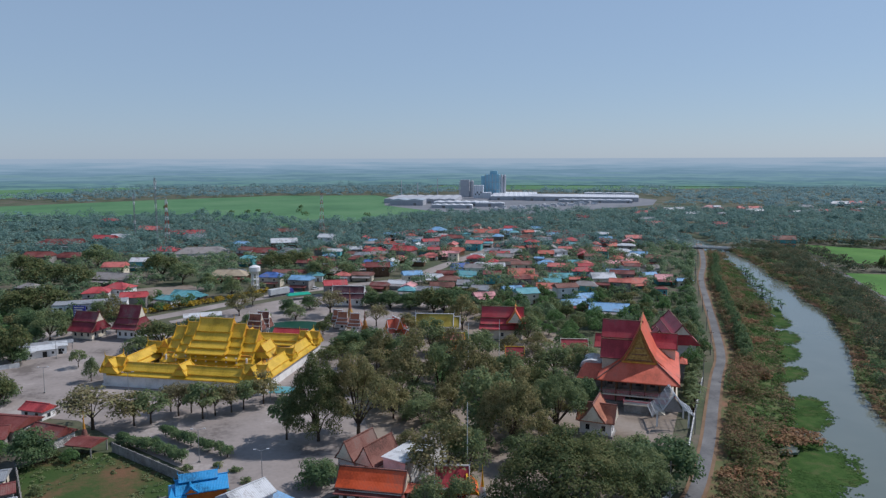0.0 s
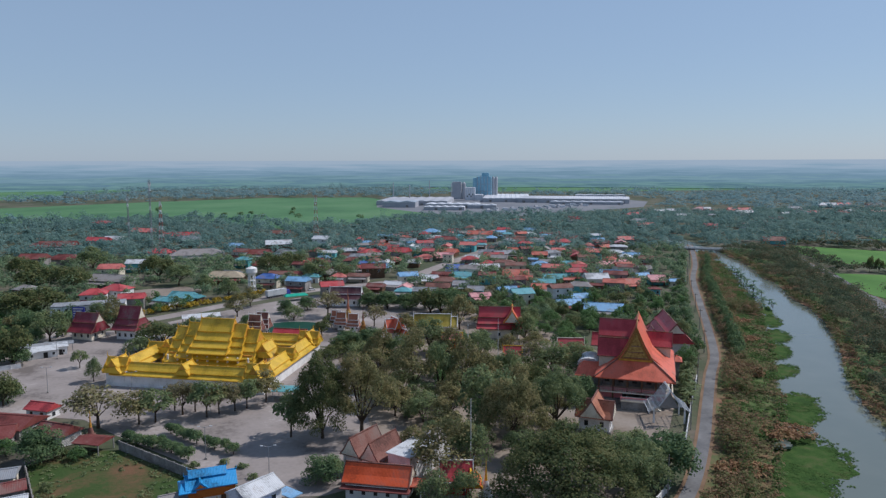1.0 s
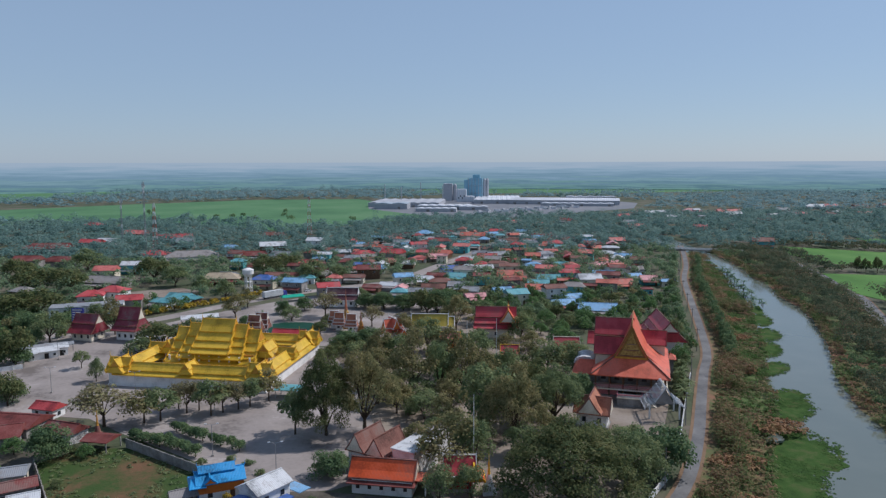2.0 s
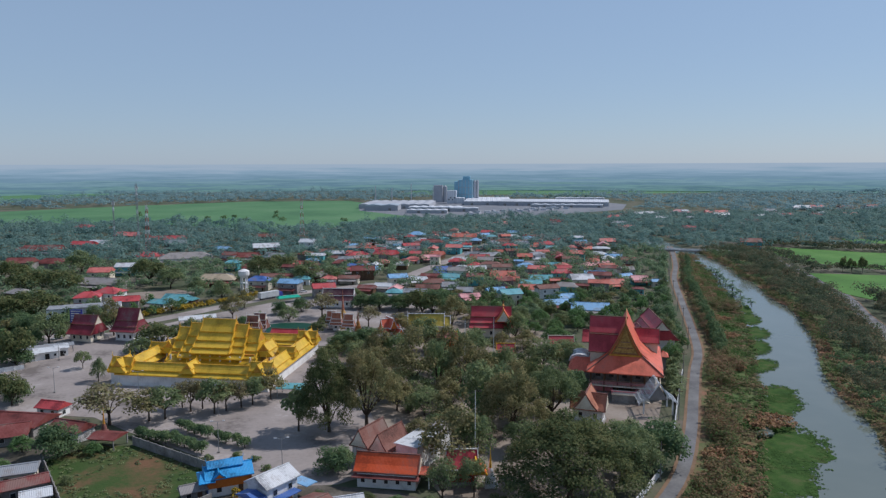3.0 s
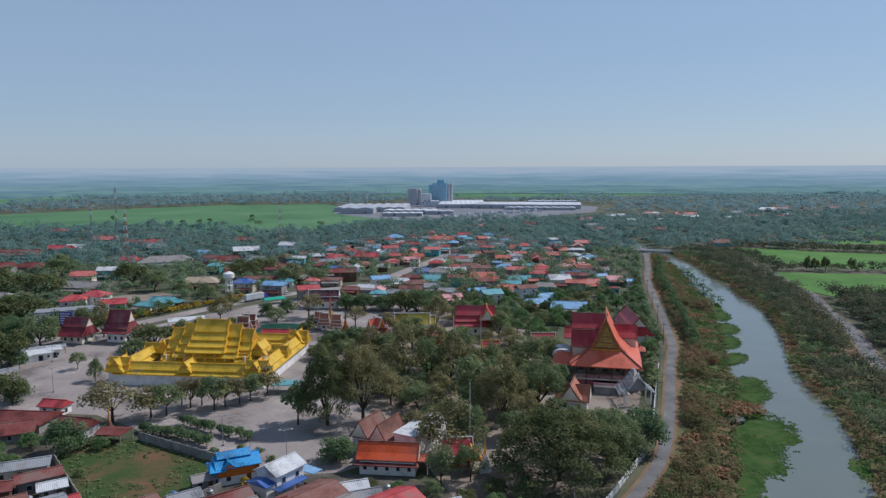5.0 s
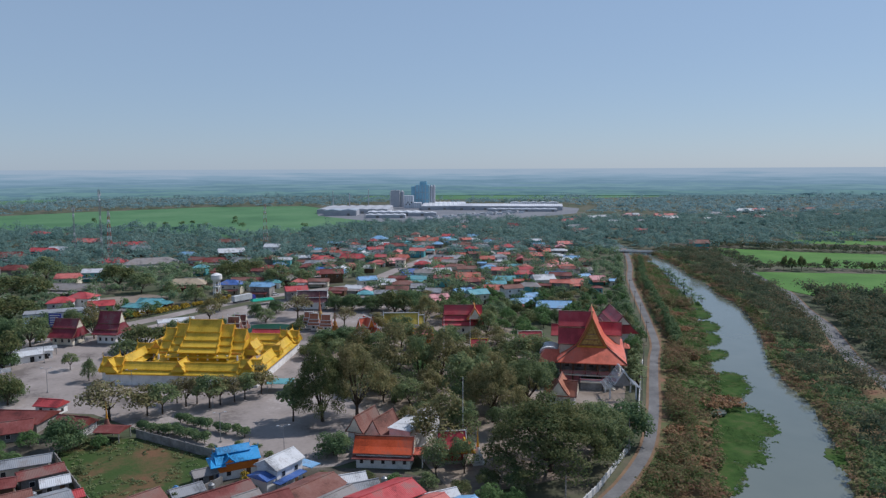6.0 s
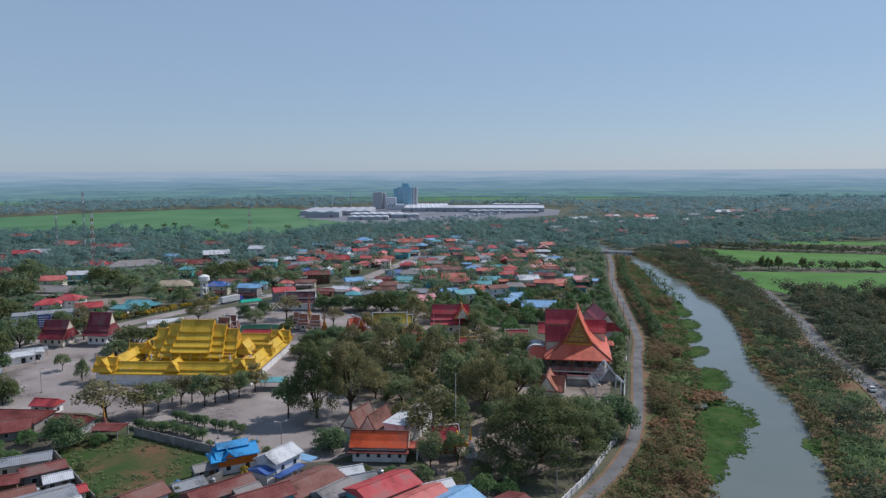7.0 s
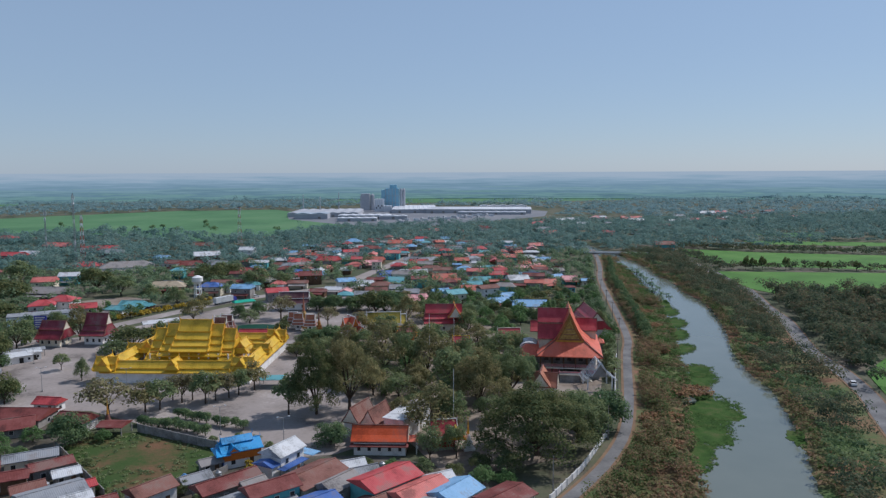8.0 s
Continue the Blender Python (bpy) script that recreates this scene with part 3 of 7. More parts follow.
GW, GD = 53.0, 49.0
part("terrace", Shape().box(0.6, 0.6, 0.0, GW - 0.6, GD - 0.6, 0.35), CONCRETE_YARD, gold)
# white outer walls and inner columns of the gallery
part("wall", Shape().box(0, 0, 0, GW, 0.4, 3.9), WHITE_WALL, gold)
part("wall", Shape().box(0, GD - 0.4, 0, GW, GD, 3.9), WHITE_WALL, gold)
part("wall", Shape().box(0, 0.4, 0, 0.4, GD - 0.4, 3.9), WHITE_WALL, gold)
part("wall", Shape().box(GW - 0.4, 0.4, 0, GW, GD - 0.4, 3.9), WHITE_WALL, gold)
for i in range(11):
    u = 5.5 + i * (GW - 11) / 10
    for p in ((u, 5.3), (u, GD - 5.3), (5.3, min(u, GD - 5.3)), (GW - 5.3, min(u, GD - 5.3))):
        part("column", Shape().box(p[0] - 0.25, p[1] - 0.25, 0.3, p[0] + 0.25, p[1] + 0.25, 3.9), WHITE_WALL, gold)
for i in range(13):
    part("pilaster", Shape().box(2 + i * 4.05, -0.12, 0, 2.45 + i * 4.05, 0.1, 3.8), WHITE_WALL, gold)
part("plinth", Shape().box(-0.25, -0.25, 0, GW + 0.25, 0.2, 0.7), WHITE_WALL, gold)
ROOF1 = [(0.0, 7.2, 2.1, 5.2), (1.9, 4.95, 3.5, 3.95)]
thai_roof(gold, 2, GW - 2, 2.8, ROOF1, GOLD, GOLD_TRIM, ORANGE_TRIM, "x", 0.8, name="gallery_roof")
thai_roof(gold, 2, GW - 2, GD - 2.8, ROOF1, GOLD, GOLD_TRIM, ORANGE_TRIM, "x", 0.8, name="gallery_roof")
thai_roof(gold, 2, GD - 2, 2.8, ROOF1, GOLD, GOLD_TRIM, ORANGE_TRIM, "y", 0.8, name="gallery_roof")
thai_roof(gold, 2, GD - 2, GW - 2.8, ROOF1, GOLD, GOLD_TRIM, ORANGE_TRIM, "y", 0.8, name="gallery_roof")
# raised cross-gabled porches at the corners and in the middle of each side
ROOF2 = [(0.0, 8.6, 1.7, 6.3), (1.5, 6.1, 2.9, 4.6)]
for cx, cy in ((2.8, 2.8), (GW - 2.8, 2.8), (2.8, GD - 2.8), (GW - 2.8, GD - 2.8), (GW / 2, 2.8), (GW / 2, GD - 2.8), (2.8, GD / 2), (GW - 2.8, GD / 2)):
    along_x = cx in (2.8, GW - 2.8)
    corner = along_x and cy in (2.8, GD - 2.8)
    tiers, reach = (ROOF2, 3.6) if corner else ([(0.0, 8.1, 1.3, 6.4), (1.2, 6.2, 2.2, 5.0)], 3.0)
    if along_x:
        thai_roof(gold, cx - reach, cx + reach, cy, tiers, GOLD, GOLD_TRIM, ORANGE_TRIM, "x", 1.05, name="porch_roof")
    if not along_x or cy in (2.8, GD - 2.8):
        thai_roof(gold, cy - reach, cy + reach, cx, tiers, GOLD, GOLD_TRIM, ORANGE_TRIM, "y", 1.05, name="porch_roof")
# the main hall: telescoping ridges with four roof bands each
hx, hy = GW / 2 - 0.5, GD / 2
part("hall_wall", Shape().box(hx - 15, hy - 6.5, 0.3, hx + 15, hy + 6.5, 6.6), ORANGE_TRIM, gold)
for i in range(9):
    for side in (-1, 1):
        part("column", Shape().tube((hx - 14.5 + i * 3.6, hy + side * 8.2, 0.3), (hx - 14.5 + i * 3.6, hy + side * 8.2, 6.2), 0.38, 0.32, 8), WHITE_WALL, gold)
for dz, half in ((0.0, 6.0), (-1.7, 10.5), (-3.3, 15.0)):
    thai_roof(gold, hx - half, hx + half, hy, [(0.0, 17.2 + dz, 2.9, 13.4 + dz), (2.7, 13.1 + dz, 5.2, 10.9 + dz), (5.0, 10.6 + dz, 7.4, 8.9 + dz), (7.2, 8.6 + dz, 9.3, 7.3 + dz)], GOLD, GOLD_TRIM, ORANGE_TRIM, "x", 1.0, name="hall_roof")
for side in (-1, 1):
    thai_roof(gold, hy - 4, hy + 4, hx + side * 17.4, [(0.0, 9.8, 1.8, 7.4), (1.6, 7.2, 3.0, 5.6)], GOLD, GOLD_TRIM, ORANGE_TRIM, "y", 1.05, name="porch_roof")
    for k in (-3, 3):
        part("column", Shape().tube((hx + side * 18.9, hy + k, 0.3), (hx + side * 18.9, hy + k, 5.6), 0.3, 0.26, 8), WHITE_WALL, gold)

# ---- the great red-roofed hall by the lane ----
hall = thing("assembly_hall", pose(78.9, 183.8, 0, 0, 0, -25.0), "large raised hall with tiered orange-red roofs and a bronze pediment", "temple hall")
HW = 11.3
part("base", Shape().box(-10.2, 1.0, 0, 10.2, 37, 1.5), GREY_WALL, hall)
part("floor_slab", Shape().box(-10.8, 0.6, 3.4, 10.8, 34, 3.75), CREAM_WALL, hall)
part("wall", Shape().box(-9.2, 6.5, 3.75, 9.2, 35.5, 7.9), GREY_WALL, hall)
for i in range(6):
    x = -10 + 4 * i
    part("column", Shape().box(x - 0.22, 1.1, 0, x + 0.22, 1.56, 7.7), TIMBER, hall)
    part("column", Shape().box(x - 0.28, 5.9, 3.7, x + 0.28, 6.4, 8.0), TIMBER, hall)
for z in (4.3, 4.75):
    part("rail", Shape().box(-10.4, 0.75, z, 10.4, 0.87, z + 0.12), PINK_WALL, hall)
for i in range(27):
    part("baluster", Shape().box(-10.4 + i * 0.8, 0.77, 3.7, -10.3 + i * 0.8, 0.85, 4.35), PINK_WALL, hall)
part("porch_floor", Shape().box(-3.6, -3.4, 2.3, 3.6, 0.55, 2.6), CREAM_WALL, hall)
part("porch_wall", Shape().box(-3.4, -3.2, 0.0, 3.4, 0.5, 2.3), GREY_WALL, hall)
for x in (-3.5, 3.5):
    part("porch_rail", Shape().box(x - 0.1, -3.3, 2.6, x + 0.1, 0.5, 3.5), PINK_WALL, hall)
part("porch_rail", Shape().box(-3.38, -3.35, 3.2, 3.38, -3.2, 3.5), PINK_WALL, hall)
for k in range(13):
    part("staircase_step", Shape().box(3.7 + k * 0.3, -2.6, 0, 4.0 + k * 0.3, 0.4, 2.4 - k * 0.18), CREAM_WALL, hall)
for x0, x1 in ((-9.9, -6.3), (-5.9, -3.9), (4.1, 9.9)):
    part("screen_panel", Shape().box(x0, 2.2, 0.1, x1, 2.4, 3.3), PINK_WALL, hall)
part("ceiling", Shape().box(-10.6, 1.0, 7.75, 10.6, 33.5, 7.95), DARK, hall)
# skirt roof, hipped at the front
skirt = Shape()
skirt.add([(-HW, 0, 7.9), (HW, 0, 7.9), (HW, 8, 7.9), (-HW, 8, 7.9), (-4.9, 6.6, 12.0), (4.9, 6.6, 12.0), (4.9, 8, 12.0), (-4.9, 8, 12.0), (-HW, 0, 7.6), (HW, 0, 7.6), (HW, 8, 7.6), (-HW, 8, 7.6)],
          [(0, 1, 5, 4), (1, 2, 6, 5), (2, 3, 7, 6), (3, 0, 4, 7), (4, 5, 6, 7), (9, 8, 11, 10), (1, 0, 8, 9), (2, 1, 9, 10), (3, 2, 10, 11), (0, 3, 11, 8)])
part("skirt_roof", skirt, ORANGE_TILE, hall)
for side in (-1, 1):
    part("hip_ridge", Shape().tube((side * HW, 0, 8.0), (side * 4.9, 6.6, 12.15), 0.2, 0.2, 6), TERRACOTTA, hall)
# the nave: a steep upper roof over broad lower slopes
thai_roof(hall, 6.2, 30, 0.0, [(0.0, 21.8, 4.9, 12.2)], ORANGE_TILE, BROWN_GOLD, BROWN_GOLD, "y", 1.1, (True, False), name="nave_roof")
thai_roof(hall, 7.6, 36, 0.0, [(4.4, 12.9, HW + 0.05, 7.95)], ORANGE_TILE, TERRACOTTA, BROWN_GOLD, "y", 0.4, (False, False), name="nave_slope")
part("pediment_frame", Shape().box(-4.7, 5.9, 11.7, 4.7, 6.1, 12.2), ORANGE_TRIM, hall)
part("pediment_panel", Shape().prism([(-3.5, 12.5), (3.5, 12.5), (1.9, 15.2), (0.75, 18.0), (0, 20.4), (-0.75, 18.0), (-1.9, 15.2)], 5.86, 6.02, "y"), CARVED, hall)
for z, w in ((12.6, 3.3), (14.3, 2.2), (16.1, 1.35)):
    part("pediment_moulding", Shape().box(-w, 5.74, z, w, 5.9, z + 0.22), TERRACOTTA, hall)
# wings across, higher towards the forecourt
for lo, hi, c, zr, drop, dep in ((-11.4, 0.5, 17.5, 21.6, 4.6, 3.4), (-11.2, 0.5, 11.8, 16.9, 4.8, 3.2), (-14.2, 0.5, 25.0, 15.2, 3.4, 3.6), (-0.5, 10.6, 26.0, 16.4, 4.0, 3.4)):
    thai_roof(hall, lo, hi, c, [(0.0, zr, dep, zr - drop)], CRIMSON, TERRACOTTA, TERRACOTTA, "x", 0.5, (lo < -2, hi > 2), False, name="wing_roof")
    part("wing_wall", Shape().box(max(lo + 0.5, -11.0) if lo < -2 else 0.5, c - dep + 0.6, 7.9, -0.5 if lo < -2 else hi - 0.5, c + dep - 0.6, zr - drop), CREAM_WALL, hall)
for x0, x1, y0, y1, z0, z1 in ((-17.5, -8.5, 5.0, 17, 6.4, 9.4), (10.5, 14.0, 30, 36, 6.0, 7.4)):
    part("side_roof", Shape().hip(x0, y0, x1, y1, z0, z1, 2.0), ORANGE_TILE, hall)
    part("side_wall", Shape().box(x0 + 0.8, y0 + 0.8, 0, x1 - 0.8, y1 - 0.8, z0 - 0.2), GREY_WALL, hall)
barrel = Shape().prism([(-14.5 + 3.6 * math.cos(i * math.pi / 8), 6.0 + 2.4 * math.sin(i * math.pi / 8)) for i in range(9)], 17.5, 26, "y")
part("barrel_roof", barrel, WHITE_SHEET, hall)
part("barrel_wall", Shape().box(-17.6, 17.8, 0, -11.4, 25.7, 5.95), WHITE_WALL, hall)
for i in range(5):
    window(hall, -8 + i * 4, 6.5, 4.9, 1.3, 1.9, "front", TIMBER)

annex = thing("hall_annex", pose(116, 238, 0, 0, 0, -15), "long low annex with crimson gabled roofs behind the hall", "temple building")
part("wall", Shape().box(-5, -10, 0, 5, 14, 6), WHITE_WALL, annex)
thai_roof(annex, -9.5, -2.5, -7.5, [(0.0, 10.6, 3.8, 6.4)], CRIMSON, TERRACOTTA, CREAM_WALL, "y", 0.7, name="side_gable")
part("side_wall", Shape().box(-10.6, -9, 0, -5.1, 3, 6.4), WHITE_WALL, annex)
thai_roof(annex, -11, 15, 0.0, [(0.0, 13.0, 3.2, 9.6), (3.0, 9.2, 6.2, 6.2)], CRIMSON, TERRACOTTA, CREAM_WALL, "y", 0.8)
for i in range(5):
    window(annex, 5.0, -7 + 4.4 * i, 1.2, 1.2, 1.7, "right")
    window(annex, -5.0, -7 + 4.4 * i, 1.2, 1.2, 1.7, "left")

# bare white roof frame of a small pavilion that is still being built
frame_house = thing("unroofed_pavilion", pose(83.8, 173.2, 0, 0, 0, -15), "small pavilion with a bare white steel roof frame", "pavilion")
for x in (-4, 4):
    for y in (-3.5, 3.5):
        part("post", Shape().box(x - 0.2, y - 0.2, 0, x + 0.2, y + 0.2, 4.2), WHITE_WALL, frame_house)
part("end_panel", Shape().prism([(-2.4, 4.4), (2.4, 4.4), (0, 8.6)], -3.9, -3.7, "y"), GREY_TILE, frame_house)
for i in range(9):
    y = -4.2 + i * 1.05
    rafters = Shape()
    for side in (-1, 1):
        rafters.tube((0, y, 9.2), (side * 2.8, y, 5.2), 0.09, 0.09, 5)
        rafters.tube((side * 2.8, y, 5.2), (side * 5.6, y, 3.2), 0.09, 0.09, 5)
    part("rafter", rafters, STEEL, frame_house)
for k in range(7):
    for side in (-1, 1):
        x, z = (side * (0.2 + k * 0.87), 9.1 - k * 1.3) if k < 3 else (side * (2.8 + (k - 3) * 0.9), 5.2 - (k - 3) * 0.62)
        part("purlin", Shape().tube((x, -4.3, z), (x, 4.3, z), 0.07, 0.07, 5), STEEL, frame_house)
front = Shape()
for side in (-1, 1):
    front.prism([(0, 9.6), (0, 9.0), (side * 2.9, 4.6), (side * 2.9, 5.2)], -4.5, -4.25, "y")
part("bargeboard", front, STEEL, frame_house)


def temple_hall(name, m, label, L, W, wall_h, tiers, roof, trim, gable, wall, size=0.8, axis="x", windows=3, category="temple building"):
    """A small walled hall under tiered gables; its ridge lies along axis."""
    t = thing(name, m, label, category)
    lx, ly = (L / 2, W / 2) if axis == "x" else (W / 2, L / 2)
    part("plinth", Shape().box(-lx - 0.4, -ly - 0.4, 0, lx + 0.4, ly + 0.4, 0.6), GREY_WALL, t)
    part("wall", Shape().box(-lx, -ly, 0.6, lx, ly, wall_h), wall, t)
    thai_roof(t, -L / 2 - 0.8, L / 2 + 0.8, 0.0, tiers, roof, trim, gable, axis, size)
    for i in range(windows):
        x = -lx + 2 * lx * (i + 0.5) / windows
        window(t, x, -ly, 1.6, min(1.0, lx / windows), 1.4)
    for i in range(2):
        y = -ly + 2 * ly * (i + 0.5) / 2
        window(t, lx, y, 1.6, 0.9, 1.4, "right")
    return t


T1 = [(0.0, 9.6, 2.2, 6.6), (2.0, 6.3, 4.2, 4.2)]
pink = temple_hall("ordination_hall", pose(59, 270, 0, 0, 0, -14), "small temple hall with tiered rose-red roofs and cream walls", 15, 9.5, 4.6, [(0.0, 12.4, 2.6, 8.6), (2.4, 8.3, 4.4, 6.3), (4.2, 6.0, 6.0, 4.6)], CRIMSON, TERRACOTTA, CREAM_WALL, CREAM_WALL, 0.8)
thai_roof(pink, -7.5, 5.5, 5.0, [(0.0, 12.2, 3.2, 7.6)], ORANGE_TILE, ORANGE_TRIM, CREAM_WALL, "y", 0.9, (True, True), name="porch_roof")
temple_hall("old_hall", pose(-1.5, 343, 0, 0, 0, -12), "hall with dark plum tiled roof and white gable", 14, 8, 4.0, [(0.0, 9.4, 2.4, 6.4), (2.2, 6.2, 4.8, 3.9)], PLUM, WHITE_WALL, WHITE_WALL, WHITE_WALL, 0.7)
temple_hall("red_hall", pose(-104, 292, 0, 0, 0, -22), "temple pavilion with steep maroon roof on white walls", 9, 8, 4.2, [(0.0, 10.6, 2.4, 7.2), (2.2, 7.0, 5.4, 3.8)], MAROON, TERRACOTTA, CREAM_WALL, CREAM_WALL, 0.7)
temple_hall("red_hall", pose(-87, 290, 0, 0, 0, -22), "tall temple pavilion with layered maroon roofs", 8, 8, 5.0, [(0.0, 13.2, 2.2, 8.6), (2.0, 8.3, 3.9, 6.3), (3.7, 6.0, 5.6, 4.6)], MAROON, TERRACOTTA, CREAM_WALL, WHITE_WALL, 0.7)
temple_hall("open_pavilion", pose(-23.5, 272, 0, 0, 0, -18), "long pavilion with a plain crimson roof beside the gallery", 12, 6.5, 3.0, [(0.0, 5.9, 4.0, 3.1)], CRIMSON, TERRACOTTA, WHITE_WALL, WHITE_WALL, 0.4, windows=4)
small = temple_hall("sala", pose(62.0, 169, 0, 0, 0, -30), "small sala with brown and orange crossed gables", 8, 5, 4.0, [(0.0, 8.0, 3.4, 4.2)], BROWN_TILE, TERRACOTTA, CREAM_WALL, WHITE_WALL, 0.6, windows=2)
thai_roof(small, -5.6, 4.5, -0.3, [(0.0, 9.2, 3.2, 4.9)], BROWN_TILE, TERRACOTTA, CREAM_WALL, "y", 0.6, name="cross_roof")
osala = temple_hall("bell_pavilion", pose(16.5, 268, 0, 0, 0, 20), "tall narrow pavilion with bright orange crossed gables", 6, 3.6, 4.5, [(0.0, 9.5, 1.6, 6.2), (1.4, 6.0, 2.8, 4.4)], ORANGE_TILE, WHITE_WALL, ORANGE_WALL, WHITE_WALL, 0.7, windows=1)
thai_roof(osala, -4.2, 3, 0.0, [(0.0, 9.9, 1.5, 6.2)], ORANGE_TILE, WHITE_WALL, ORANGE_WALL, "y", 0.7, name="cross_roof")
thai_roof(osala, -6.5, -2.5, 2.0, [(0.0, 6.0, 2.0, 3.6)], ORANGE_TILE, WHITE_WALL, ORANGE_WALL, "y", 0.5, name="porch_roof")
gate = temple_hall("temple_gate", pose(32.5, 275, 0, 0, 0, -12), "wide hall with olive-yellow roof edged in white", 13.5, 5, 4.6, [(0.0, 9.3, 3.4, 4.8)], OLIVE_GOLD, WHITE_WALL, WHITE_WALL, CREAM_WALL, 0.9, windows=4)
thai_roof(gate, -10, 10, 0.3, [(0.0, 8.2, 3.2, 4.4)], OLIVE_GOLD, WHITE_WALL, WHITE_WALL, "x", 0.7, name="side_roof")
temple_hall("red_shrine", pose(78, 238, 0, 0, 0, -12), "small shrine with a crimson roof among the trees", 8, 5, 3.5, [(0.0, 6.8, 3.2, 3.6)], CRIMSON, CREAM_WALL, CREAM_WALL, CREAM_WALL, 0.6, windows=2)
temple_hall("red_shrine", pose(55, 232, 0, 0, 0, -12), "small red and gold shrine below the trees", 5, 4, 3.5, [(0.0, 6.4, 2.8, 3.8)], CRIMSON, GOLD_TRIM, RED_WALL, RED_WALL, 0.6, windows=2)
temple_hall("red_shrine", pose(36, 246, 0, 0, 0, -12), "narrow red shrine with a stepped roof", 6, 5, 5.0, [(0.0, 8.4, 2.0, 6.4), (1.8, 6.2, 3.2, 4.9)], RED_SHEET, GOLD_TRIM, RED_WALL, ORANGE_WALL, 0.6, windows=2)
shrine = temple_hall("spirit_shrine", pose(19.8, 138, 0, 0, 0, -8), "red-roofed shrine with yellow gables and a white ridge", 5.5, 4, 3.6, [(0.0, 7.4, 3.0, 4.0)], CRIMSON, WHITE_WALL, GOLD_TRIM, RED_WALL, 0.6, windows=2)
thai_roof(shrine, -4.5, 1, 3.0, [(0.0, 6.0, 2.2, 3.4)], VIVID_ORANGE, GOLD_TRIM, GOLD_TRIM, "y", 0.6, name="porch_roof")

# the vivid orange-roofed building with two brown gables behind it
vihara = thing("preaching_hall", pose(-3.7, 139.3, 0, 0, 0, -19), "low hall with a vivid orange roof and stained white walls", "temple building")
part("wall", Shape().box(0.3, 0, 0, 13.4, 6, 3.3), WHITE_WALL, vihara)
thai_roof(vihara, -0.5, 14.0, 3.0, [(0.0, 6.9, 3.2, 3.7)], VIVID_ORANGE, TERRACOTTA, CREAM_WALL, "x", 0.5)
part("skirt_roof", Shape().hip(-0.7, -1.2, 14.2, 7.2, 2.7, 3.75, 1.3), BROWN_RED, vihara)
for i in range(5):
    window(vihara, 1.6 + 2.6 * i, 0, 1.2, 0.8, 1.4)
part("porch_roof", Shape().hip(13.6, 0.8, 16.4, 5.2, 3.4, 4.4, 0.5), ORANGE_TILE, vihara)
for y in (1.2, 4.8):
    part("post", Shape().box(16.0, y - 0.12, 0, 16.24, y + 0.12, 3.3), WHITE_WALL, vihara)
rear = thing("twin_gabled_hall", pose(2.1, 148.1, 0, 0, 0, 50), "hall with two faded brown tiled gables and a white flat roof", "temple building")
for y in (0.0, 5.5):
    thai_roof(rear, -0.4, 9.7, y, [(0.0, 8.2, 2.7, 4.2)], TERRACOTTA, TERRACOTTA, CREAM_WALL, "x", 0.5, name="roof")
    part("wall", Shape().box(0.2, y - 2.3, 0, 9.2, y + 2.3, 4.2), WHITE_WALL, rear)
part("flat_roof", Shape().box(1.5, -9.8, 6.0, 12.5, -3.2, 6.25), WHITE_SHEET, rear)
part("side_wall", Shape().box(1.9, -9.4, 0, 12.1, -3.5, 6.0), WHITE_WALL, rear)
part("grey_roof", Shape().hip(13.2, -9.5, 19.5, -3.0, 5.6, 7.0, 0.8), GREY_TILE, rear)
part("side_wall", Shape().box(13.6, -9.1, 0, 19.1, -3.4, 5.4), WHITE_WALL, rear)


def chedi(m, label, h, mat, trim):
    """A slender ringed spire on a stepped base."""
    t = thing("chedi", m, label, "stupa")
    s = h / 12
    for i, (w, z0, z1) in enumerate(((2.0, 0, 0.8), (1.6, 0.8, 1.8), (1.25, 1.8, 3.0))):
        part("base_step", Shape().box(-w * s, -w * s, z0 * s, w * s, w * s, z1 * s), mat, t)
    part("bell", Shape().lathe([(1.15 * s, 3.0 * s), (1.0 * s, 3.8 * s), (0.8 * s, 4.8 * s), (0.45 * s, 5.6 * s)], 12), mat, t)
    part("spire", Shape().lathe([(0.5 * s, 5.6 * s), (0.38 * s, 6.2 * s), (0.42 * s, 6.6 * s), (0.25 * s, 7.6 * s), (0.28 * s, 8.0 * s), (0.12 * s, 9.8 * s), (0.03 * s, 12 * s)], 10), trim, t)
    return t


chedi(pose(-1, 296, 0), "tall weathered stupa with a slender brown spire", 17, CARVED, BROWN_TILE)
chedi(pose(5, 288, 0), "stone stupa with a gilded spire", 10, BROWN_GOLD, TERRACOTTA)
chedi(pose(-66.5, 179, 0), "small brown brick stupa beside a shed", 8.5, TERRACOTTA, ORANGE_TRIM)
chedi(pose(25.5, 134.5, 0), "slim white stupa beside the shrine", 9, WHITE_WALL, GOLD_TRIM)
for i, (x, y) in enumerate(((-37.5, 279), (-35, 283))):
    s = temple_hall("mondop", pose(x, y, 0, 0, 0, -18), "ornate small pavilion with brown and white striped tiered roof", 3.4, 3.4, 4.5, [(0.0, 10.5, 1.0, 8.0), (0.9, 7.8, 1.7, 6.2), (1.6, 6.0, 2.4, 4.6)], TERRACOTTA, WHITE_WALL, CREAM_WALL, WHITE_WALL, 0.6, windows=1)

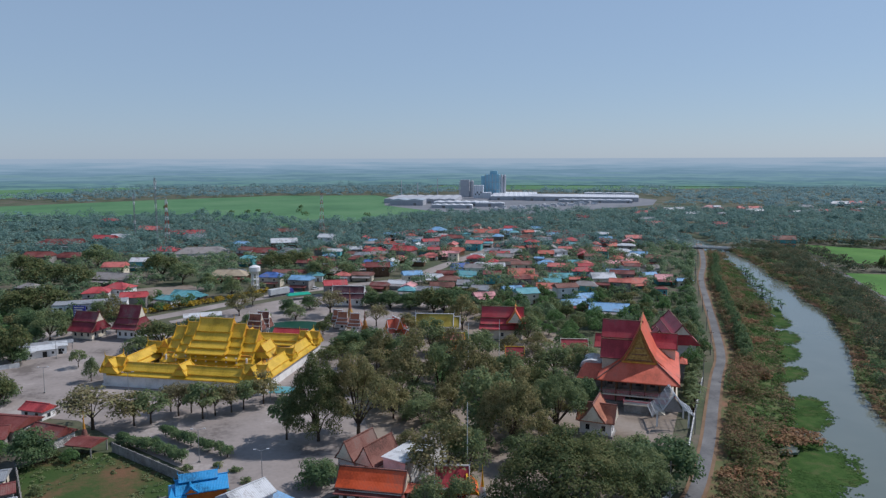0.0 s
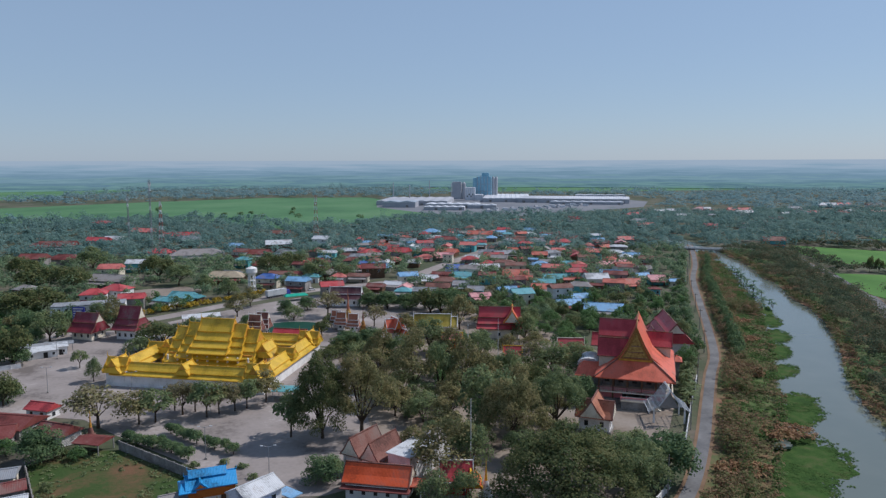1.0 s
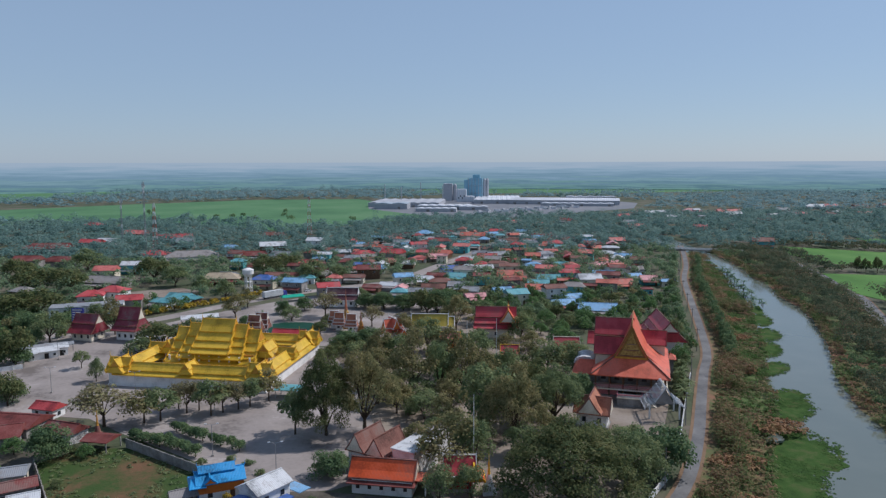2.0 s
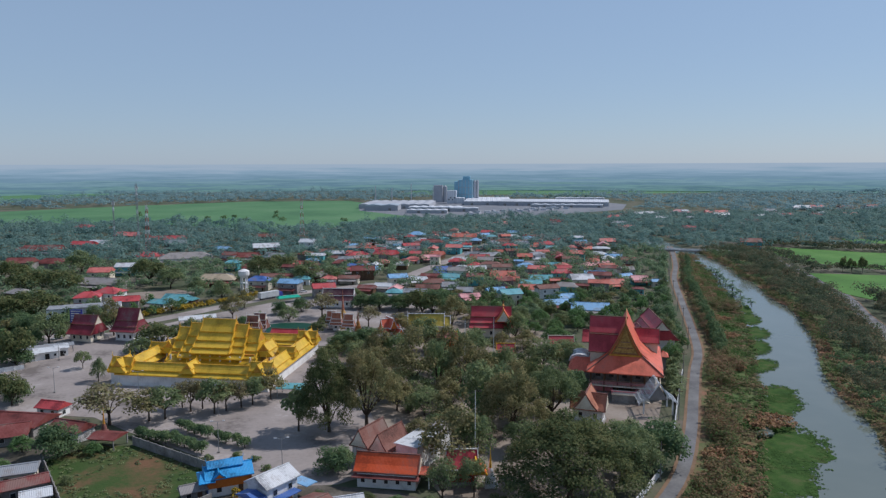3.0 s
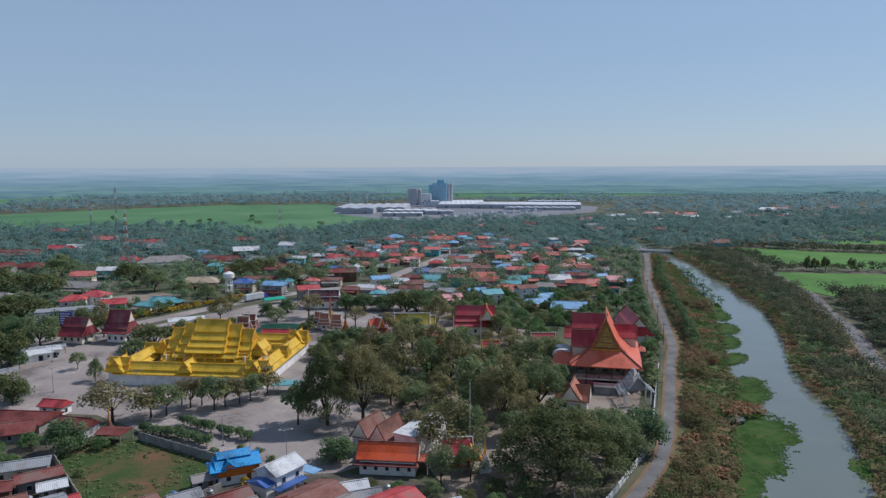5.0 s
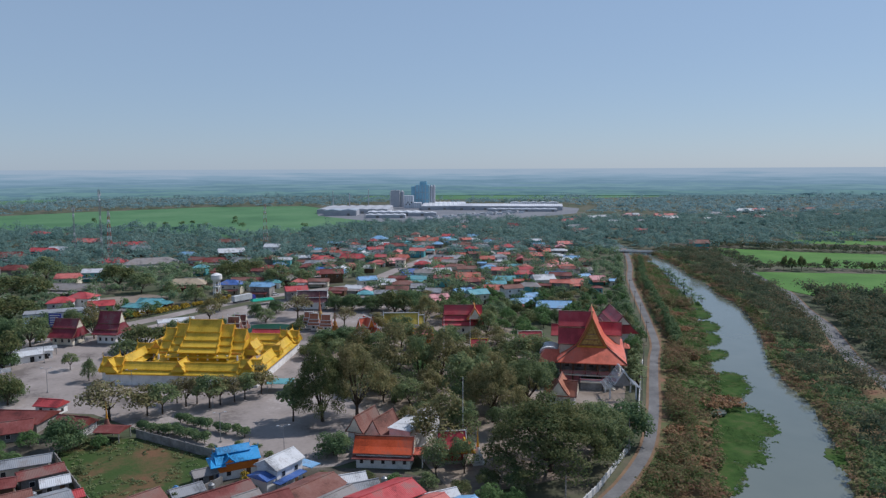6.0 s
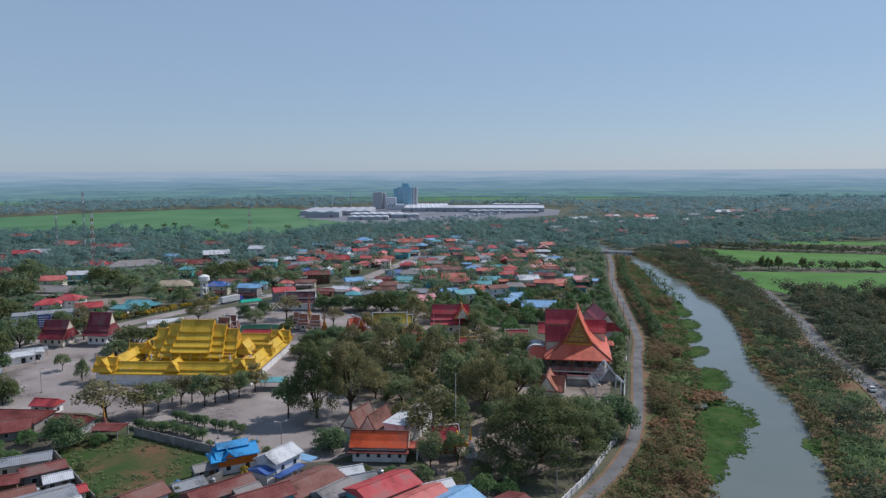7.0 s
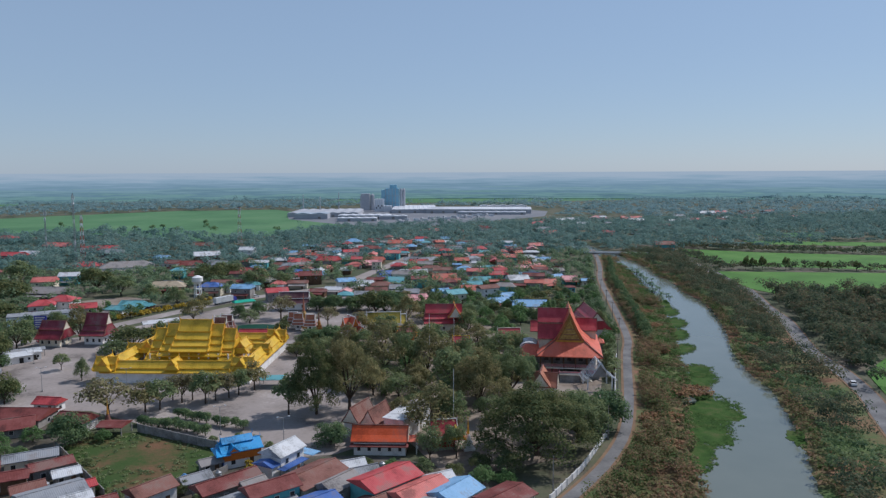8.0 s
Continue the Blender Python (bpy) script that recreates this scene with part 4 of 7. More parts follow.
for x, y in ((-4, 290), (-6, 294), (1, 286)):
    temple_hall("mondop", pose(x, y, 0, 0, 0, -18), "small brown and white spired shrine", 2.4, 2.4, 3.0, [(0.0, 8.0, 0.6, 5.6), (0.55, 5.4, 1.2, 4.2), (1.1, 4.0, 1.8, 3.0)], BROWN_TILE, WHITE_WALL, CREAM_WALL, WHITE_WALL, 0.6, windows=1)

# the round pond
pool = [(-25.5 + 14.5 * math.cos(i * math.pi / 14), 297 + 11.5 * math.sin(i * math.pi / 14)) for i in range(28)]
plain("pond_rim", slab([(x * 1.0 + (x + 25.5) * 0.09, y + (y - 297) * 0.09) for x, y in pool], -0.5, 0.45), CONCRETE_YARD, "low pale concrete rim round the pond", "pond rim", "structure")
plain("pond_water", slab(pool, -0.5, 0.5), POND, "deep green still pond water", "pond", "structure")

# ---- houses ----
COLOURS = {"r": (RED_SHEET, "bright red"), "or": (TOWN_TILE, "orange-red"), "br": (BROWN_RED, "dull brown-red"), "b": (SKY_SHEET, "light blue"), "nb": (NAVY_SHEET, "deep blue"), "w": (WHITE_SHEET, "white"),
           "z": (ZINC, "pale zinc"), "g": (GREY_TILE, "grey"), "t": (TEAL_SHEET, "turquoise"), "tan": (TAN_SHEET, "tan"), "s": (SALMON, "salmon"), "p": (PINK_SHEET, "bleached pink"), "m": (TERRACOTTA, "faded terracotta"), "bb": (BLUE_SHEET, "bright blue")}
WALLS = [WHITE_WALL, CREAM_WALL, GREY_WALL, WHITE_WALL, TEAL_WALL, GREY_WALL, CREAM_WALL, TIMBER]
WALL_WORDS = ["white", "cream", "grey cement", "white", "turquoise", "grey cement", "cream", "brown timber"]
BLOCKED = []
town_rng = random.Random(5)


def house(x, y, w, d, h, turn, code, wall=None, hip=None, rise=None, name="house", label="", low=None):
    """A dwelling or shed: walls, a gabled or hipped roof, a lean-to, windows and a door."""
    r = town_rng
    k = r.randrange(len(WALLS)) if wall is None else wall
    roof, word = COLOURS[code]
    hip = r.choice((0, 0, 1)) if hip is None else hip
    rise = rise or 0.26 * d
    storey = "two-storey " if h > 4.6 else ""
    t = thing(name, pose(x, y, 0, 0, 0, turn), label or "%s%s house with a %s %s roof" % (storey, WALL_WORDS[k], word, "hipped" if hip else "gabled"), "house", "town houses" if name == "house" else "")
    part("wall", Shape().box(-w / 2, -d / 2, 0, w / 2, d / 2, h), WALLS[k], t)
    ov = 0.6
    part("roof", Shape().hip(-w / 2 - ov, -d / 2 - ov, w / 2 + ov, d / 2 + ov, h + 0.12, h + rise, (d / 2 if hip else 0.0)), roof, t)
    if not hip:
        for s in (-1, 1):
            part("gable_wall", Shape().prism([(-d / 2, h), (d / 2, h), (0, h + rise - 0.25)], s * w / 2 - 0.1, s * w / 2 + 0.1, "x"), WALLS[k], t)
    part("ridge_cap", Shape().box(-w / 2 - ov + (d / 2 if hip else 0), -0.16, h + rise - 0.08, w / 2 + ov - (d / 2 if hip else 0), 0.16, h + rise + 0.1), roof, t)
    low = (r.random() < 0.55) if low is None else low
    if low:
        lean = Shape().add([(-w / 2 + 0.3, -d / 2 - 3.2, 2.3), (w / 2 - 0.8, -d / 2 - 3.2, 2.3), (w / 2 - 0.8, -d / 2 - 0.1, 3.0), (-w / 2 + 0.3, -d / 2 - 0.1, 3.0)] + [(-w / 2 + 0.3, -d / 2 - 3.2, 2.15), (w / 2 - 0.8, -d / 2 - 3.2, 2.15), (w / 2 - 0.8, -d / 2 - 0.1, 2.85), (-w / 2 + 0.3, -d / 2 - 0.1, 2.85)],
                           [(0, 1, 2, 3), (7, 6, 5, 4), (0, 4, 5, 1), (1, 5, 6, 2), (3, 7, 4, 0)])
        part("porch_roof", lean, COLOURS[r.choice(("z", "g", code, "br"))][0], t)
        for s in (-1, 1):
            part("post", Shape().box(s * (w / 2 - 1.2) - 0.1, -d / 2 - 3.0, 0, s * (w / 2 - 1.2) + 0.1, -d / 2 - 2.8, 2.25), TIMBER, t)
    n = max(2, int(w / 3.2)) if y < 300 else 2
    for i in range(n):
        u = -w / 2 + w * (i + 0.5) / n
        if h > 4.6:
            window(t, u, -d / 2, h - 2.0, 1.0, 1.1)
        if not low and i != n // 2:
            window(t, u, -d / 2, 1.0, 1.0, 1.1)
    if y < 300:
        window(t, w / 2, 0, h - 2.0, 1.1, 1.1, "right")
    part("door", Shape().box(-w / 2 + w * (n // 2 + 0.5) / n - 0.5, -d / 2 - 0.06, 0.05, -w / 2 + w * (n // 2 + 0.5) / n + 0.5, -d / 2 + 0.02, 2.1), TIMBER, t)
    BLOCKED.append((x, y, 0.5 * max(w, d) + 0.8))
    return t


for place in [
    (-259, 806, 18.8, 12.0, 5.8, -14, "r"),
    (-192, 717, 27.6, 12.5, 4.2, -30, "s"),
    (-149, 675, 30.8, 13.3, 3.6, -5, "r"),
    (-138, 552, 19.1, 12.0, 3.2, -14, "r"),
    (-107, 529, 36.3, 15.0, 4.2, 8, "g"),
    (-229, 603, 28.7, 14.3, 4.2, -5, "br"),
    (-194, 522, 22.8, 12.0, 3.6, -14, "br"),
    (-211, 511, 16.5, 12.0, 5.8, -5, "br"),
    (-202, 655, 15.3, 12.0, 3.0, -14, "w"),
    (-130, 617, 16.5, 12.0, 5.8, -14, "z"),
    (-89, 592, 11.2, 7.6, 3.0, -22, "b"),
    (-76, 530, 12.1, 8.7, 5.4, -30, "br"),
    (-145, 457, 12.6, 10.0, 5.4, -5, "s"),
    (-135, 476, 11.2, 8.7, 5.8, -5, "w")]:  # left quarter
    house(*place)
for place in [
    (-134, 421, 22.6, 12.0, 3.6, -22, "g"),
    (-72, 424, 23.4, 12.0, 3.6, -5, "tan"),
    (-164, 385, 12.6, 8.2, 5.4, -30, "g"),
    (-126, 367, 11.7, 9.5, 5.4, 8, "r"),
    (-118, 376, 12.5, 10.1, 5.8, -22, "r"),
    (-104, 352, 11.2, 8.2, 5.4, 8, "r"),
    (-89, 354, 10.1, 6.6, 3.4, -30, "t"),
    (-83, 365, 11.4, 9.4, 3.0, -22, "t"),
    (-76, 361, 6.2, 5.3, 3.2, -30, "t")]:  # school quarter
    house(*place)
for place in [
    (-53, 573, 19.8, 12.0, 5.8, 8, "w"),
    (-43, 529, 15.2, 11.3, 3.2, -30, "z"),
    (-20, 606, 12.7, 10.3, 5.8, -22, "w"),
    (-66, 530, 22.0, 12.0, 3.6, -5, "br"),
    (-69, 484, 9.2, 7.5, 5.4, -14, "t"),
    (-57, 482, 10.3, 7.1, 3.0, -5, "br"),
    (-69, 436, 10.0, 8.3, 3.0, -22, "z"),
    (-45, 404, 13.0, 9.2, 5.4, -14, "nb"),
    (-39, 414, 11.4, 7.0, 5.8, -14, "m"),
    (-27, 389, 11.3, 7.9, 5.8, -22, "b"),
    (2, 539, 10.6, 7.8, 3.4, 8, "w"),
    (25, 385, 9.5, 6.3, 3.0, -22, "w")]:  # field edge
    house(*place)
for place in [
    (18, 528, 17.5, 10.6, 3.0, 8, "r"),
    (4, 486, 11.1, 8.1, 3.2, -5, "br"),
    (13, 467, 8.9, 6.0, 3.4, -14, "nb"),
    (21, 449, 11.6, 9.0, 3.4, -22, "b"),
    (8, 446, 11.5, 8.0, 3.2, -5, "r"),
    (16, 431, 13.8, 9.6, 5.8, -5, "br"),
    (38, 509, 15.4, 11.7, 5.8, -30, "r"),
    (34, 397, 10.4, 7.7, 5.8, 8, "b"),
    (15, 379, 8.8, 5.9, 3.2, -22, "br"),
    (53, 659, 9.9, 7.1, 3.4, 8, "br"),
    (53, 598, 13.6, 9.2, 3.4, -14, "z"),
    (80, 652, 14.8, 11.8, 5.8, -22, "b"),
    (63, 562, 12.8, 7.8, 5.8, 8, "r")]:  # road quarter
    house(*place)
for place in [
    (76, 521, 13.6, 10.3, 3.0, -30, "or"),
    (96, 546, 11.8, 8.9, 5.4, -22, "s"),
    (68, 438, 10.8, 8.4, 3.4, 8, "nb"),
    (82, 462, 10.7, 8.3, 5.4, -14, "r"),
    (68, 410, 10.9, 8.1, 3.0, -22, "t"),
    (124, 639, 22.5, 12.0, 4.2, -22, "or"),
    (104, 634, 7.3, 5.4, 3.4, -14, "t"),
    (110, 561, 6.9, 4.8, 3.4, -22, "t"),
    (188, 791, 7.3, 5.9, 3.4, -22, "or"),
    (224, 764, 10.7, 8.6, 3.0, -14, "or"),
    (182, 678, 10.6, 8.9, 3.2, -22, "b"),
    (144, 584, 17.2, 12.0, 3.4, -14, "m"),
    (143, 549, 10.8, 7.3, 5.4, -30, "r"),
    (161, 580, 12.7, 9.9, 3.0, 8, "z")]:  # market quarter
    house(*place)
for place in [
    (165, 551, 6.1, 4.2, 3.4, -30, "or"),
    (176, 553, 12.3, 9.9, 5.4, -14, "r"),
    (115, 504, 15.7, 9.7, 3.2, 8, "z"),
    (105, 493, 13.8, 9.8, 3.2, -14, "r"),
    (119, 476, 5.6, 3.4, 3.2, -22, "r"),
    (134, 475, 10.2, 8.2, 5.8, -14, "or"),
    (146, 475, 6.1, 5.0, 3.4, -30, "w"),
    (123, 452, 5.4, 3.4, 5.8, -22, "b"),
    (103, 466, 10.2, 7.6, 5.4, -22, "g"),
    (91, 438, 10.3, 7.5, 3.4, -5, "w"),
    (75, 420, 12.4, 8.5, 5.4, -22, "g"),
    (80, 395, 9.3, 6.6, 5.4, -14, "br"),
    (100, 407, 14.7, 12.0, 3.2, -14, "or"),
    (92, 374, 9.0, 5.4, 5.8, 8, "br")]:  # river quarter
    house(*place)
for place in [
    (119, 391, 13.2, 9.4, 3.2, -14, "t"),
    (142, 414, 8.1, 6.4, 5.8, -22, "r"),
    (142, 435, 4.9, 3.6, 3.2, -14, "b"),
    (130, 428, 6.9, 5.6, 3.4, -14, "w"),
    (103, 361, 11.0, 8.9, 3.0, -14, "or"),
    (120, 368, 4.8, 4.0, 5.8, -14, "or"),
    (85, 336, 10.3, 8.5, 5.4, 8, "t"),
    (121, 352, 12.7, 7.8, 5.4, -30, "g"),
    (129, 349, 6.4, 4.0, 5.8, -22, "br"),
    (113, 332, 11.5, 7.6, 3.0, 8, "b"),
    (103, 317, 11.5, 8.4, 3.0, 8, "b"),
    (115, 302, 16.7, 10.5, 3.2, -22, "b"),
    (137, 372, 12.3, 10.3, 5.8, -5, "w"),
    (157, 400, 12.6, 10.1, 3.0, -22, "b")]:  # lane quarter
    house(*place)
for place in [
    (173, 393, 8.6, 5.7, 3.0, 8, "b"),
    (177, 379, 11.0, 9.0, 3.0, -14, "p"),
    (183, 368, 7.7, 5.0, 3.4, -14, "b"),
    (155, 369, 11.7, 9.5, 3.0, -5, "or"),
    (155, 336, 5.2, 3.9, 5.4, -14, "br"),
    (212, 570, 8.3, 6.5, 3.2, -22, "s"),
    (232, 560, 12.8, 9.7, 5.8, -5, "s"),
    (210, 499, 6.6, 4.1, 3.4, -14, "z"),
    (189, 524, 4.2, 3.5, 3.2, -14, "w"),
    (319, 715, 18.8, 11.9, 3.0, -5, "s"),
    (432, 917, 18.9, 12.0, 3.0, 8, "w"),
    (449, 915, 19.0, 12.0, 3.4, -14, "w"),
    (388, 840, 13.8, 9.4, 3.4, -5, "t"),
    (349, 533, 16.4, 12.0, 5.8, -22, "m")]:  # bank quarter
    house(*place)
for place in [
    (409, 918, 11.3, 7.8, 3.2, -22, "r"),
    (268, 668, 7.6, 5.4, 3.2, 8, "w"),
    (448, 810, 9.7, 5.8, 5.4, -14, "z"),
    (629, 888, 16.2, 12.0, 3.0, -22, "g"),
    (663, 847, 9.6, 6.9, 5.8, -5, "w"),
    (563, 749, 6.3, 4.8, 3.0, 8, "r"),
    (617, 767, 8.8, 7.3, 3.0, -22, "t"),
    (392, 777, 10.4, 7.9, 3.4, -5, "z"),
    (504, 927, 9.5, 7.9, 5.4, -5, "w"),
    (293, 729, 8.3, 5.0, 3.2, 8, "z"),
    (248, 751, 7.1, 4.8, 5.8, -14, "g"),
    (44, 350, 7.1, 5.7, 3.2, -5, "m"),
    (107, 458, 6.5, 4.1, 3.0, -22, "g"),
    (71, 487, 6.8, 4.7, 5.8, -22, "p")]:  # far quarter
    house(*place)

# ---- the closely built core of the town, between the houses above ----
CORE = [(-30, 372), (20, 350), (120, 330), (190, 400), (215, 470), (230, 620), (120, 700), (20, 640), (-40, 480)]
core_rng = random.Random(12)
for row in range(26):
    for col in range(20):
        x, y = -40 + col * 14.5 + core_rng.uniform(-4, 4) + (row % 2) * 7, 345 + row * 14 + core_rng.uniform(-3.5, 3.5)
        w, d = core_rng.uniform(7.5, 13), core_rng.uniform(6, 9)
        if not inside(CORE, np.array([x]), np.array([y]))[0] or core_rng.random() < 0.24:
            continue
        if away(MAIN_ROAD, np.array([x]), np.array([y]))[0] < 10 or (y > 395 and away(MAIN_ROAD, np.array([x + 2.0]), np.array([y + 11.0]))[0] < 7) or away(RIVER_ROAD, np.array([x]), np.array([y]))[0] < 11 or any(math.hypot(x - a, y - b) < c + 4.9 for a, b, c in BLOCKED):
            continue
        house(round(x, 1), round(y, 1), round(w, 1), round(d, 1), core_rng.choice((3.0, 3.2, 3.4, 5.4)), core_rng.choice((-20, -14, -14, 70, -24, 8)), core_rng.choice(("r", "br", "br", "or", "m", "m", "z", "w", "w", "g", "z", "b", "s", "t", "p")))

# scattered roofs among the far woods
for x, y, w, d, code in ((560, 830, 16, 10, "w"), (588, 842, 22, 12, "z"), (612, 850, 14, 9, "r"), (645, 838, 16, 10, "br"), (668, 860, 18, 10, "m"), (700, 842, 16, 10, "s"), (735, 990, 26, 14, "w"), (770, 1000, 20, 12, "r"), (810, 985, 20, 12, "m"), (860, 990, 22, 12, "br"), (792, 850, 16, 9, "r"), (540, 905, 30, 14, "s"), (520, 860, 24, 12, "w"), (500, 930, 26, 14, "p"), (640, 930, 22, 12, "z"), (425, 700, 14, 9, "br"), (455, 720, 14, 9, "m"), (380, 690, 14, 9, "r"), (500, 760, 15, 9, "br"), (-210, 640, 20, 11, "r"), (-240, 600, 16, 10, "br"), (-60, 680, 18, 10, "m"), (330, 760, 18, 10, "z"), (270, 800, 16, 10, "r"), (200, 780, 18, 10, "s"), (360, 850, 20, 12, "r"), (420, 830, 16, 10, "w")):
    house(x, y, w, d, 4.0, core_rng.choice((-20, -14, 10)), code)
SCHOOL_YARD = [(-136, 392), (-118, 404), (-92, 412), (-78, 398), (-92, 375), (-128, 379)]
plain("yard", slab(SCHOOL_YARD, -0.5, 0.05), SAND, "bare sandy yard between the trees", "yard", "structure")

# ---- the houses nearest to the camera ----
blue_house = house(-31.2, 143.2, 9, 6.0, 4.0, 14, "bb", hip=0, rise=1.8, name="temple_house", label="orange timber house with a layered bright blue roof", low=False)
part("upper_boarding", Shape().box(-4.6, -3.12, 2.0, 4.6, -2.98, 3.9), ORANGE_WALL, blue_house)
part("upper_boarding", Shape().box(4.48, -3.0, 2.0, 4.62, 3.0, 3.9), ORANGE_WALL, blue_house)
thai_roof(blue_house, -4.0, 0.5, -2.2, [(0.0, 5.6, 1.3, 4.4)], BLUE_SHEET, BLUE_SHEET, ORANGE_WALL, "y", 0.5, name="dormer_roof")
part("upper_roof", Shape().hip(-4.4, -1.3, 3.2, 1.7, 5.7, 6.9, 0.0), BLUE_SHEET, blue_house)
part("eave_roof", Shape().hip(-6.4, -4.2, -3.0, 2.6, 3.9, 4.7, 0.6), BLUE_SHEET, blue_house)
horns = Shape()
for x, y, z in ((-4.4, 0.2, 6.8), (3.2, 0.2, 6.8), (-5.1, 0.0, 5.7), (5.1, 0.0, 5.7)):
    horn(horns, x, y, z, 0.6, 1 if x > 0 else -1)
part("finials", horns, BLUE_SHEET, blue_house)
part("ground_floor", Shape().box(-4.7, -3.1, 0.0, -4.46, 3.0, 1.9), NAVY_SHEET, blue_house)

white_house = house(-21.2, 135.5, 8.0, 6.2, 5.0, 44, "w", wall=0, hip=0, rise=1.9, name="villa", label="two-storey white house with pale sheet roof and blue awnings", low=False)
part("awning", Shape().box(-5.6, -5.6, 2.7, 3.0, -3.3, 2.85), NAVY_SHEET, white_house)
part("side_roof", Shape().hip(-7.2, -3.3, -4.2, 3.0, 3.6, 4.4, 0.3), NAVY_SHEET, white_house)
part("side_wall", Shape().box(-6.8, -2.9, 0, -4.25, 2.6, 3.5), WHITE_WALL, white_house)
part("carport_roof", Shape().box(4.4, -5.5, 2.9, 7.5, 3.6, 3.05), SKY_SHEET, white_house)

for place in [
    (-49.7, 125.1, 8.5, 6.0, 3.6, 35, "m"), (-34, 124.6, 13.5, 6.0, 3.2, 28, "br"), (-25, 115.6, 10.5, 6.0, 4.8, 22, "br"), (-15.5, 122.1, 13, 9.0, 3.6, 36, "m"),
    (-10.5, 117.1, 8.5, 6.0, 3.2, 36, "g"), (-6.5, 126.6, 6.5, 4.0, 2.6, 8, "w"), (-4, 122.1, 6, 4.0, 2.6, 10, "z"), (-0.5, 113.6, 13, 8.5, 4.6, 28, "r"),
    (5.5, 107.6, 12, 8.0, 3.6, 28, "s"), (12.5, 104.6, 9.5, 7.5, 3.8, 34, "b")]:
    house(*place, hip=0, rise=1.6)
for place in [
    (21.5, 98.1, 10, 7.5, 4.4, 28, "br"), (-16, 109.6, 8, 6.5, 3.2, 26, "nb"), (10, 113.6, 9, 3.0, 3.0, 12, "w"), (-70, 130.1, 12, 7.0, 3.2, 26, "z"), (-80, 155.1, 11, 5.5, 2.8, 12, "z"),
    (-74, 147.6, 8.5, 5.0, 3.0, 24, "br"), (-81.5, 142.1, 7.5, 5.5, 3.2, 10, "br"), (-69.8, 142.6, 5, 4.0, 2.4, 20, "w"), (-65.5, 133.6, 6, 3.2, 2.4, 24, "r"), (-65, 127.6, 5.5, 4.0, 2.4, 24, "w")]:
    house(*place, hip=0, rise=1.1, low=False)
for place in [(-5, 105.6, 10, 7, 3.0, 26, "m"), (-35, 112.6, 10, 7, 3.2, 26, "z"), (-48, 113.6, 9, 6, 3.0, 20, "br"), (-88, 132.6, 9, 7, 3.0, 20, "z"), (-90, 148.6, 9, 6, 3.0, 14, "br"), (2, 97.6, 11, 8, 3.6, 30, "z"), (-24, 102.6, 10, 7, 3.2, 26, "m"),
              (-38, 139.6, 4.5, 3.0, 2.2, 20, "g"), (-41, 130.6, 6, 4, 2.4, 24, "z"), (-28.5, 123.6, 5, 4, 2.6, 28, "g"), (-60, 122.6, 7, 5, 2.8, 22, "br"), (-76, 135.6, 6, 4, 2.6, 22, "m")]:
    house(*place, hip=0, rise=1.2, low=False)
TANK_BLUE = material("faded_blue_plastic", [(0.05, 0.16, 0.34), (0.08, 0.22, 0.42)], 1.0, 0.5)
for x, y, k in ((-43.5, 134, 0), (-36, 133.5, 1), (-12.5, 128.5, 0), (1.5, 127.5, 1), (-57.5, 129, 0), (-73, 138.5, 1)):
    t = thing("water_tank", pose(x, y, 0, 0, 0, 30 * k), "round ribbed water tank standing on a low concrete ring", "water tank")
    part("ring", Shape().lathe([(0.85, 0.0), (0.85, 0.35)], 14), GREY_WALL, t)
    body = part("body", Shape().lathe([(0.75, 0.35), (0.75, 0.9), (0.79, 0.95), (0.75, 1.0), (0.75, 1.5), (0.79, 1.55), (0.75, 1.6), (0.7, 2.0), (0.3, 2.25)], 16), (TANK_BLUE, GALVANISED)[k], t)
    part("lid", Shape().lathe([(0.32, 2.22), (0.32, 2.34), (0.1, 2.38)], 12), (TANK_BLUE, GALVANISED)[k], body)
# long red sheds beside the forecourt
house(-93, 191, 20, 10, 2.6, -18, "br", wall=2, hip=0, rise=2.0, name="shed", label="long shed with rusty red sheet roof", low=True)
house(-98, 181, 24, 10, 2.4, 12, "br", wall=2, hip=0, rise=1.8, name="shed", label="long shed with patched red sheet roof", low=False)
house(-86, 200.5, 7, 4.5, 2.6, -24, "r", wall=0, hip=0, rise=1.6, name="shed", label="small red-roofed outbuilding with white gable", low=False)
house(-75, 181, 9, 6, 2.8, -28, "br", wall=0, hip=0, rise=2.0, name="shed", label="red-roofed outbuilding with a white end wall", low=False)
shed = thing("open_shed", pose(-64.5, 173.5, 0, 0, 0, -20), "open shed with a half-stripped red roof", "shed")
part("roof", Shape().hip(-3.2, -3.2, 4.2, 3.0, 2.9, 3.7, 0.0), BROWN_RED, shed)
for i in range(6):
    part("rafter", Shape().box(-6.2 + i * 0.65, -4.2, 2.75, -6.05 + i * 0.65, 2.6, 2.9), GREY_WALL, shed)
for x in (-6, -1, 4):
    for y in (-3, 2.6):
        part("post", Shape().box(x - 0.12, y - 0.12, 0, x + 0.12, y + 0.12, 2.8), GREY_WALL, shed)

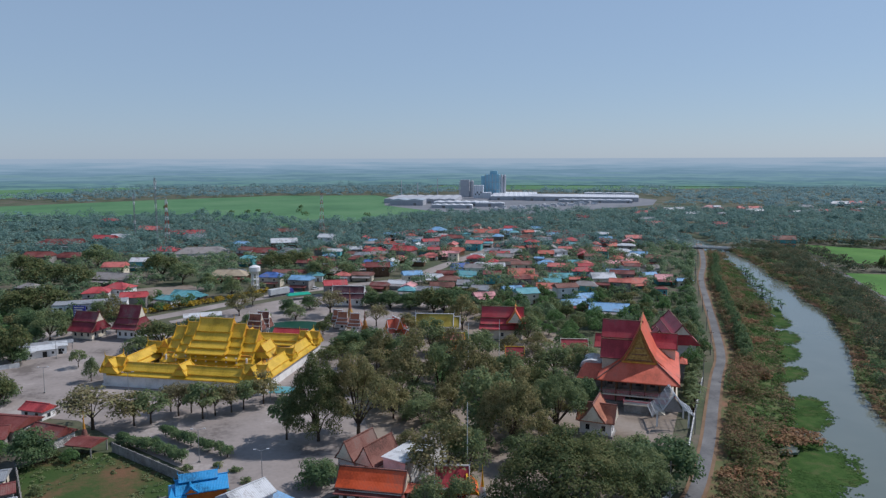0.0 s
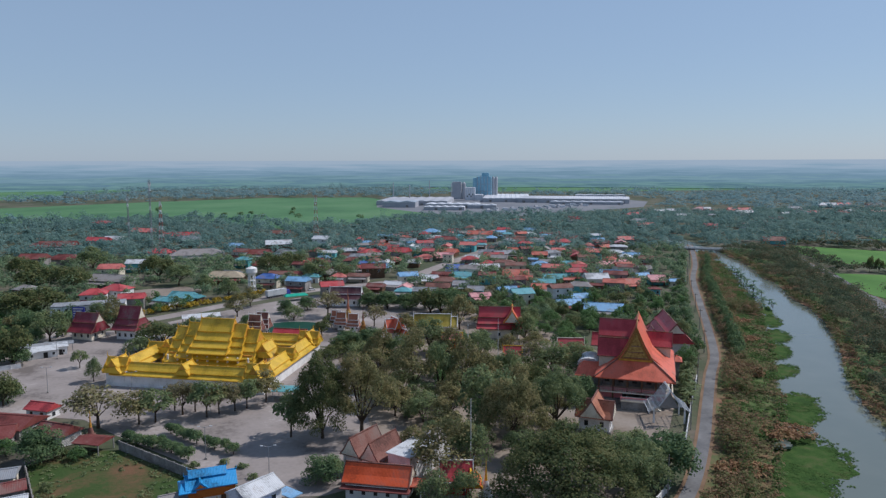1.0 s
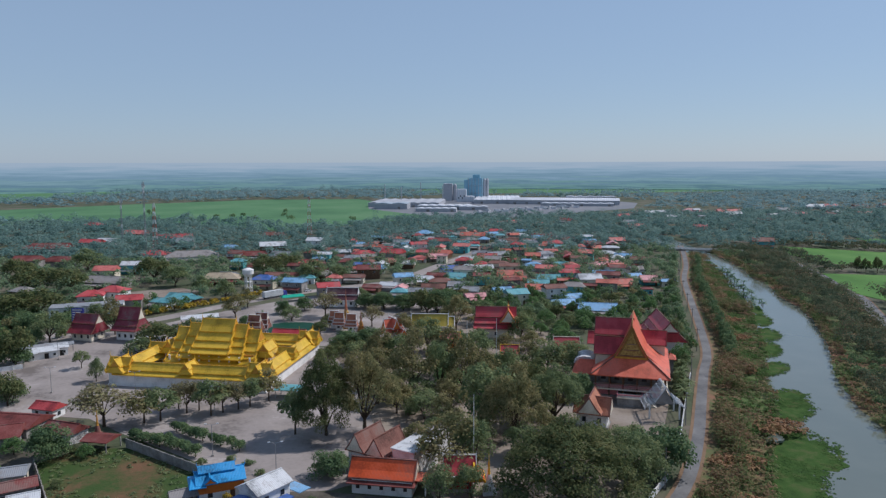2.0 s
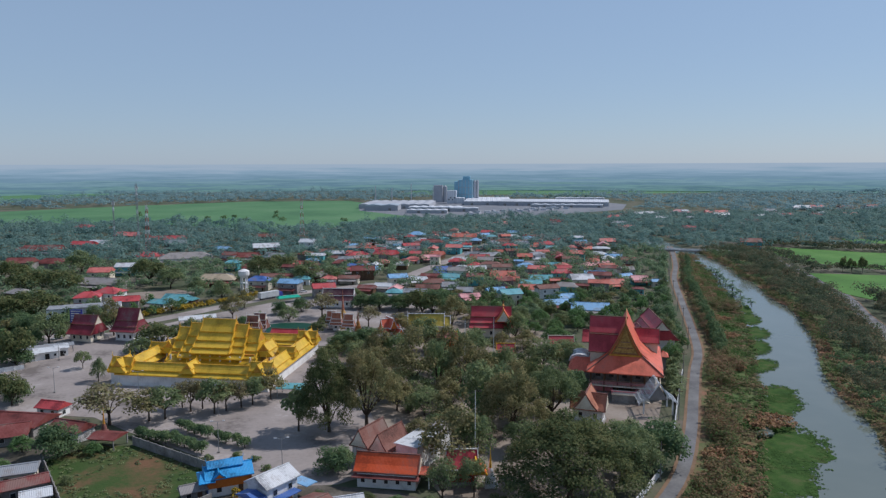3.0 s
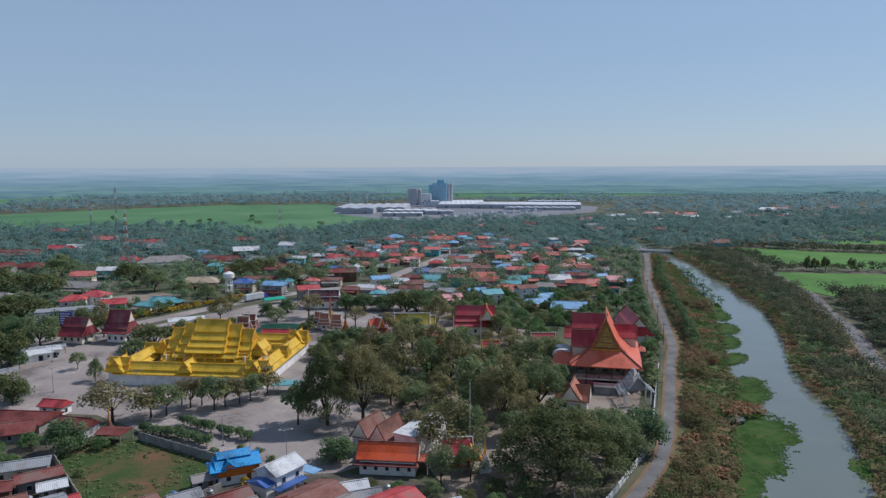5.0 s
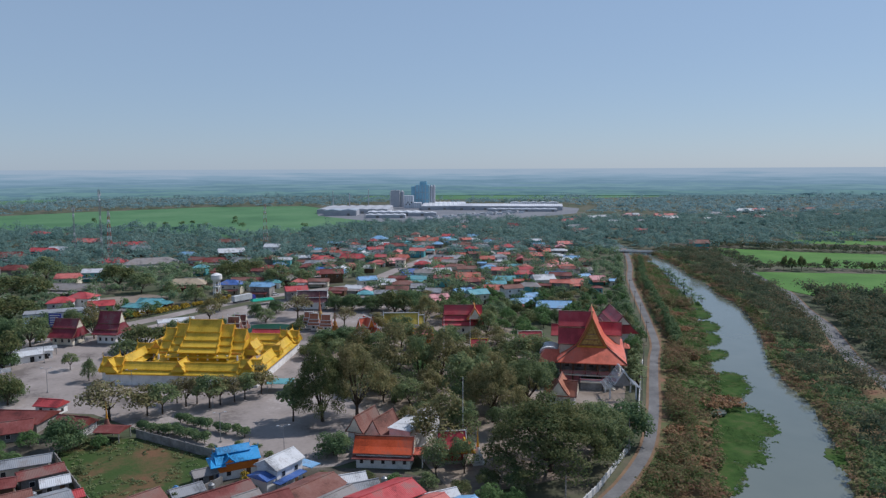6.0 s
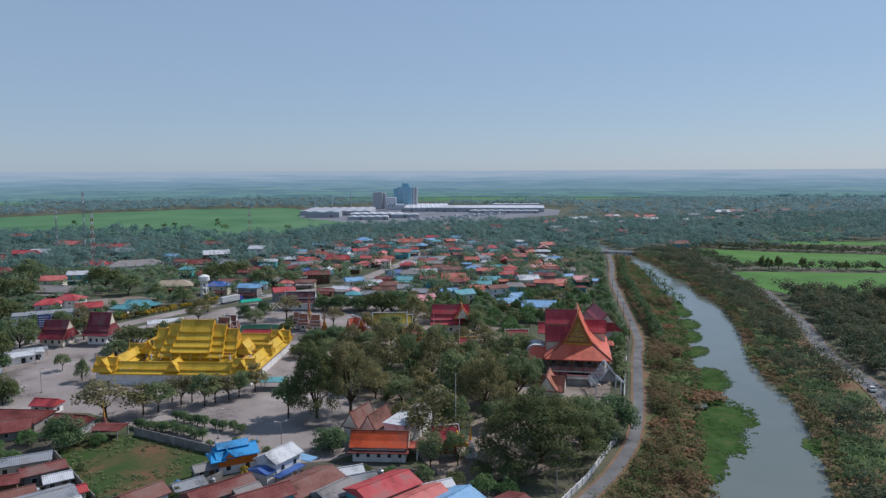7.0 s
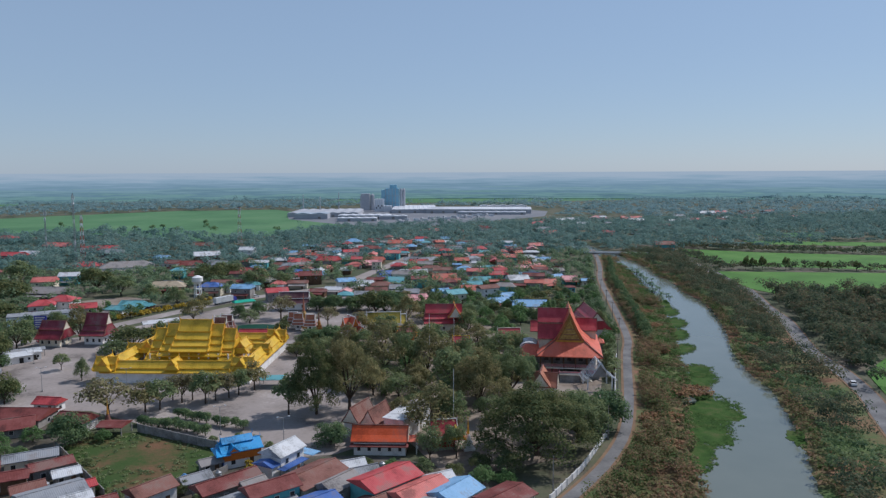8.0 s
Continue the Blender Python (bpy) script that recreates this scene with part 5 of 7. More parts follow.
# yard and lane walls
def wall_run(line, h, mat, label):
    s = Shape()
    line = [Vector((*p, 0)) for p in line]
    t = thing("boundary_wall", Matrix.Identity(4), label, "wall", kind="structure")
    for a, b in zip(line[:-1], line[1:]):
        n = max(1, int((b - a).length / 3.0))
        u = (b - a) / n
        side = Vector((-u.y, u.x, 0)).normalized() * 0.09
        for i in range(n):
            p, q = a + u * i, a + u * (i + 1)
            panel = Shape().add([(*(p + side).xy, 0), (*(p - side).xy, 0), (*(q - side).xy, 0), (*(q + side).xy, 0), (*(p + side).xy, h), (*(p - side).xy, h), (*(q - side).xy, h), (*(q + side).xy, h)],
                                [(0, 1, 2, 3), (7, 6, 5, 4), (0, 4, 5, 1), (1, 5, 6, 2), (2, 6, 7, 3), (3, 7, 4, 0)])
            part("panel", panel, mat, t)
            part("pier", Shape().box(p.x - 0.17, p.y - 0.17, 0, p.x + 0.17, p.y + 0.17, h + 0.12), mat, t)


wall_run([(-77, 166), (-60, 131.5)], 2.0, GREY_WALL, "stained grey concrete yard wall")
wall_run([(-58, 173), (-35, 151.5), (-33, 146)], 2.3, GREY_WALL, "long grey concrete panel wall beside the forecourt")
wall_run([(-41, 131), (-34, 138)], 1.8, GREY_WALL, "low grey concrete wall behind the houses")
wall_run([(33, 101), (47, 113.5), (66, 134)], 1.6, WHITE_WALL, "white-washed wall along the lane")
wall_run([(80, 155), (95, 181), (110, 206)], 1.4, WHITE_WALL, "low white wall between hall and lane")
wall_run([(-140, 238), (-113, 252)], 1.6, WHITE_WALL, "white-washed wall at the edge of the forecourt")

# ---- shops on the main road, with their sign ----
for i in range(6):
    t = thing("shophouse", pose(-129 + i * 5.0, 327 + i * 1.0, 0, 0, 0, 12), "two-storey white shophouse with a flat roof", "shophouse", "row of shophouses")
    part("wall", Shape().box(-2.45, 0, 0, 2.45, 10, 6.4), WHITE_WALL, t)
    part("roof", Shape().box(-2.48, -0.3, 6.4, 2.48, 10.2, 6.7), ZINC, t)
    part("awning", Shape().box(-2.4, -2.2, 2.9, 2.4, 0, 3.05), (SKY_SHEET, TARP_GREEN, ZINC, RED_SHEET, SKY_SHEET, ZINC)[i], t)
    part("shutter", Shape().box(-2.1, -0.06, 0.05, 2.1, 0.02, 2.7), GREY_WALL, t)
    window(t, -1.0, 0, 4.0, 1.2, 1.4)
    window(t, 1.0, 0, 4.0, 1.2, 1.4)
board = thing("billboard", pose(-113, 308, 0, 0, 0, -10), "tall blue signboard with white lines on two posts", "sign")
for x in (-1.6, 1.6):
    part("post", Shape().tube((x, 0, 0), (x, 0, 10), 0.14, 0.12, 8), GALVANISED, board)
sheet = part("panel", Shape().box(-2.6, -0.2, 4.4, 2.6, 0.1, 10), SIGN_BLUE, board)
for i in range(5):
    part("text_bar", Shape().box(-2.2, -0.24, 5.0 + i, 2.0 - (i % 2) * 0.7, -0.205, 5.45 + i), WHITE_WALL, sheet)


# ---- masts and the water tower ----
def mast(x, y, h, w, label, guyed=False):
    t = thing("radio_mast", pose(x, y, 0), label, "lattice mast")
    n = max(6, int(h / 3.2))
    legs = 3 if guyed else 4
    def corner(i, z):
        r = w * (1 - 0.72 * z / h) if not guyed else w
        a = 2 * math.pi * (i + 0.5) / legs
        return (r * math.cos(a), r * math.sin(a), z)
    bands = {}
    for k in range(n):
        z0, z1 = h * k / n, h * (k + 1) / n
        paint = (MAST_RED if k % 2 else STEEL) if not guyed else (GALVANISED if k % 5 else STEEL)
        s = bands.setdefault(paint, Shape())
        for i in range(legs):
            s.tube(corner(i, z0), corner(i, z1), 0.16, 0.15, 5)
            s.tube(corner(i, z0), corner((i + 1) % legs, z1), 0.08, 0.08, 4)
            s.tube(corner(i, z1), corner((i + 1) % legs, z1), 0.08, 0.08, 4)
    for paint, s in bands.items():
        tagged(part("lattice", s, paint, t), "red painted steel lattice" if paint is MAST_RED else "white painted steel lattice", kind="stuff")
    for i in range(3):
        a = i * 2.1
        part("antenna", Shape().box(1.1 * math.cos(a) - 0.2, 1.1 * math.sin(a) - 0.2, h - 4.5, 1.1 * math.cos(a) + 0.2, 1.1 * math.sin(a) + 0.2, h - 1.8), STEEL, t)
    part("dish", Shape().tube((0, -w * 0.5, h - 8), (0, -w * 0.5 - 0.6, h - 8), 0.9, 0.7, 10), STEEL, t)
    part("lightning_rod", Shape().tube((0, 0, h - 0.5), (0, 0, h + 3), 0.06, 0.03, 4), GALVANISED, t)
    part("foundation", Shape().box(-w - 0.4, -w - 0.4, 0, w + 0.4, w + 0.4, 0.4), GREY_WALL, t)


mast(-26, 652, 41, 3.2, "red and white tapering lattice telecom mast")
mast(-150, 575, 57, 0.7, "tall slim guyed lattice mast", True)
mast(-153, 618, 38, 2.6, "red and white tapering lattice telecom mast")
mast(-185, 640, 42, 0.6, "slender pale guyed mast", True)
tank = thing("water_tower", pose(-51.6, 386, 0), "white concrete water tower on tall legs", "water tower")
for i in range(6):
    a = i * math.pi / 3
    part("leg", Shape().tube((2.0 * math.cos(a), 2.0 * math.sin(a), 0), (1.7 * math.cos(a), 1.7 * math.sin(a), 10), 0.26, 0.24, 6), WHITE_WALL, tank)
for z in (3.3, 6.6):
    part("ring_beam", Shape().lathe([(1.75, z), (2.05, z), (2.05, z + 0.3), (1.75, z + 0.3)], 6), WHITE_WALL, tank)
part("bowl", Shape().lathe([(1.6, 9.6), (3.0, 11.2), (3.0, 13.4), (1.4, 14.2), (0.3, 14.5)], 18), WHITE_WALL, tank)


# ---- the factory on the skyline ----
STEEL_BLUE = material("grey_blue_silo_cladding", [(0.22, 0.44, 0.56), (0.30, 0.54, 0.66)], 0.03, 0.5, stripes=2.0, bump=0.4)
FACTORY_ROOF = material("pale_factory_sheeting", [(0.5, 0.51, 0.54), (0.64, 0.65, 0.68), (0.72, 0.72, 0.74)], 0.02, 0.5, stripes=4.0, bump=0.3)
FACTORY_WALL = material("grey_factory_walls", [(0.36, 0.37, 0.40), (0.46, 0.47, 0.5)], 0.02, 0.7)
FACTORY_BLUE = material("grey_blue_factory_sheeting", [(0.33, 0.38, 0.43), (0.42, 0.47, 0.52)], 0.02, 0.6, stripes=4.0, bump=0.3)
FACTORY_YARD = material("factory_yard_asphalt", [(0.16, 0.17, 0.19), (0.22, 0.225, 0.24)], 0.02, 0.9)
plain("factory_yard", slab([(53, 1121), (110, 985), (172, 900), (240, 905), (470, 1060), (540, 1200), (500, 1420), (300, 1500), (150, 1420), (60, 1250)], -0.5, 0.15), FACTORY_YARD, "dark asphalt yard of the factory", "yard", "structure")


def works_shed(x, y, w, d, h, turn, bays, label, roof=None):
    roof = roof or FACTORY_ROOF
    t = thing("factory_hall", pose(x, y, 0, 0, 0, turn), label, "factory building", "factory halls")
    part("wall", Shape().box(-w / 2, -d / 2, 0, w / 2, d / 2, h), FACTORY_WALL, t)
    if bays == 1:
        part("roof", Shape().hip(-w / 2 - 0.6, -d / 2 - 0.6, w / 2 + 0.6, d / 2 + 0.6, h + 0.2, h + 3.4, 1.0), FACTORY_ROOF, t)
        for i in range(9):
            part("door", Shape().box(-w / 2 + w * (i + 0.5) / 9 - 2.4, -d / 2 - 0.12, 0, -w / 2 + w * (i + 0.5) / 9 + 2.4, -d / 2 + 0.02, 4.2), GREY_WALL, t)
    for i in range(bays if bays > 1 else 0):
        x0, x1 = -w / 2 + w * i / bays, -w / 2 + w * (i + 1) / bays
        part("roof", Shape().prism([(x0, h), (x1, h), (x1, h + 0.6), ((x0 + x1) / 2, h + 0.6 + (x1 - x0) * 0.07), (x0, h + 0.6)], -d / 2 - 0.5, d / 2 + 0.5, "y"), roof, t)
        if i % 3 == 1:
            part("door", Shape().box((x0 + x1) / 2 - 2.2, -d / 2 - 0.12, 0, (x0 + x1) / 2 + 2.2, -d / 2 + 0.02, min(4, h - 1)), GREY_WALL, t)
    part("gutter", Shape().box(-w / 2, -d / 2 - 0.7, h - 0.3, w / 2, -d / 2 - 0.52, h + 0.3), STEEL, t)


works_shed(128, 1225, 118, 130, 6.5, -14, 7, "long low factory hall with grey ridged roofs", FACTORY_WALL)
works_shed(92, 1130, 52, 40, 8.0, -14, 2, "grey-blue factory hall with two broad ridges", FACTORY_BLUE)
works_shed(172, 1098, 84, 34, 5.5, -14, 6, "grey factory hall with loading doors")
works_shed(150, 1042, 60, 20, 4.6, -14, 5, "low warehouse with pale roof")
works_shed(212, 1068, 44, 18, 5.0, -14, 3, "low warehouse with loading doors")
works_shed(308, 1310, 84, 170, 6.5, -14, 9, "factory hall with many narrow pale ridges")
works_shed(404, 1205, 190, 60, 7.5, -22, 1, "very long factory hall under a white roof")
works_shed(405, 1140, 120, 16, 4.0, -22, 8, "low grey loading hall beside the long hall")
works_shed(500, 1330, 96, 22, 6, -18, 5, "distant warehouse with weathered roof")
for k in range(26):
    x, y = 205 + (k % 13) * 15 + 5 * (k // 13), 985 + (k % 13) * 9 + 34 * (k // 13) + 6 * math.sin(k * 2.4)
    t = thing("freight_container", pose(x, y, 0.15, 0, 0, -20 + 70 * (k % 3 == 1)), "pale freight container standing in the factory yard", "container", "yard containers")
    part("box", Shape().box(-4.5, -1.4, 0, 4.5, 1.4, 2.8), (FACTORY_ROOF, FACTORY_WALL, WHITE_SHEET)[k % 3], t)
    part("door", Shape().box(4.5, -1.25, 0.1, 4.58, 1.25, 2.65), STEEL, t)
silo = thing("mixing_tower", pose(277, 1370, 0, 0, 0, -14), "tall blue-grey clad mixing tower", "factory tower", "factory towers")
part("body", Shape().box(-14, -12, 0, 14, 12, 43), STEEL_BLUE, silo)
part("penthouse", Shape().box(-5, -8, 43, 9, 8, 50), STEEL_BLUE, silo)
part("side_tower", Shape().box(-22, -10, 0, -14.1, 8, 40), STEEL_BLUE, silo)
for i in range(2):
    part("silo", Shape().lathe([(2.9, 0), (2.9, 40), (1.2, 43)], 12, (17.5 + i * 5.6, -5 + i * 3.0, 0)), FACTORY_WALL, silo)
for i in range(5):
    part("cladding_rib", Shape().box(-13.6 + i * 6.6, -12.5, 0, -12.8 + i * 6.6, -12.02, 43), FACTORY_WALL, silo)
for z in (14, 28):
    part("walkway", Shape().box(-14.2, -13.2, z, 14.2, -12.55, z + 0.5), FACTORY_WALL, silo)
tower2 = thing("cement_tower", pose(222, 1360, 0, 0, 0, -14), "grey-brown concrete factory tower", "factory tower", "factory towers")
part("body", Shape().box(-10, -9, 0, 7, 9, 33), FACTORY_WALL, tower2)
part("silo", Shape().lathe([(4, 0), (4, 30), (1, 33)], 12, (12, -4, 0)), FACTORY_WALL, tower2)
tower3 = thing("white_works_tower", pose(238, 1310, 0, 0, 0, -14), "white process tower with dark openings", "factory tower", "factory towers")
part("body", Shape().box(-9, -8, 0, 9, 8, 24), FACTORY_ROOF, tower3)
part("annex", Shape().box(9.1, -14, 0, 24, 6, 11), FACTORY_ROOF, tower3)
for i in range(4):
    part("opening", Shape().box(-6 + i * 3.4, -8.2, 6 + 3.5 * (i % 2), -4.2 + i * 3.4, -7.9, 9 + 3.5 * (i % 2)), DARK, tower3)
for x, y, h in ((92, 1290, 34), (163, 1330, 36), (205, 1330, 30), (118, 1250, 30)):
    t = thing("chimney", pose(x, y, 0), "slim pale steel factory chimney", "chimney", "factory chimneys")
    part("shaft", Shape().tube((0, 0, 0), (0, 0, h), 0.9, 0.6, 8), FACTORY_WALL, t)
    part("cap", Shape().tube((0, 0, h), (0, 0, h + 0.8), 0.8, 0.8, 8), STEEL, t)

# ---- the bridge at the head of the river ----
bridge = thing("bridge", pose(286, 522, 0, 0, 0, -30), "low pale concrete road bridge over the river", "bridge")
part("deck", Shape().box(-34, -3.4, 0.4, 34, 3.4, 1.2), CONCRETE_YARD, bridge)
for s in (-1, 1):
    part("parapet", Shape().box(-34, s * 3.3 - 0.15, 1.2, 34, s * 3.3 + 0.15, 2.1), WHITE_WALL, bridge)
for x in (-16, -5, 6, 17):
    part("pier", Shape().box(x - 0.6, -3, -3, x + 0.6, 3, 0.4), GREY_WALL, bridge)


# ---- vehicles ----
def wheel_at(t, x, y, r=0.32):
    w = part("wheel", Shape().tube((x, y - 0.1, r), (x, y + 0.1, r), r, r, 12), RUBBER, t)
    part("rim", Shape().tube((x, y - 0.12, r), (x, y + 0.12, r), r * 0.55, r * 0.55, 8), GALVANISED, w)


def car(x, y, turn, paint, label):
    t = thing("car", pose(x, y, 0.07, 0, 0, turn), label, "car")
    part("body", Shape().prism([(-2.1, 0.3), (2.1, 0.3), (2.15, 0.75), (1.2, 0.95), (-1.9, 1.0), (-2.1, 0.8)], -0.85, 0.85, "y"), paint, t)
    part("cabin", Shape().prism([(-1.5, 0.98), (1.1, 0.93), (0.5, 1.45), (-1.1, 1.48)], -0.74, 0.74, "y"), PANE, t)
    part("roof", Shape().prism([(-1.15, 1.46), (0.55, 1.44), (0.4, 1.53), (-1.0, 1.54)], -0.72, 0.72, "y"), paint, t)
    for s in (-0.6, 0.6):
        part("headlight", Shape().box(2.08, s - 0.18, 0.6, 2.18, s + 0.18, 0.75), STEEL, t)
    for a in (-1.35, 1.35):
        for s in (-0.8, 0.8):
            wheel_at(t, a, s)


CAR_GREY = material("silver_grey_car_paint", [(0.25, 0.26, 0.27), (0.3, 0.31, 0.32)], 1, 0.3, spec=0.5)
CAR_RED = material("dark_red_car_paint", [(0.3, 0.03, 0.03), (0.35, 0.04, 0.04)], 1, 0.3, spec=0.5)
car(166.0, 149.5, 56, CAR_WHITE, "white saloon car on the road beyond the river")
car(-121, 279, 20, CAR_WHITE, "white car parked beside the forecourt")
car(-116, 282, 20, CAR_GREY, "grey car parked beside the forecourt")
car(-126, 277, 24, CAR_GREY, "silver car parked beside the forecourt")
car(-111, 300, 30, CAR_RED, "dark red car near the shops")
car(-104, 306, 30, CAR_WHITE, "white car near the shops")
car(-97, 322, 38, CAR_GREY, "grey car on the main road")
car(-20, 388, 32, CAR_WHITE, "white car on the main road")
car(97, 201, 60, CAR_WHITE, "white car parked beside the hall")
lorry = thing("lorry", pose(-37, 372, 0.08, 0, 0, 42), "lorry with a long white box trailer on the main road", "truck")
part("box", Shape().box(-7, -1.3, 1.1, 5, 1.3, 4.0), WHITE_SHEET, lorry)
part("cab", Shape().prism([(5.2, 0.6), (7.6, 0.6), (7.6, 1.8), (7.1, 3.0), (5.2, 3.0)], -1.2, 1.2, "y"), SIGN_BLUE, lorry)
part("chassis", Shape().box(-6.8, -0.5, 0.7, 6.5, 0.5, 1.05), RUBBER, lorry)
for x in (-5.5, -4.2, 2.5, 6.4):
    for s in (-1.1, 1.1):
        wheel_at(lorry, x, s, 0.5)
stall = thing("market_stall", pose(-27, 361, 0, 0, 0, 20), "long stall under a green tarpaulin", "stall")
part("canopy", Shape().hip(-6, -2.5, 6, 2.5, 2.6, 3.6, 1.0), TARP_GREEN, stall)
for x in (-5.5, 5.5):
    for y in (-2.2, 2.2):
        part("post", Shape().box(x - 0.08, y - 0.08, 0, x + 0.08, y + 0.08, 2.5), GALVANISED, stall)
sheds = thing("car_shelter", pose(-113, 274, 0, 0, 0, 20), "low open shelter with a pale zinc roof", "shelter")
part("roof", Shape().hip(-9, -3, 9, 3, 2.7, 3.3, 0.0), ZINC, sheds)
for x in (-8.5, -3, 3, 8.5):
    for y in (-2.6, 2.6):
        part("post", Shape().box(x - 0.1, y - 0.1, 0, x + 0.1, y + 0.1, 2.6), GALVANISED, sheds)
for x, y, w, d, h in ((-110.5, 266, 7.5, 4.5, 2.7), (-106.5, 269.5, 4.0, 3.6, 3.0), (-116, 262.5, 6.5, 4.0, 2.5)):
    t = thing("guard_hut", pose(x, y, 0, 0, 0, 24), "low white hut with a pale sloping sheet roof", "hut", "huts beside the forecourt")
    part("wall", Shape().box(-w / 2, -d / 2, 0, w / 2, d / 2, h), WHITE_WALL, t)
    part("roof", Shape().prism([(-d / 2 - 0.6, h), (d / 2 + 0.5, h + 0.7), (d / 2 + 0.5, h + 0.85), (-d / 2 - 0.6, h + 0.15)], -w / 2 - 0.5, w / 2 + 0.5, "x"), WHITE_SHEET, t)
    part("doorway", Shape().box(-0.7, -d / 2 - 0.05, 0.05, 0.7, -d / 2 + 0.02, 2.1), DARK, t)
    window(t, w / 2 - 1.2, -d / 2, 1.0, 0.8, 0.9)
tent = thing("storage_tent", pose(-77, 277, 0, 0, 0, -18), "white arched tent roof beside the gallery", "tent")
part("roof", Shape().prism([(3.5 * math.cos(i * math.pi / 8), 1.5 + 2.2 * math.sin(i * math.pi / 8)) for i in range(9)], -5, 5, "x"), WHITE_SHEET, tent)
for x in (-4.6, 4.6):
    for y in (-3.3, 3.3):
        part("post", Shape().box(x - 0.07, y - 0.07, 0, x + 0.07, y + 0.07, 1.6), GALVANISED, tent)
tent2 = thing("storage_tent", pose(-65, 315, 0, 0, 0, 14), "long white sheet roof beside the main road", "tent")
part("roof", Shape().hip(-8, -3.2, 8, 3.2, 3.0, 4.2, 0.0), WHITE_SHEET, tent2)
for x in (-7.6, 0, 7.6):
    for y in (-3, 3):
        part("post", Shape().box(x - 0.1, y - 0.1, 0, x + 0.1, y + 0.1, 2.9), GALVANISED, tent2)
pavilion = thing("blue_canopy", pose(-20, 206, 0, 0, 0, -15), "light blue sheet canopy beside the temple", "canopy")
part("roof", Shape().hip(-4, -3, 4, 3, 3.0, 3.8, 0.0), TEAL_SHEET, pavilion)
for x in (-3.6, 3.6):
    for y in (-2.6, 2.6):
        part("post", Shape().box(x - 0.1, y - 0.1, 0, x + 0.1, y + 0.1, 2.9), GALVANISED, pavilion)


def lamp_post(x, y, h=8.0):
    t = thing("street_lamp", pose(x, y, 0), "slim galvanised lamp post with two arms", "street lamp", "lamp posts")
    part("pole", Shape().tube((0, 0, 0), (0, 0, h), 0.1, 0.06, 6), GALVANISED, t)
    part("base", Shape().box(-0.3, -0.3, 0, 0.3, 0.3, 0.4), GREY_WALL, t)
    for s in (-1, 1):
        arm = part("arm", Shape().tube((0, 0, h - 0.2), (s * 1.4, 0, h + 0.2), 0.05, 0.04, 5), GALVANISED, t)
        part("lantern", Shape().box(s * 1.4 - 0.3, -0.12, h + 0.1, s * 1.4 + 0.3, 0.12, h + 0.25), STEEL, arm)


for x, y in ((-93, 222), (-66, 213), (-40, 193), (-105, 262), (40, 205), (30, 215), (-36, 164), (-20, 150)):
    lamp_post(x, y)
for x, y, h in ((23.3, 140, 20), (34, 203, 22), (44, 206, 22)):
    t = thing("flag_pole", pose(x, y, 0), "tall slim white pole in the temple grounds", "pole")
    part("shaft", Shape().tube((0, 0, 0), (0, 0, h), 0.11, 0.06, 8), WHITE_WALL, t)
    part("base", Shape().lathe([(0.9, 0), (0.9, 0.5), (0.5, 0.9)], 8), GREY_WALL, t)
for i in range(13):
    p, q = RIVER_ROAD[min(len(RIVER_ROAD) - 2, 12 + i * 6)], RIVER_ROAD[min(len(RIVER_ROAD) - 1, 13 + i * 6)]
    d = (q - p) / np.linalg.norm(q - p)
    t = thing("utility_pole", pose(p[0] - d[1] * 3.6, p[1] + d[0] * 3.6, 0, 0, 0, math.degrees(math.atan2(d[1], d[0])) + 90), "grey concrete utility pole with a crossarm", "utility pole", "poles along the lane")
    part("shaft", Shape().tube((0, 0, 0), (0, 0, 9), 0.16, 0.1, 6), GREY_WALL, t)
    part("crossarm", Shape().box(-0.9, -0.06, 8.2, 0.9, 0.06, 8.34), TIMBER, t)

# ---- trees ----
leaf_rng = np.random.RandomState(11)


def leaf_cards(C, R, n, size, rng=leaf_rng, low=-0.35, hollow=0.62, up=0.35):
    """n leaf sprays on each ellipsoid of centre C and radii R, as loose four-cornered leaves."""
    C, R = np.repeat(np.asarray(C, float), n, 0), np.repeat(np.asarray(R, float), n, 0)
    m = len(C)
    d = rng.normal(size=(m, 3))
    d /= np.linalg.norm(d, axis=1)[:, None]
    d[:, 2] = np.where(d[:, 2] < low, -d[:, 2], d[:, 2])
    P = C + d * R * rng.uniform(hollow, 1.05, (m, 1))
    nrm = d + np.array([0, 0, up]) + rng.normal(scale=0.38, size=(m, 3))
    nrm /= np.linalg.norm(nrm, axis=1)[:, None]
    u = np.cross(nrm, rng.normal(size=(m, 3)))
    u /= np.linalg.norm(u, axis=1)[:, None] + 1e-9
    w = np.cross(nrm, u)
    s = (size * rng.uniform(0.55, 1.35, m))[:, None]
    t = s * rng.uniform(0.45, 0.9, (m, 1))
    return np.stack([P + u * s, P + w * t, P - u * s * 0.9, P - w * t + nrm * s * 0.25], 1).reshape(-1, 3)


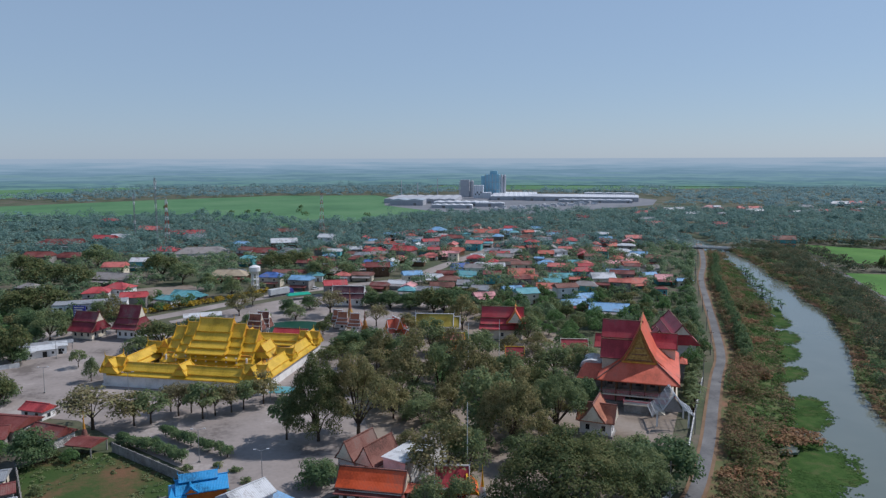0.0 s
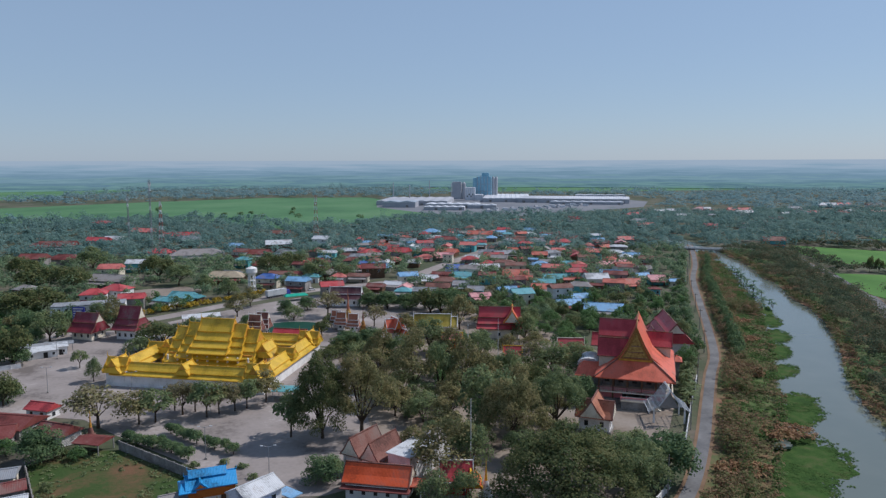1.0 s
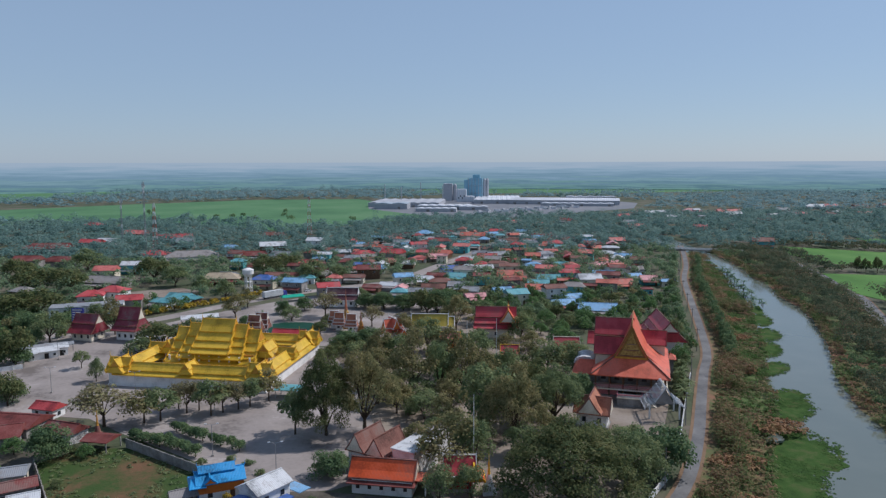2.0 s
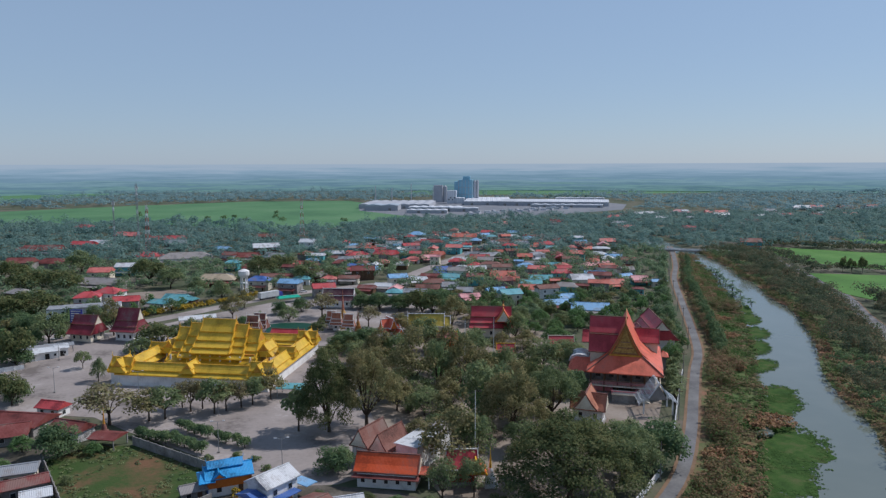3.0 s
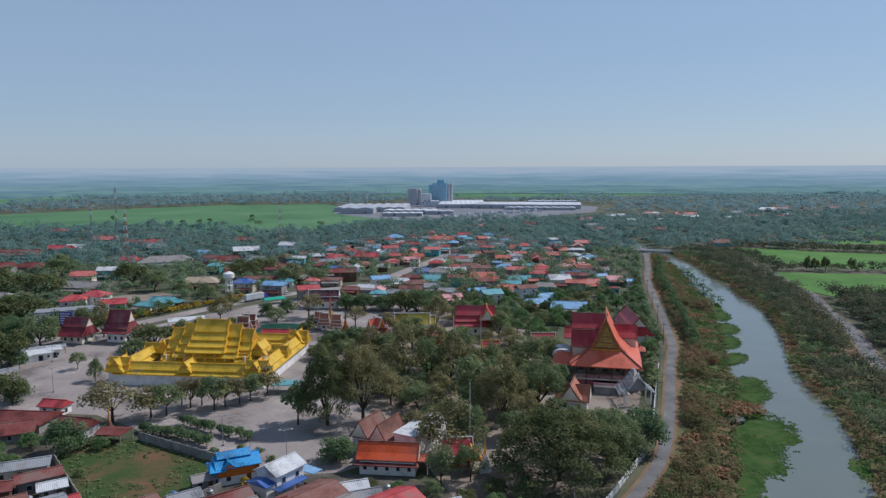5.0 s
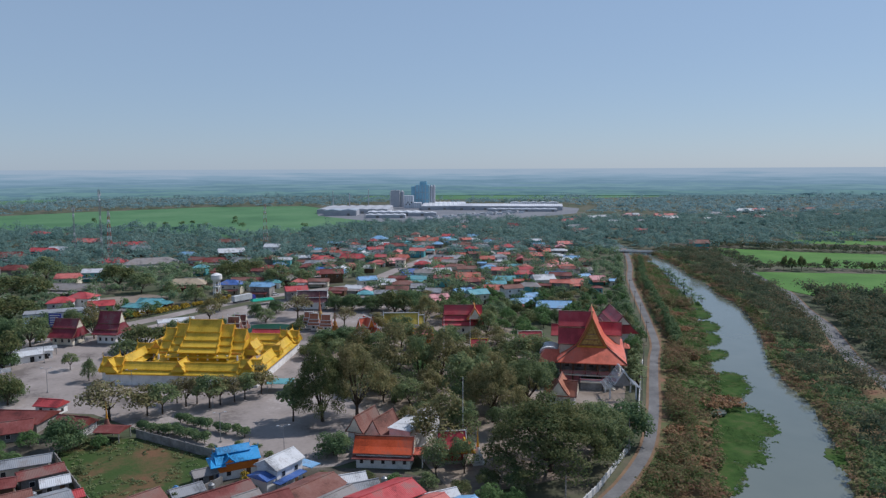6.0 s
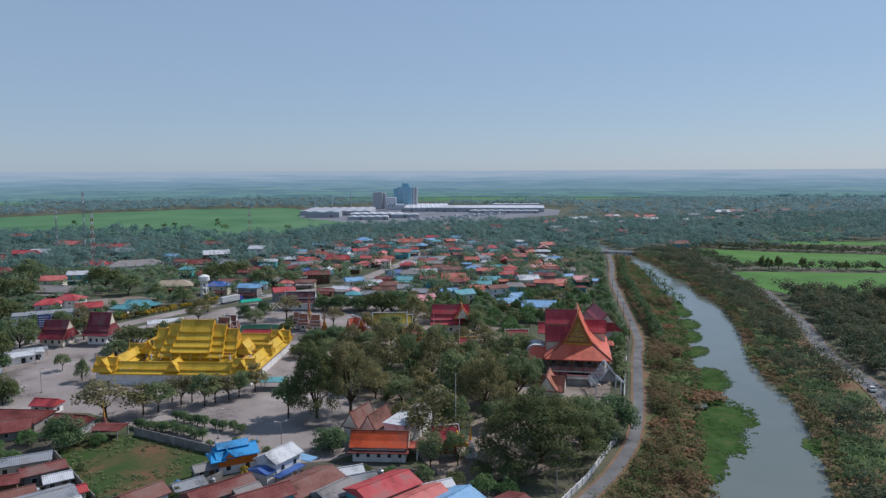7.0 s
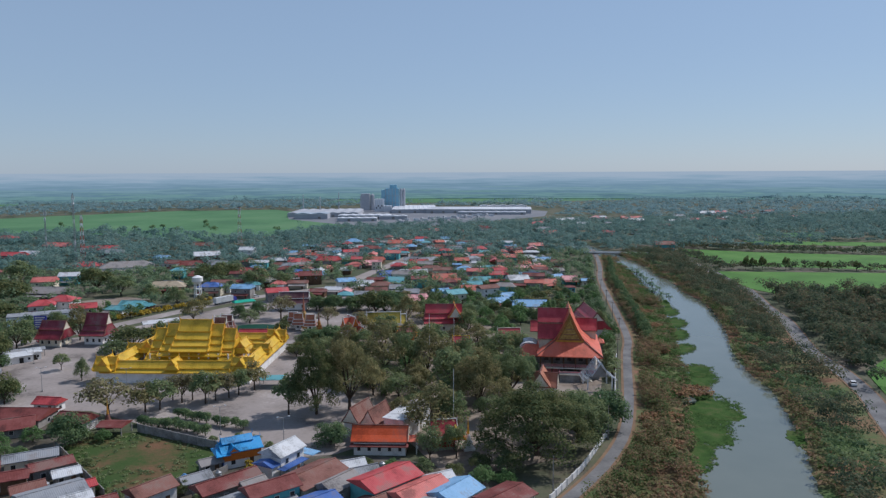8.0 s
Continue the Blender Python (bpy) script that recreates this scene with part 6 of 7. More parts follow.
def grow(name, label, category, height, spread, crown_low, blobs, blob, n, size, leaf, flat=0.6, limbs=True, bare=0.0, seed=1, trunk=0.3, lean=0.0, dome=0.6, layer=0.6):
    """A tree: tapered trunk, limbs to the leaf masses, and a crown of many sprays."""
    rng = np.random.RandomState(seed)
    t = thing(name, Matrix.Identity(4), label, category)
    a = rng.uniform(0, 2 * np.pi, blobs)
    rr = np.sqrt(rng.uniform(0.02, 1, blobs))
    r = spread * rr * 0.86
    z = crown_low + (height - crown_low) * (1 - dome * rr ** 2) * rng.uniform(layer, 1.0, blobs) - blob * flat * 0.4
    C = np.stack([r * np.cos(a) + lean * z * 0.5, r * np.sin(a), z], 1)
    R = np.stack([blob * rng.uniform(0.7, 1.25, blobs)] * 2 + [blob * flat * rng.uniform(0.7, 1.2, blobs)], 1)
    s = Shape()
    fork = Vector((lean * height * 0.25, 0, crown_low * 0.75 + 0.3))
    s.tube((0, 0, -0.1), fork, trunk, trunk * 0.7, 8)
    if limbs:
        for i in range(min(blobs, 10)):
            p = Vector(C[i])
            mid = fork.lerp(p, 0.5) + Vector((0, 0, 0.12 * height * 0.5))
            s.tube(fork, mid, trunk * 0.42, trunk * 0.26, 5)
            s.tube(mid, p, trunk * 0.26, trunk * 0.08, 5)
    else:
        s.tube(fork, (lean * height * 0.5, 0, height * 0.9), trunk * 0.7, trunk * 0.1, 6)
    part("trunk", s, BARK, t)
    ob = new("crown", cloud_mesh("crown", leaf_cards(C, R, n, size, rng), leaf))
    ob.parent = t
    return t


KINDS = {
    "rain": [grow("rain_tree", "broad spreading rain tree with a dark green domed crown", "tree", 14, 10, 1.2, 120, 2.05, 250, 0.17, LEAF_RAIN, 0.6, seed=2, trunk=0.55, dome=0.78, layer=0.74),
             grow("rain_tree", "broad spreading rain tree with an olive green crown", "tree", 14, 10, 2.4, 78, 2.3, 165, 0.23, LEAF_OLIVE, 0.65, seed=3, trunk=0.6, dome=0.6, layer=0.65),
             grow("rain_tree", "large tree with a layered mid green crown", "tree", 14, 10, 2.4, 78, 2.3, 165, 0.23, LEAF_MID, 0.65, seed=4, trunk=0.6, dome=0.6, layer=0.62)],
    "olive": [grow("shade_tree", "tall shade tree with thin olive brown foliage", "tree", 15, 5.5, 2.5, 34, 2.1, 78, 0.30, LEAF_OLIVE, 0.9, seed=5, trunk=0.35),
              grow("shade_tree", "tall shade tree with loose dull green foliage", "tree", 15, 5.5, 2.5, 34, 2.1, 78, 0.30, LEAF_MID, 0.9, seed=6, trunk=0.35)],
    "dense": [grow("mango_tree", "dense round dark green tree", "tree", 9, 4.6, 1.1, 26, 1.9, 80, 0.29, LEAF_RAIN, 0.9, seed=7, trunk=0.3),
              grow("mango_tree", "dense round mid green tree", "tree", 9, 4.6, 1.1, 26, 1.9, 80, 0.29, LEAF_MID, 0.9, seed=8, trunk=0.3),
              grow("mango_tree", "dense round fresh green tree", "tree", 9, 4.6, 1.1, 26, 1.9, 80, 0.29, LEAF_LIGHT, 0.9, seed=9, trunk=0.3)],
    "bush": [grow("round_tree", "compact round dark green tree with leaves to the ground", "tree", 8.5, 4.2, 0.5, 44, 1.75, 120, 0.23, LEAF_DARK, 0.9, seed=27, trunk=0.3, dome=0.55, layer=0.35)],
    "town": [grow("garden_tree", "leafy mid green garden tree", "tree", 9, 4.6, 1.6, 11, 2.4, 42, 0.52, LEAF_TOWN, 0.9, seed=17, trunk=0.25),
             grow("garden_tree", "leafy dark green garden tree", "tree", 9, 4.6, 1.6, 11, 2.4, 42, 0.52, LEAF_DARK, 0.9, seed=18, trunk=0.25),
             grow("garden_tree", "loose olive green garden tree", "tree", 9, 4.6, 2.2, 10, 2.2, 40, 0.52, LEAF_OLIVE, 0.9, seed=19, trunk=0.25),
             grow("garden_tree", "bright green garden tree", "tree", 9, 4.6, 1.6, 11, 2.3, 42, 0.50, LEAF_LIGHT, 0.9, seed=20, trunk=0.25)],
    "small": [grow("young_tree", "small shade tree with a flat green crown", "tree", 6, 3.2, 1.9, 20, 1.35, 80, 0.22, LEAF_MID, 0.6, seed=10, trunk=0.18, lean=0.05),
              grow("young_tree", "small shade tree with an olive crown", "tree", 6, 3.2, 1.9, 20, 1.35, 80, 0.22, LEAF_OLIVE, 0.6, seed=12, trunk=0.18, lean=-0.05)],
    "bare": [grow("dry_tree", "half-bare tree with sparse brown leaves", "tree", 6.5, 3.4, 1.8, 30, 1.2, 48, 0.20, LEAF_PALE, 0.8, seed=13, trunk=0.2)],
    "topiary": [grow("clipped_tree", "small clipped round tree in a row", "tree", 2.6, 0.55, 1.0, 9, 0.9, 110, 0.15, LEAF_DARK, 0.95, seed=14, trunk=0.1)],
    "shrub": [grow("shrub", "low leafy green shrub", "shrub", 1.8, 1.5, 0.2, 8, 0.9, 45, 0.24, LEAF_MID, 0.8, limbs=False, seed=15, trunk=0.08)],
    "yellow": [grow("flowering_shrub", "shrub covered in yellow blossom", "shrub", 2.6, 1.6, 0.3, 8, 1.0, 55, 0.22, LEAF_YELLOW, 0.9, limbs=False, seed=16, trunk=0.1)],
}
SIZES = {"rain": (21.0, 14.6), "olive": (12.5, 15.5), "dense": (11.2, 9.6), "bush": (10.6, 9.0), "town": (12.5, 9.6), "small": (6.2, 5.8), "bare": (6.4, 6.0), "topiary": (3.0, 2.9), "shrub": (4.2, 2.1), "yellow": (4.6, 2.9)}
tree_rng = random.Random(8)
used = set()
TREES = []


def plant(kind, x, y, width, height, which=None):
    """A tree of that kind with its crown's width and its height in metres."""
    src = KINDS[kind][tree_rng.randrange(len(KINDS[kind])) if which is None else which % len(KINDS[kind])]
    sx, sz = width / SIZES[kind][0], height / SIZES[kind][1]
    m = pose(x, y, -0.05, 0, 0, tree_rng.uniform(0, 360)) @ Matrix.Diagonal((sx, sx, sz, 1))
    TREES.append((x, y, width * 0.5))
    if src not in used:
        used.add(src)
        src.matrix_basis = m
        return src
    ob = copy_thing(src, m)
    ob.matrix_basis = m
    return ob


def frond_plant(name, x, y, h, n, length, width, mat, label, category, trunk=0.16, seed=1):
    """A palm or banana: a stem and arching leaves."""
    r = random.Random(seed)
    t = thing(name, pose(x, y, -0.1), label, category)
    part("trunk", Shape().tube((0, 0, 0), (0.1, 0, h), trunk * 1.3, trunk, 7), BARK, t)
    for i in range(n):
        a, up = i * 2.4 + r.uniform(-0.2, 0.2), r.uniform(0.1, 1.1)
        vs, fs = [], []
        for k in range(6):
            u = k / 5
            rad = length * u * math.cos(up * (1 - u * 0.6))
            z = h + length * (math.sin(up) * u - 0.55 * u * u)
            w = width * (0.25 + 1.2 * u * (1.02 - u) * 2)
            cx, cy = 0.1 + rad * math.cos(a), rad * math.sin(a)
            px, py = -math.sin(a) * w, math.cos(a) * w
            vs += [(cx - px, cy - py, z - w * 0.35), (cx, cy, z), (cx + px, cy + py, z - w * 0.35)]
        for k in range(5):
            b = 3 * k
            fs += [(b, b + 1, b + 4, b + 3), (b + 1, b + 2, b + 5, b + 4)]
        part("frond", Shape().add(vs, fs), mat, t)
    return t


for spot in [
    ("rain", -9, 173, 18.9, 23.3, 0), ("rain", 1, 174, 20.7, 23.5, 1), ("rain", 41, 126, 35.0, 19.0, 0), ("rain", 55, 131, 19.0, 14.5, 2),
    ("bush", 66, 138, 17.0, 13.5, 0), ("olive", 19, 144, 17.0, 16.5, 0), ("olive", 24, 144, 10.7, 15.6, 1), ("rain", 38, 161, 19.6, 19.6, 1),
    ("olive", 34, 172, 18.1, 21.4, 1), ("rain", 52, 171, 17.6, 17.4, 2), ("olive", 17, 202, 16.5, 22.0, 0), ("olive", 25, 200, 10.1, 20.6, 1),
    ("olive", 32, 199, 12.8, 20.0, 0), ("dense", 46, 202, 14.1, 14.7, 1), ("olive", 65, 219, 15.4, 12.8, 1), ("dense", 79, 248, 11.9, 10.0, 2),
    ("bush", 65, 190, 11.3, 10.0, 0), ("bush", -2, 258, 14.0, 9.4, 0), ("bush", 7, 259, 14.0, 9.9, 0), ("olive", 15, 236, 12.6, 13.1, 1)]:
    plant(*spot)
for spot in [
    ("dense", 37, 317, 21.4, 14.8, 0), ("olive", 45, 284, 15.5, 16.1, 0), ("olive", 58, 296, 13.0, 12.2, 1), ("bush", -8, 148, 11.0, 7.5, 0),
    ("small", -17, 175, 10.7, 12.1, 0), ("bush", -74, 168, 11.8, 10.5, 0), ("dense", -101, 211, 12.5, 12.1, 0), ("dense", -116, 254, 15.6, 17.7, 0),
    ("olive", -118, 290, 16.3, 15.1, 1), ("shrub", -117, 298, 7.0, 5.0, 0), ("dense", -71, 271, 22.1, 13.0, 0), ("dense", -62, 282, 13.6, 10.8, 1),
    ("dense", -77, 262, 14.5, 7.8, 1), ("dense", -56, 291, 11.4, 9.5, 1), ("dense", -25, 314, 11.9, 7.3, 1), ("dense", -8, 296, 9.5, 7.4, 0),
    ("bare", 10, 296, 10.2, 9.2, 0), ("dense", -38, 312, 6.5, 6.2, 2), ("olive", -51, 325, 12.3, 12.2, 0), ("olive", -96, 299, 12.7, 17.1, 0)]:
    plant(*spot)
for spot in [
    ("olive", -109, 320, 9.9, 11.8, 1), ("small", -58, 190, 10.1, 8.8, 1), ("small", -54, 191, 10.1, 9.2, 0), ("bare", -48, 196, 8.5, 9.0, 0),
    ("bare", -45, 198, 7.9, 8.3, 0), ("small", -41, 193, 9.6, 10.1, 0), ("small", -38, 195, 7.9, 8.9, 1), ("bare", -34, 197, 7.9, 8.2, 0),
    ("small", -31, 199, 8.5, 8.2, 0), ("small", -26, 203, 9.5, 9.1, 1), ("bare", -68, 189, 15.7, 11.4, 0), ("small", -93, 249, 5.9, 6.1, 0),
    ("dense", -83, 232, 6.4, 8.8, 1), ("bare", -51, 200, 7.2, 7.6, 0), ("dense", 64, 189, 8.6, 8.6, 1), ("dense", 112, 218, 8.8, 9.1, 2),
    ("dense", 127, 250, 8.4, 10.2, 1), ("dense", 126, 236, 6.1, 7.4, 2), ("dense", 89, 303, 10.9, 9.6, 1), ("dense", 67, 261, 11.8, 12.3, 1)]:
    plant(*spot)
for spot in [
    ("dense", 102, 282, 11.5, 9.2, 2), ("dense", 107, 275, 7.7, 6.7, 1), ("olive", 74, 281, 11.6, 11.8, 1), ("dense", 83, 247, 10.6, 7.2, 2),
    ("olive", 21, 269, 14.1, 12.2, 0), ("olive", 28, 250, 13.3, 16.1, 1), ("olive", 9, 233, 12.4, 15.0, 0), ("olive", 43, 230, 12.5, 15.2, 1),
    ("olive", 46, 190, 12.6, 13.1, 0), ("dense", 53, 195, 12.9, 13.5, 0), ("olive", 39, 198, 12.9, 15.3, 0), ("olive", 33, 232, 12.5, 15.2, 0),
    ("dense", 72, 211, 10.0, 10.5, 1), ("shrub", 12, 197, 9.0, 3.7, 0), ("shrub", 14, 186, 6.9, 3.9, 0), ("olive", 20, 166, 9.5, 8.2, 1),
    ("olive", 12, 156, 8.9, 9.3, 0), ("dense", 63, 146, 10.7, 9.6, 1), ("dense", 53, 144, 13.4, 12.4, 0), ("dense", -142, 344, 27.8, 14.5, 0)]:
    plant(*spot)
for spot in [
    ("dense", -150, 339, 21.5, 16.0, 0), ("dense", -150, 407, 25.1, 16.8, 0), ("dense", -169, 410, 29.2, 17.1, 0), ("dense", -194, 454, 24.3, 16.8, 0),
    ("dense", -169, 498, 25.9, 15.7, 1), ("olive", -96, 416, 17.7, 14.8, 1), ("dense", -113, 440, 26.3, 17.6, 0), ("dense", -62, 374, 12.7, 11.6, 1),
    ("olive", -48, 348, 10.7, 10.5, 0), ("dense", -77, 394, 13.4, 10.4, 1), ("dense", -37, 475, 27.7, 12.3, 0), ("dense", -47, 451, 22.6, 15.7, 0),
    ("dense", -18, 423, 21.3, 14.7, 1), ("dense", -3, 421, 14.1, 11.0, 1), ("dense", 18, 336, 14.4, 9.0, 0), ("dense", 29, 334, 14.3, 8.9, 0),
    ("dense", 11, 337, 11.5, 8.4, 1), ("dense", 8, 361, 9.2, 6.4, 1), ("bare", -10, 320, 13.7, 11.4, 0)]:
    plant(*spot)
for x, y in [(-58, 179), (-57, 178), (-55, 176), (-53, 175), (-51, 174), (-50, 172), (-48, 173), (-47, 171), (-45, 169), (-43, 168), (-42, 166), (-40, 164), (-48, 182), (-46, 180), (-44, 178), (-42, 176), (-40, 174), (-37, 172), (-35, 170), (-32, 168), (-30, 166)]:
    plant("topiary", x, y, tree_rng.uniform(3.6, 5.0), tree_rng.uniform(3.0, 3.8))
for x, y in ((-31, 161), (-27, 158), (-38, 160), (-24, 152)):
    plant("shrub", x, y, 3.5, 1.6)
for x, y in ((-46, 131), (-25.5, 137), (-29, 138.5)):
    plant("yellow", x, y, 3.2, 2.6)
for i in range(34):
    u = i / 33
    plant("yellow", -96 + 52 * u + tree_rng.uniform(-1, 1), 334.5 + 47 * u - 6 * u * (1 - u) + tree_rng.uniform(-1, 1), 4.5, 3.0)
for i, (x, y) in enumerate(((96, 185), (98, 188), (101, 196), (104, 202), (107, 208), (94, 180), (-60, 300), (70, 300), (55, 355))):
    frond_plant("palm", x, y, 3.6 + 0.5 * (i % 3), 13, 2.8, 0.32, LEAF_MID, "young palm with arching green fronds", "palm", 0.2, i)


def scatter(n, x0, x1, y0, y1, ok, seed):
    r = np.random.RandomState(seed)
    X, Y = r.uniform(x0, x1, n), r.uniform(y0, y1, n)
    k = ok(X, Y)
    return X[k], Y[k]


def clear_of_built(X, Y, road=7.0):
    k = (away(RIVER_ROAD, X, Y) > road) & (away(FAR_ROAD, X, Y) > road) & (away(MAIN_ROAD, X, Y) > road + 2) & ~inside(RIVER, X, Y)
    for poly in FIELDS + [PLAZA, GROVE, COURT, YARD]:
        k &= ~inside(poly, X, Y)
    for bx, by, br in BLOCKED:
        k &= np.hypot(X - bx, Y - by) > br * 0.85
        k &= ~((np.abs(X - bx - (by - Y) * bx / by * 0.0) < br * 0.6) & (Y < by) & (by - Y < br + 3))
    return k


def before_road(X, Y):
    """Just in front of the main road, as seen from the temple."""
    return (away(MAIN_ROAD, X + 2.0, Y + 13.0) < 11.0) & (Y > 395)


def thin_out(X, Y, gap):
    keep = []
    for x, y in zip(X, Y):
        if all((x - a) ** 2 + (y - b) ** 2 > gap * gap for a, b in keep[-400:]):
            keep.append((x, y))
    return keep


# the grove between the temple and the hall
KEEP = [(-4, 132, 14), (22, 136, 8), (64, 169, 9), (59, 270, 12), (16, 268, 6), (32, 275, 10), (78, 238, 6), (55, 232, 5), (36, 246, 5), (80, 195, 22), (12, 150, 12)]
QX, QY = scatter(900, -6, 90, 150, 262, lambda X, Y: inside([(14, 172), (2, 205), (0, 240), (20, 258), (60, 255), (84, 228), (68, 215), (58, 185), (48, 160), (36, 140), (30, 150)], X, Y), 19)
QK = np.ones(len(QX), bool)
for a, b, c in KEEP:
    QK &= np.hypot(QX - a, QY - b) > c
for x, y in thin_out(QX[QK], QY[QK], 8.6)[:38]:
    plant(tree_rng.choice(("olive", "olive", "dense")), x, y, tree_rng.uniform(9, 14), tree_rng.uniform(7, 12))

EX, EY = scatter(700, 40, 160, 232, 345, lambda X, Y: inside([(52, 290), (55, 338), (130, 335), (152, 292), (120, 236), (108, 236), (100, 262), (72, 268)], X, Y) & (away(RIVER_ROAD, X, Y) > 6), 18)
EK = np.ones(len(EX), bool)
for a, b, c in BLOCKED + [(59, 270, 12), (100, 214, 17)]:
    EK &= np.hypot(EX - a, EY - b) > c + 1
for x, y in thin_out(EX[EK], EY[EK], 6.2)[:50]:
    plant(tree_rng.choice(("town", "town", "dense")), x, y, tree_rng.uniform(7, 11), tree_rng.uniform(5, 8.5))
for x, y in ((-6, 250), (-2, 258), (4, 262), (-9, 243), (2, 252), (8, 256), (-44, 287), (-52, 292), (-12, 285)):
    plant("dense", x, y, tree_rng.uniform(8, 11), tree_rng.uniform(5.5, 7.5), 0)

for x, y, w, h in ((18, 332, 14, 11), (27, 328, 12, 10), (9, 336, 11, 9), (42, 318, 17, 15), (50, 324, 13, 12), (36, 330, 12, 11), (-30, 330, 9, 8), (-20, 336, 10, 8), (-44, 306, 8, 6)):
    plant("bush", x, y, w, h, 0)

for x, y, w, h in ((-117, 256, 13, 11), (-124, 262, 12, 12), (-122, 285, 9, 8), (-130, 300, 13, 12), (-137, 312, 12, 11), (-101, 214, 9, 8), (-108, 219, 9, 9)):
    plant("bush", x, y, w, h, 0)

# trees among the houses, the nearest ones singly
TX, TY = scatter(5200, -330, 300, 225, 520, lambda X, Y: clear_of_built(X, Y) & ~before_road(X, Y) & ~inside(SCHOOL_YARD, X, Y) & ~inside(SCHOOL_YARD, X, Y + 14) & (np.hypot(X + 51, Y - 376) > 13) & (X < 0.42 * Y + 60) & (X > -0.62 * Y) & ((Y > 300) | (X > 108) | (X < -120)) & (X < np.interp(Y, BANK_LEFT[:, 1], BANK_LEFT[:, 0]) - 22) & ~((X > -135) & (X < 30) & (away(MAIN_ROAD, X, Y) < 40) & (Y < np.interp(X, MAIN_ROAD[:, 0], MAIN_ROAD[:, 1]))), 21)
town = thin_out(TX, TY, 6.6)
town.sort(key=lambda p: p[1])
for x, y in town[:200]:
    plant("town", x, y, tree_rng.uniform(6, 11), tree_rng.uniform(4.5, 8.5), tree_rng.choice((0, 1, 1, 2, 3)))


def woods(name, spots, leaf, label, quads=70, size=0.75, wide=(3.0, 5.5), tall=(5, 10), seed=3, category="trees", up=0.5, clump=0.0):
    """Many trees as one body of leaf sprays, with stems below."""
    r = np.random.RandomState(seed)
    P = np.array(spots, float)
    n = len(P)
    h, w = r.uniform(*tall, n), r.uniform(*wide, n)
    if clump:
        lump = np.sin(P[:, 0] * clump + 1.7 * np.sin(P[:, 1] * clump * 0.6)) * np.sin(P[:, 1] * clump * 0.8 + 1.3 * np.sin(P[:, 0] * clump * 0.7))
        h, w = h * (1 + 0.45 * lump), w * (1 + 0.3 * lump)
    C, R = [], []
    for k in range(3):
        a = r.uniform(0, 6.28, n)
        C.append(np.stack([P[:, 0] + np.cos(a) * w * 0.45, P[:, 1] + np.sin(a) * w * 0.45, h * r.uniform(0.45, 0.8, n)], 1))
        R.append(np.stack([w * 0.68, w * 0.68, h * 0.34], 1))
    ob = new(name, cloud_mesh(name, leaf_cards(np.concatenate(C), np.concatenate(R), quads // 3, size, r, up=up), leaf))
    return tagged(ob, label, category, kind="stuff")


woods("town_trees", town[200:], LEAF_TOWN, "dense green trees between the houses of the town", 105, 0.58, (2.9, 4.9), (4.5, 8.5), 31, up=0.7, clump=0.16)
MX, MY = scatter(12500, -600, 1060, 520, 900, lambda X, Y: clear_of_built(X, Y) & (X - 0.22 * Y > -0.75 * Y) & (X < 1.2 * Y), 22)
mid = thin_out(MX, MY, 9.0)
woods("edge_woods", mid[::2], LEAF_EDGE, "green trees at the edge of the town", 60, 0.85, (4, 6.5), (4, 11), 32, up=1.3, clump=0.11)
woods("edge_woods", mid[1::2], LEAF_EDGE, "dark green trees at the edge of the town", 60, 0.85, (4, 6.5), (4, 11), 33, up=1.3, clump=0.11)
YARD_F = [(40, 1150), (100, 985), (172, 885), (250, 890), (480, 1050), (580, 1190), (560, 1360), (400, 1420), (330, 1520), (140, 1430)]


def far_ok(X, Y):
    k = np.ones(len(X), bool)
    for poly in FIELDS + [YARD_F]:
        k &= ~inside(poly, X, Y)
    bands = np.sin(Y * 0.0105 + 1.3 * np.sin(X * 0.0031) + 0.6 * np.sin(X * 0.011)) + 0.7 * np.sin(Y * 0.0043 + X * 0.0022 + 1.0) + 0.35 * (X > 600) * (Y < 1700)
    return k & (bands > -0.35) & (np.abs(X - 0.25 * Y) < 0.9 * Y)


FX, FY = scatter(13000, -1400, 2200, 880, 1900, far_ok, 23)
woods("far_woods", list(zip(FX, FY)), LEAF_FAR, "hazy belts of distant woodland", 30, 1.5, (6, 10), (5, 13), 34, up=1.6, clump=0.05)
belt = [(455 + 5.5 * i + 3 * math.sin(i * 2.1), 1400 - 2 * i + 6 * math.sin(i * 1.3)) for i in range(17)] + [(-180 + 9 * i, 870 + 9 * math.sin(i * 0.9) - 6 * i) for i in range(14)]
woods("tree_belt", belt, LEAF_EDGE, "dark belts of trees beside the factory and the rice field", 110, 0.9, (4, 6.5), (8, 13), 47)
lone = [(-62, 905), (-55, 880), (-95, 860), (-150, 930), (-130, 925), (-120, 950), (-190, 945), (-70, 1010), (-250, 1010), (20, 870)]
woods("field_trees", lone, LEAF_DARK, "scattered trees standing in the rice field", 90, 0.9, (4, 6), (7, 11), 36)

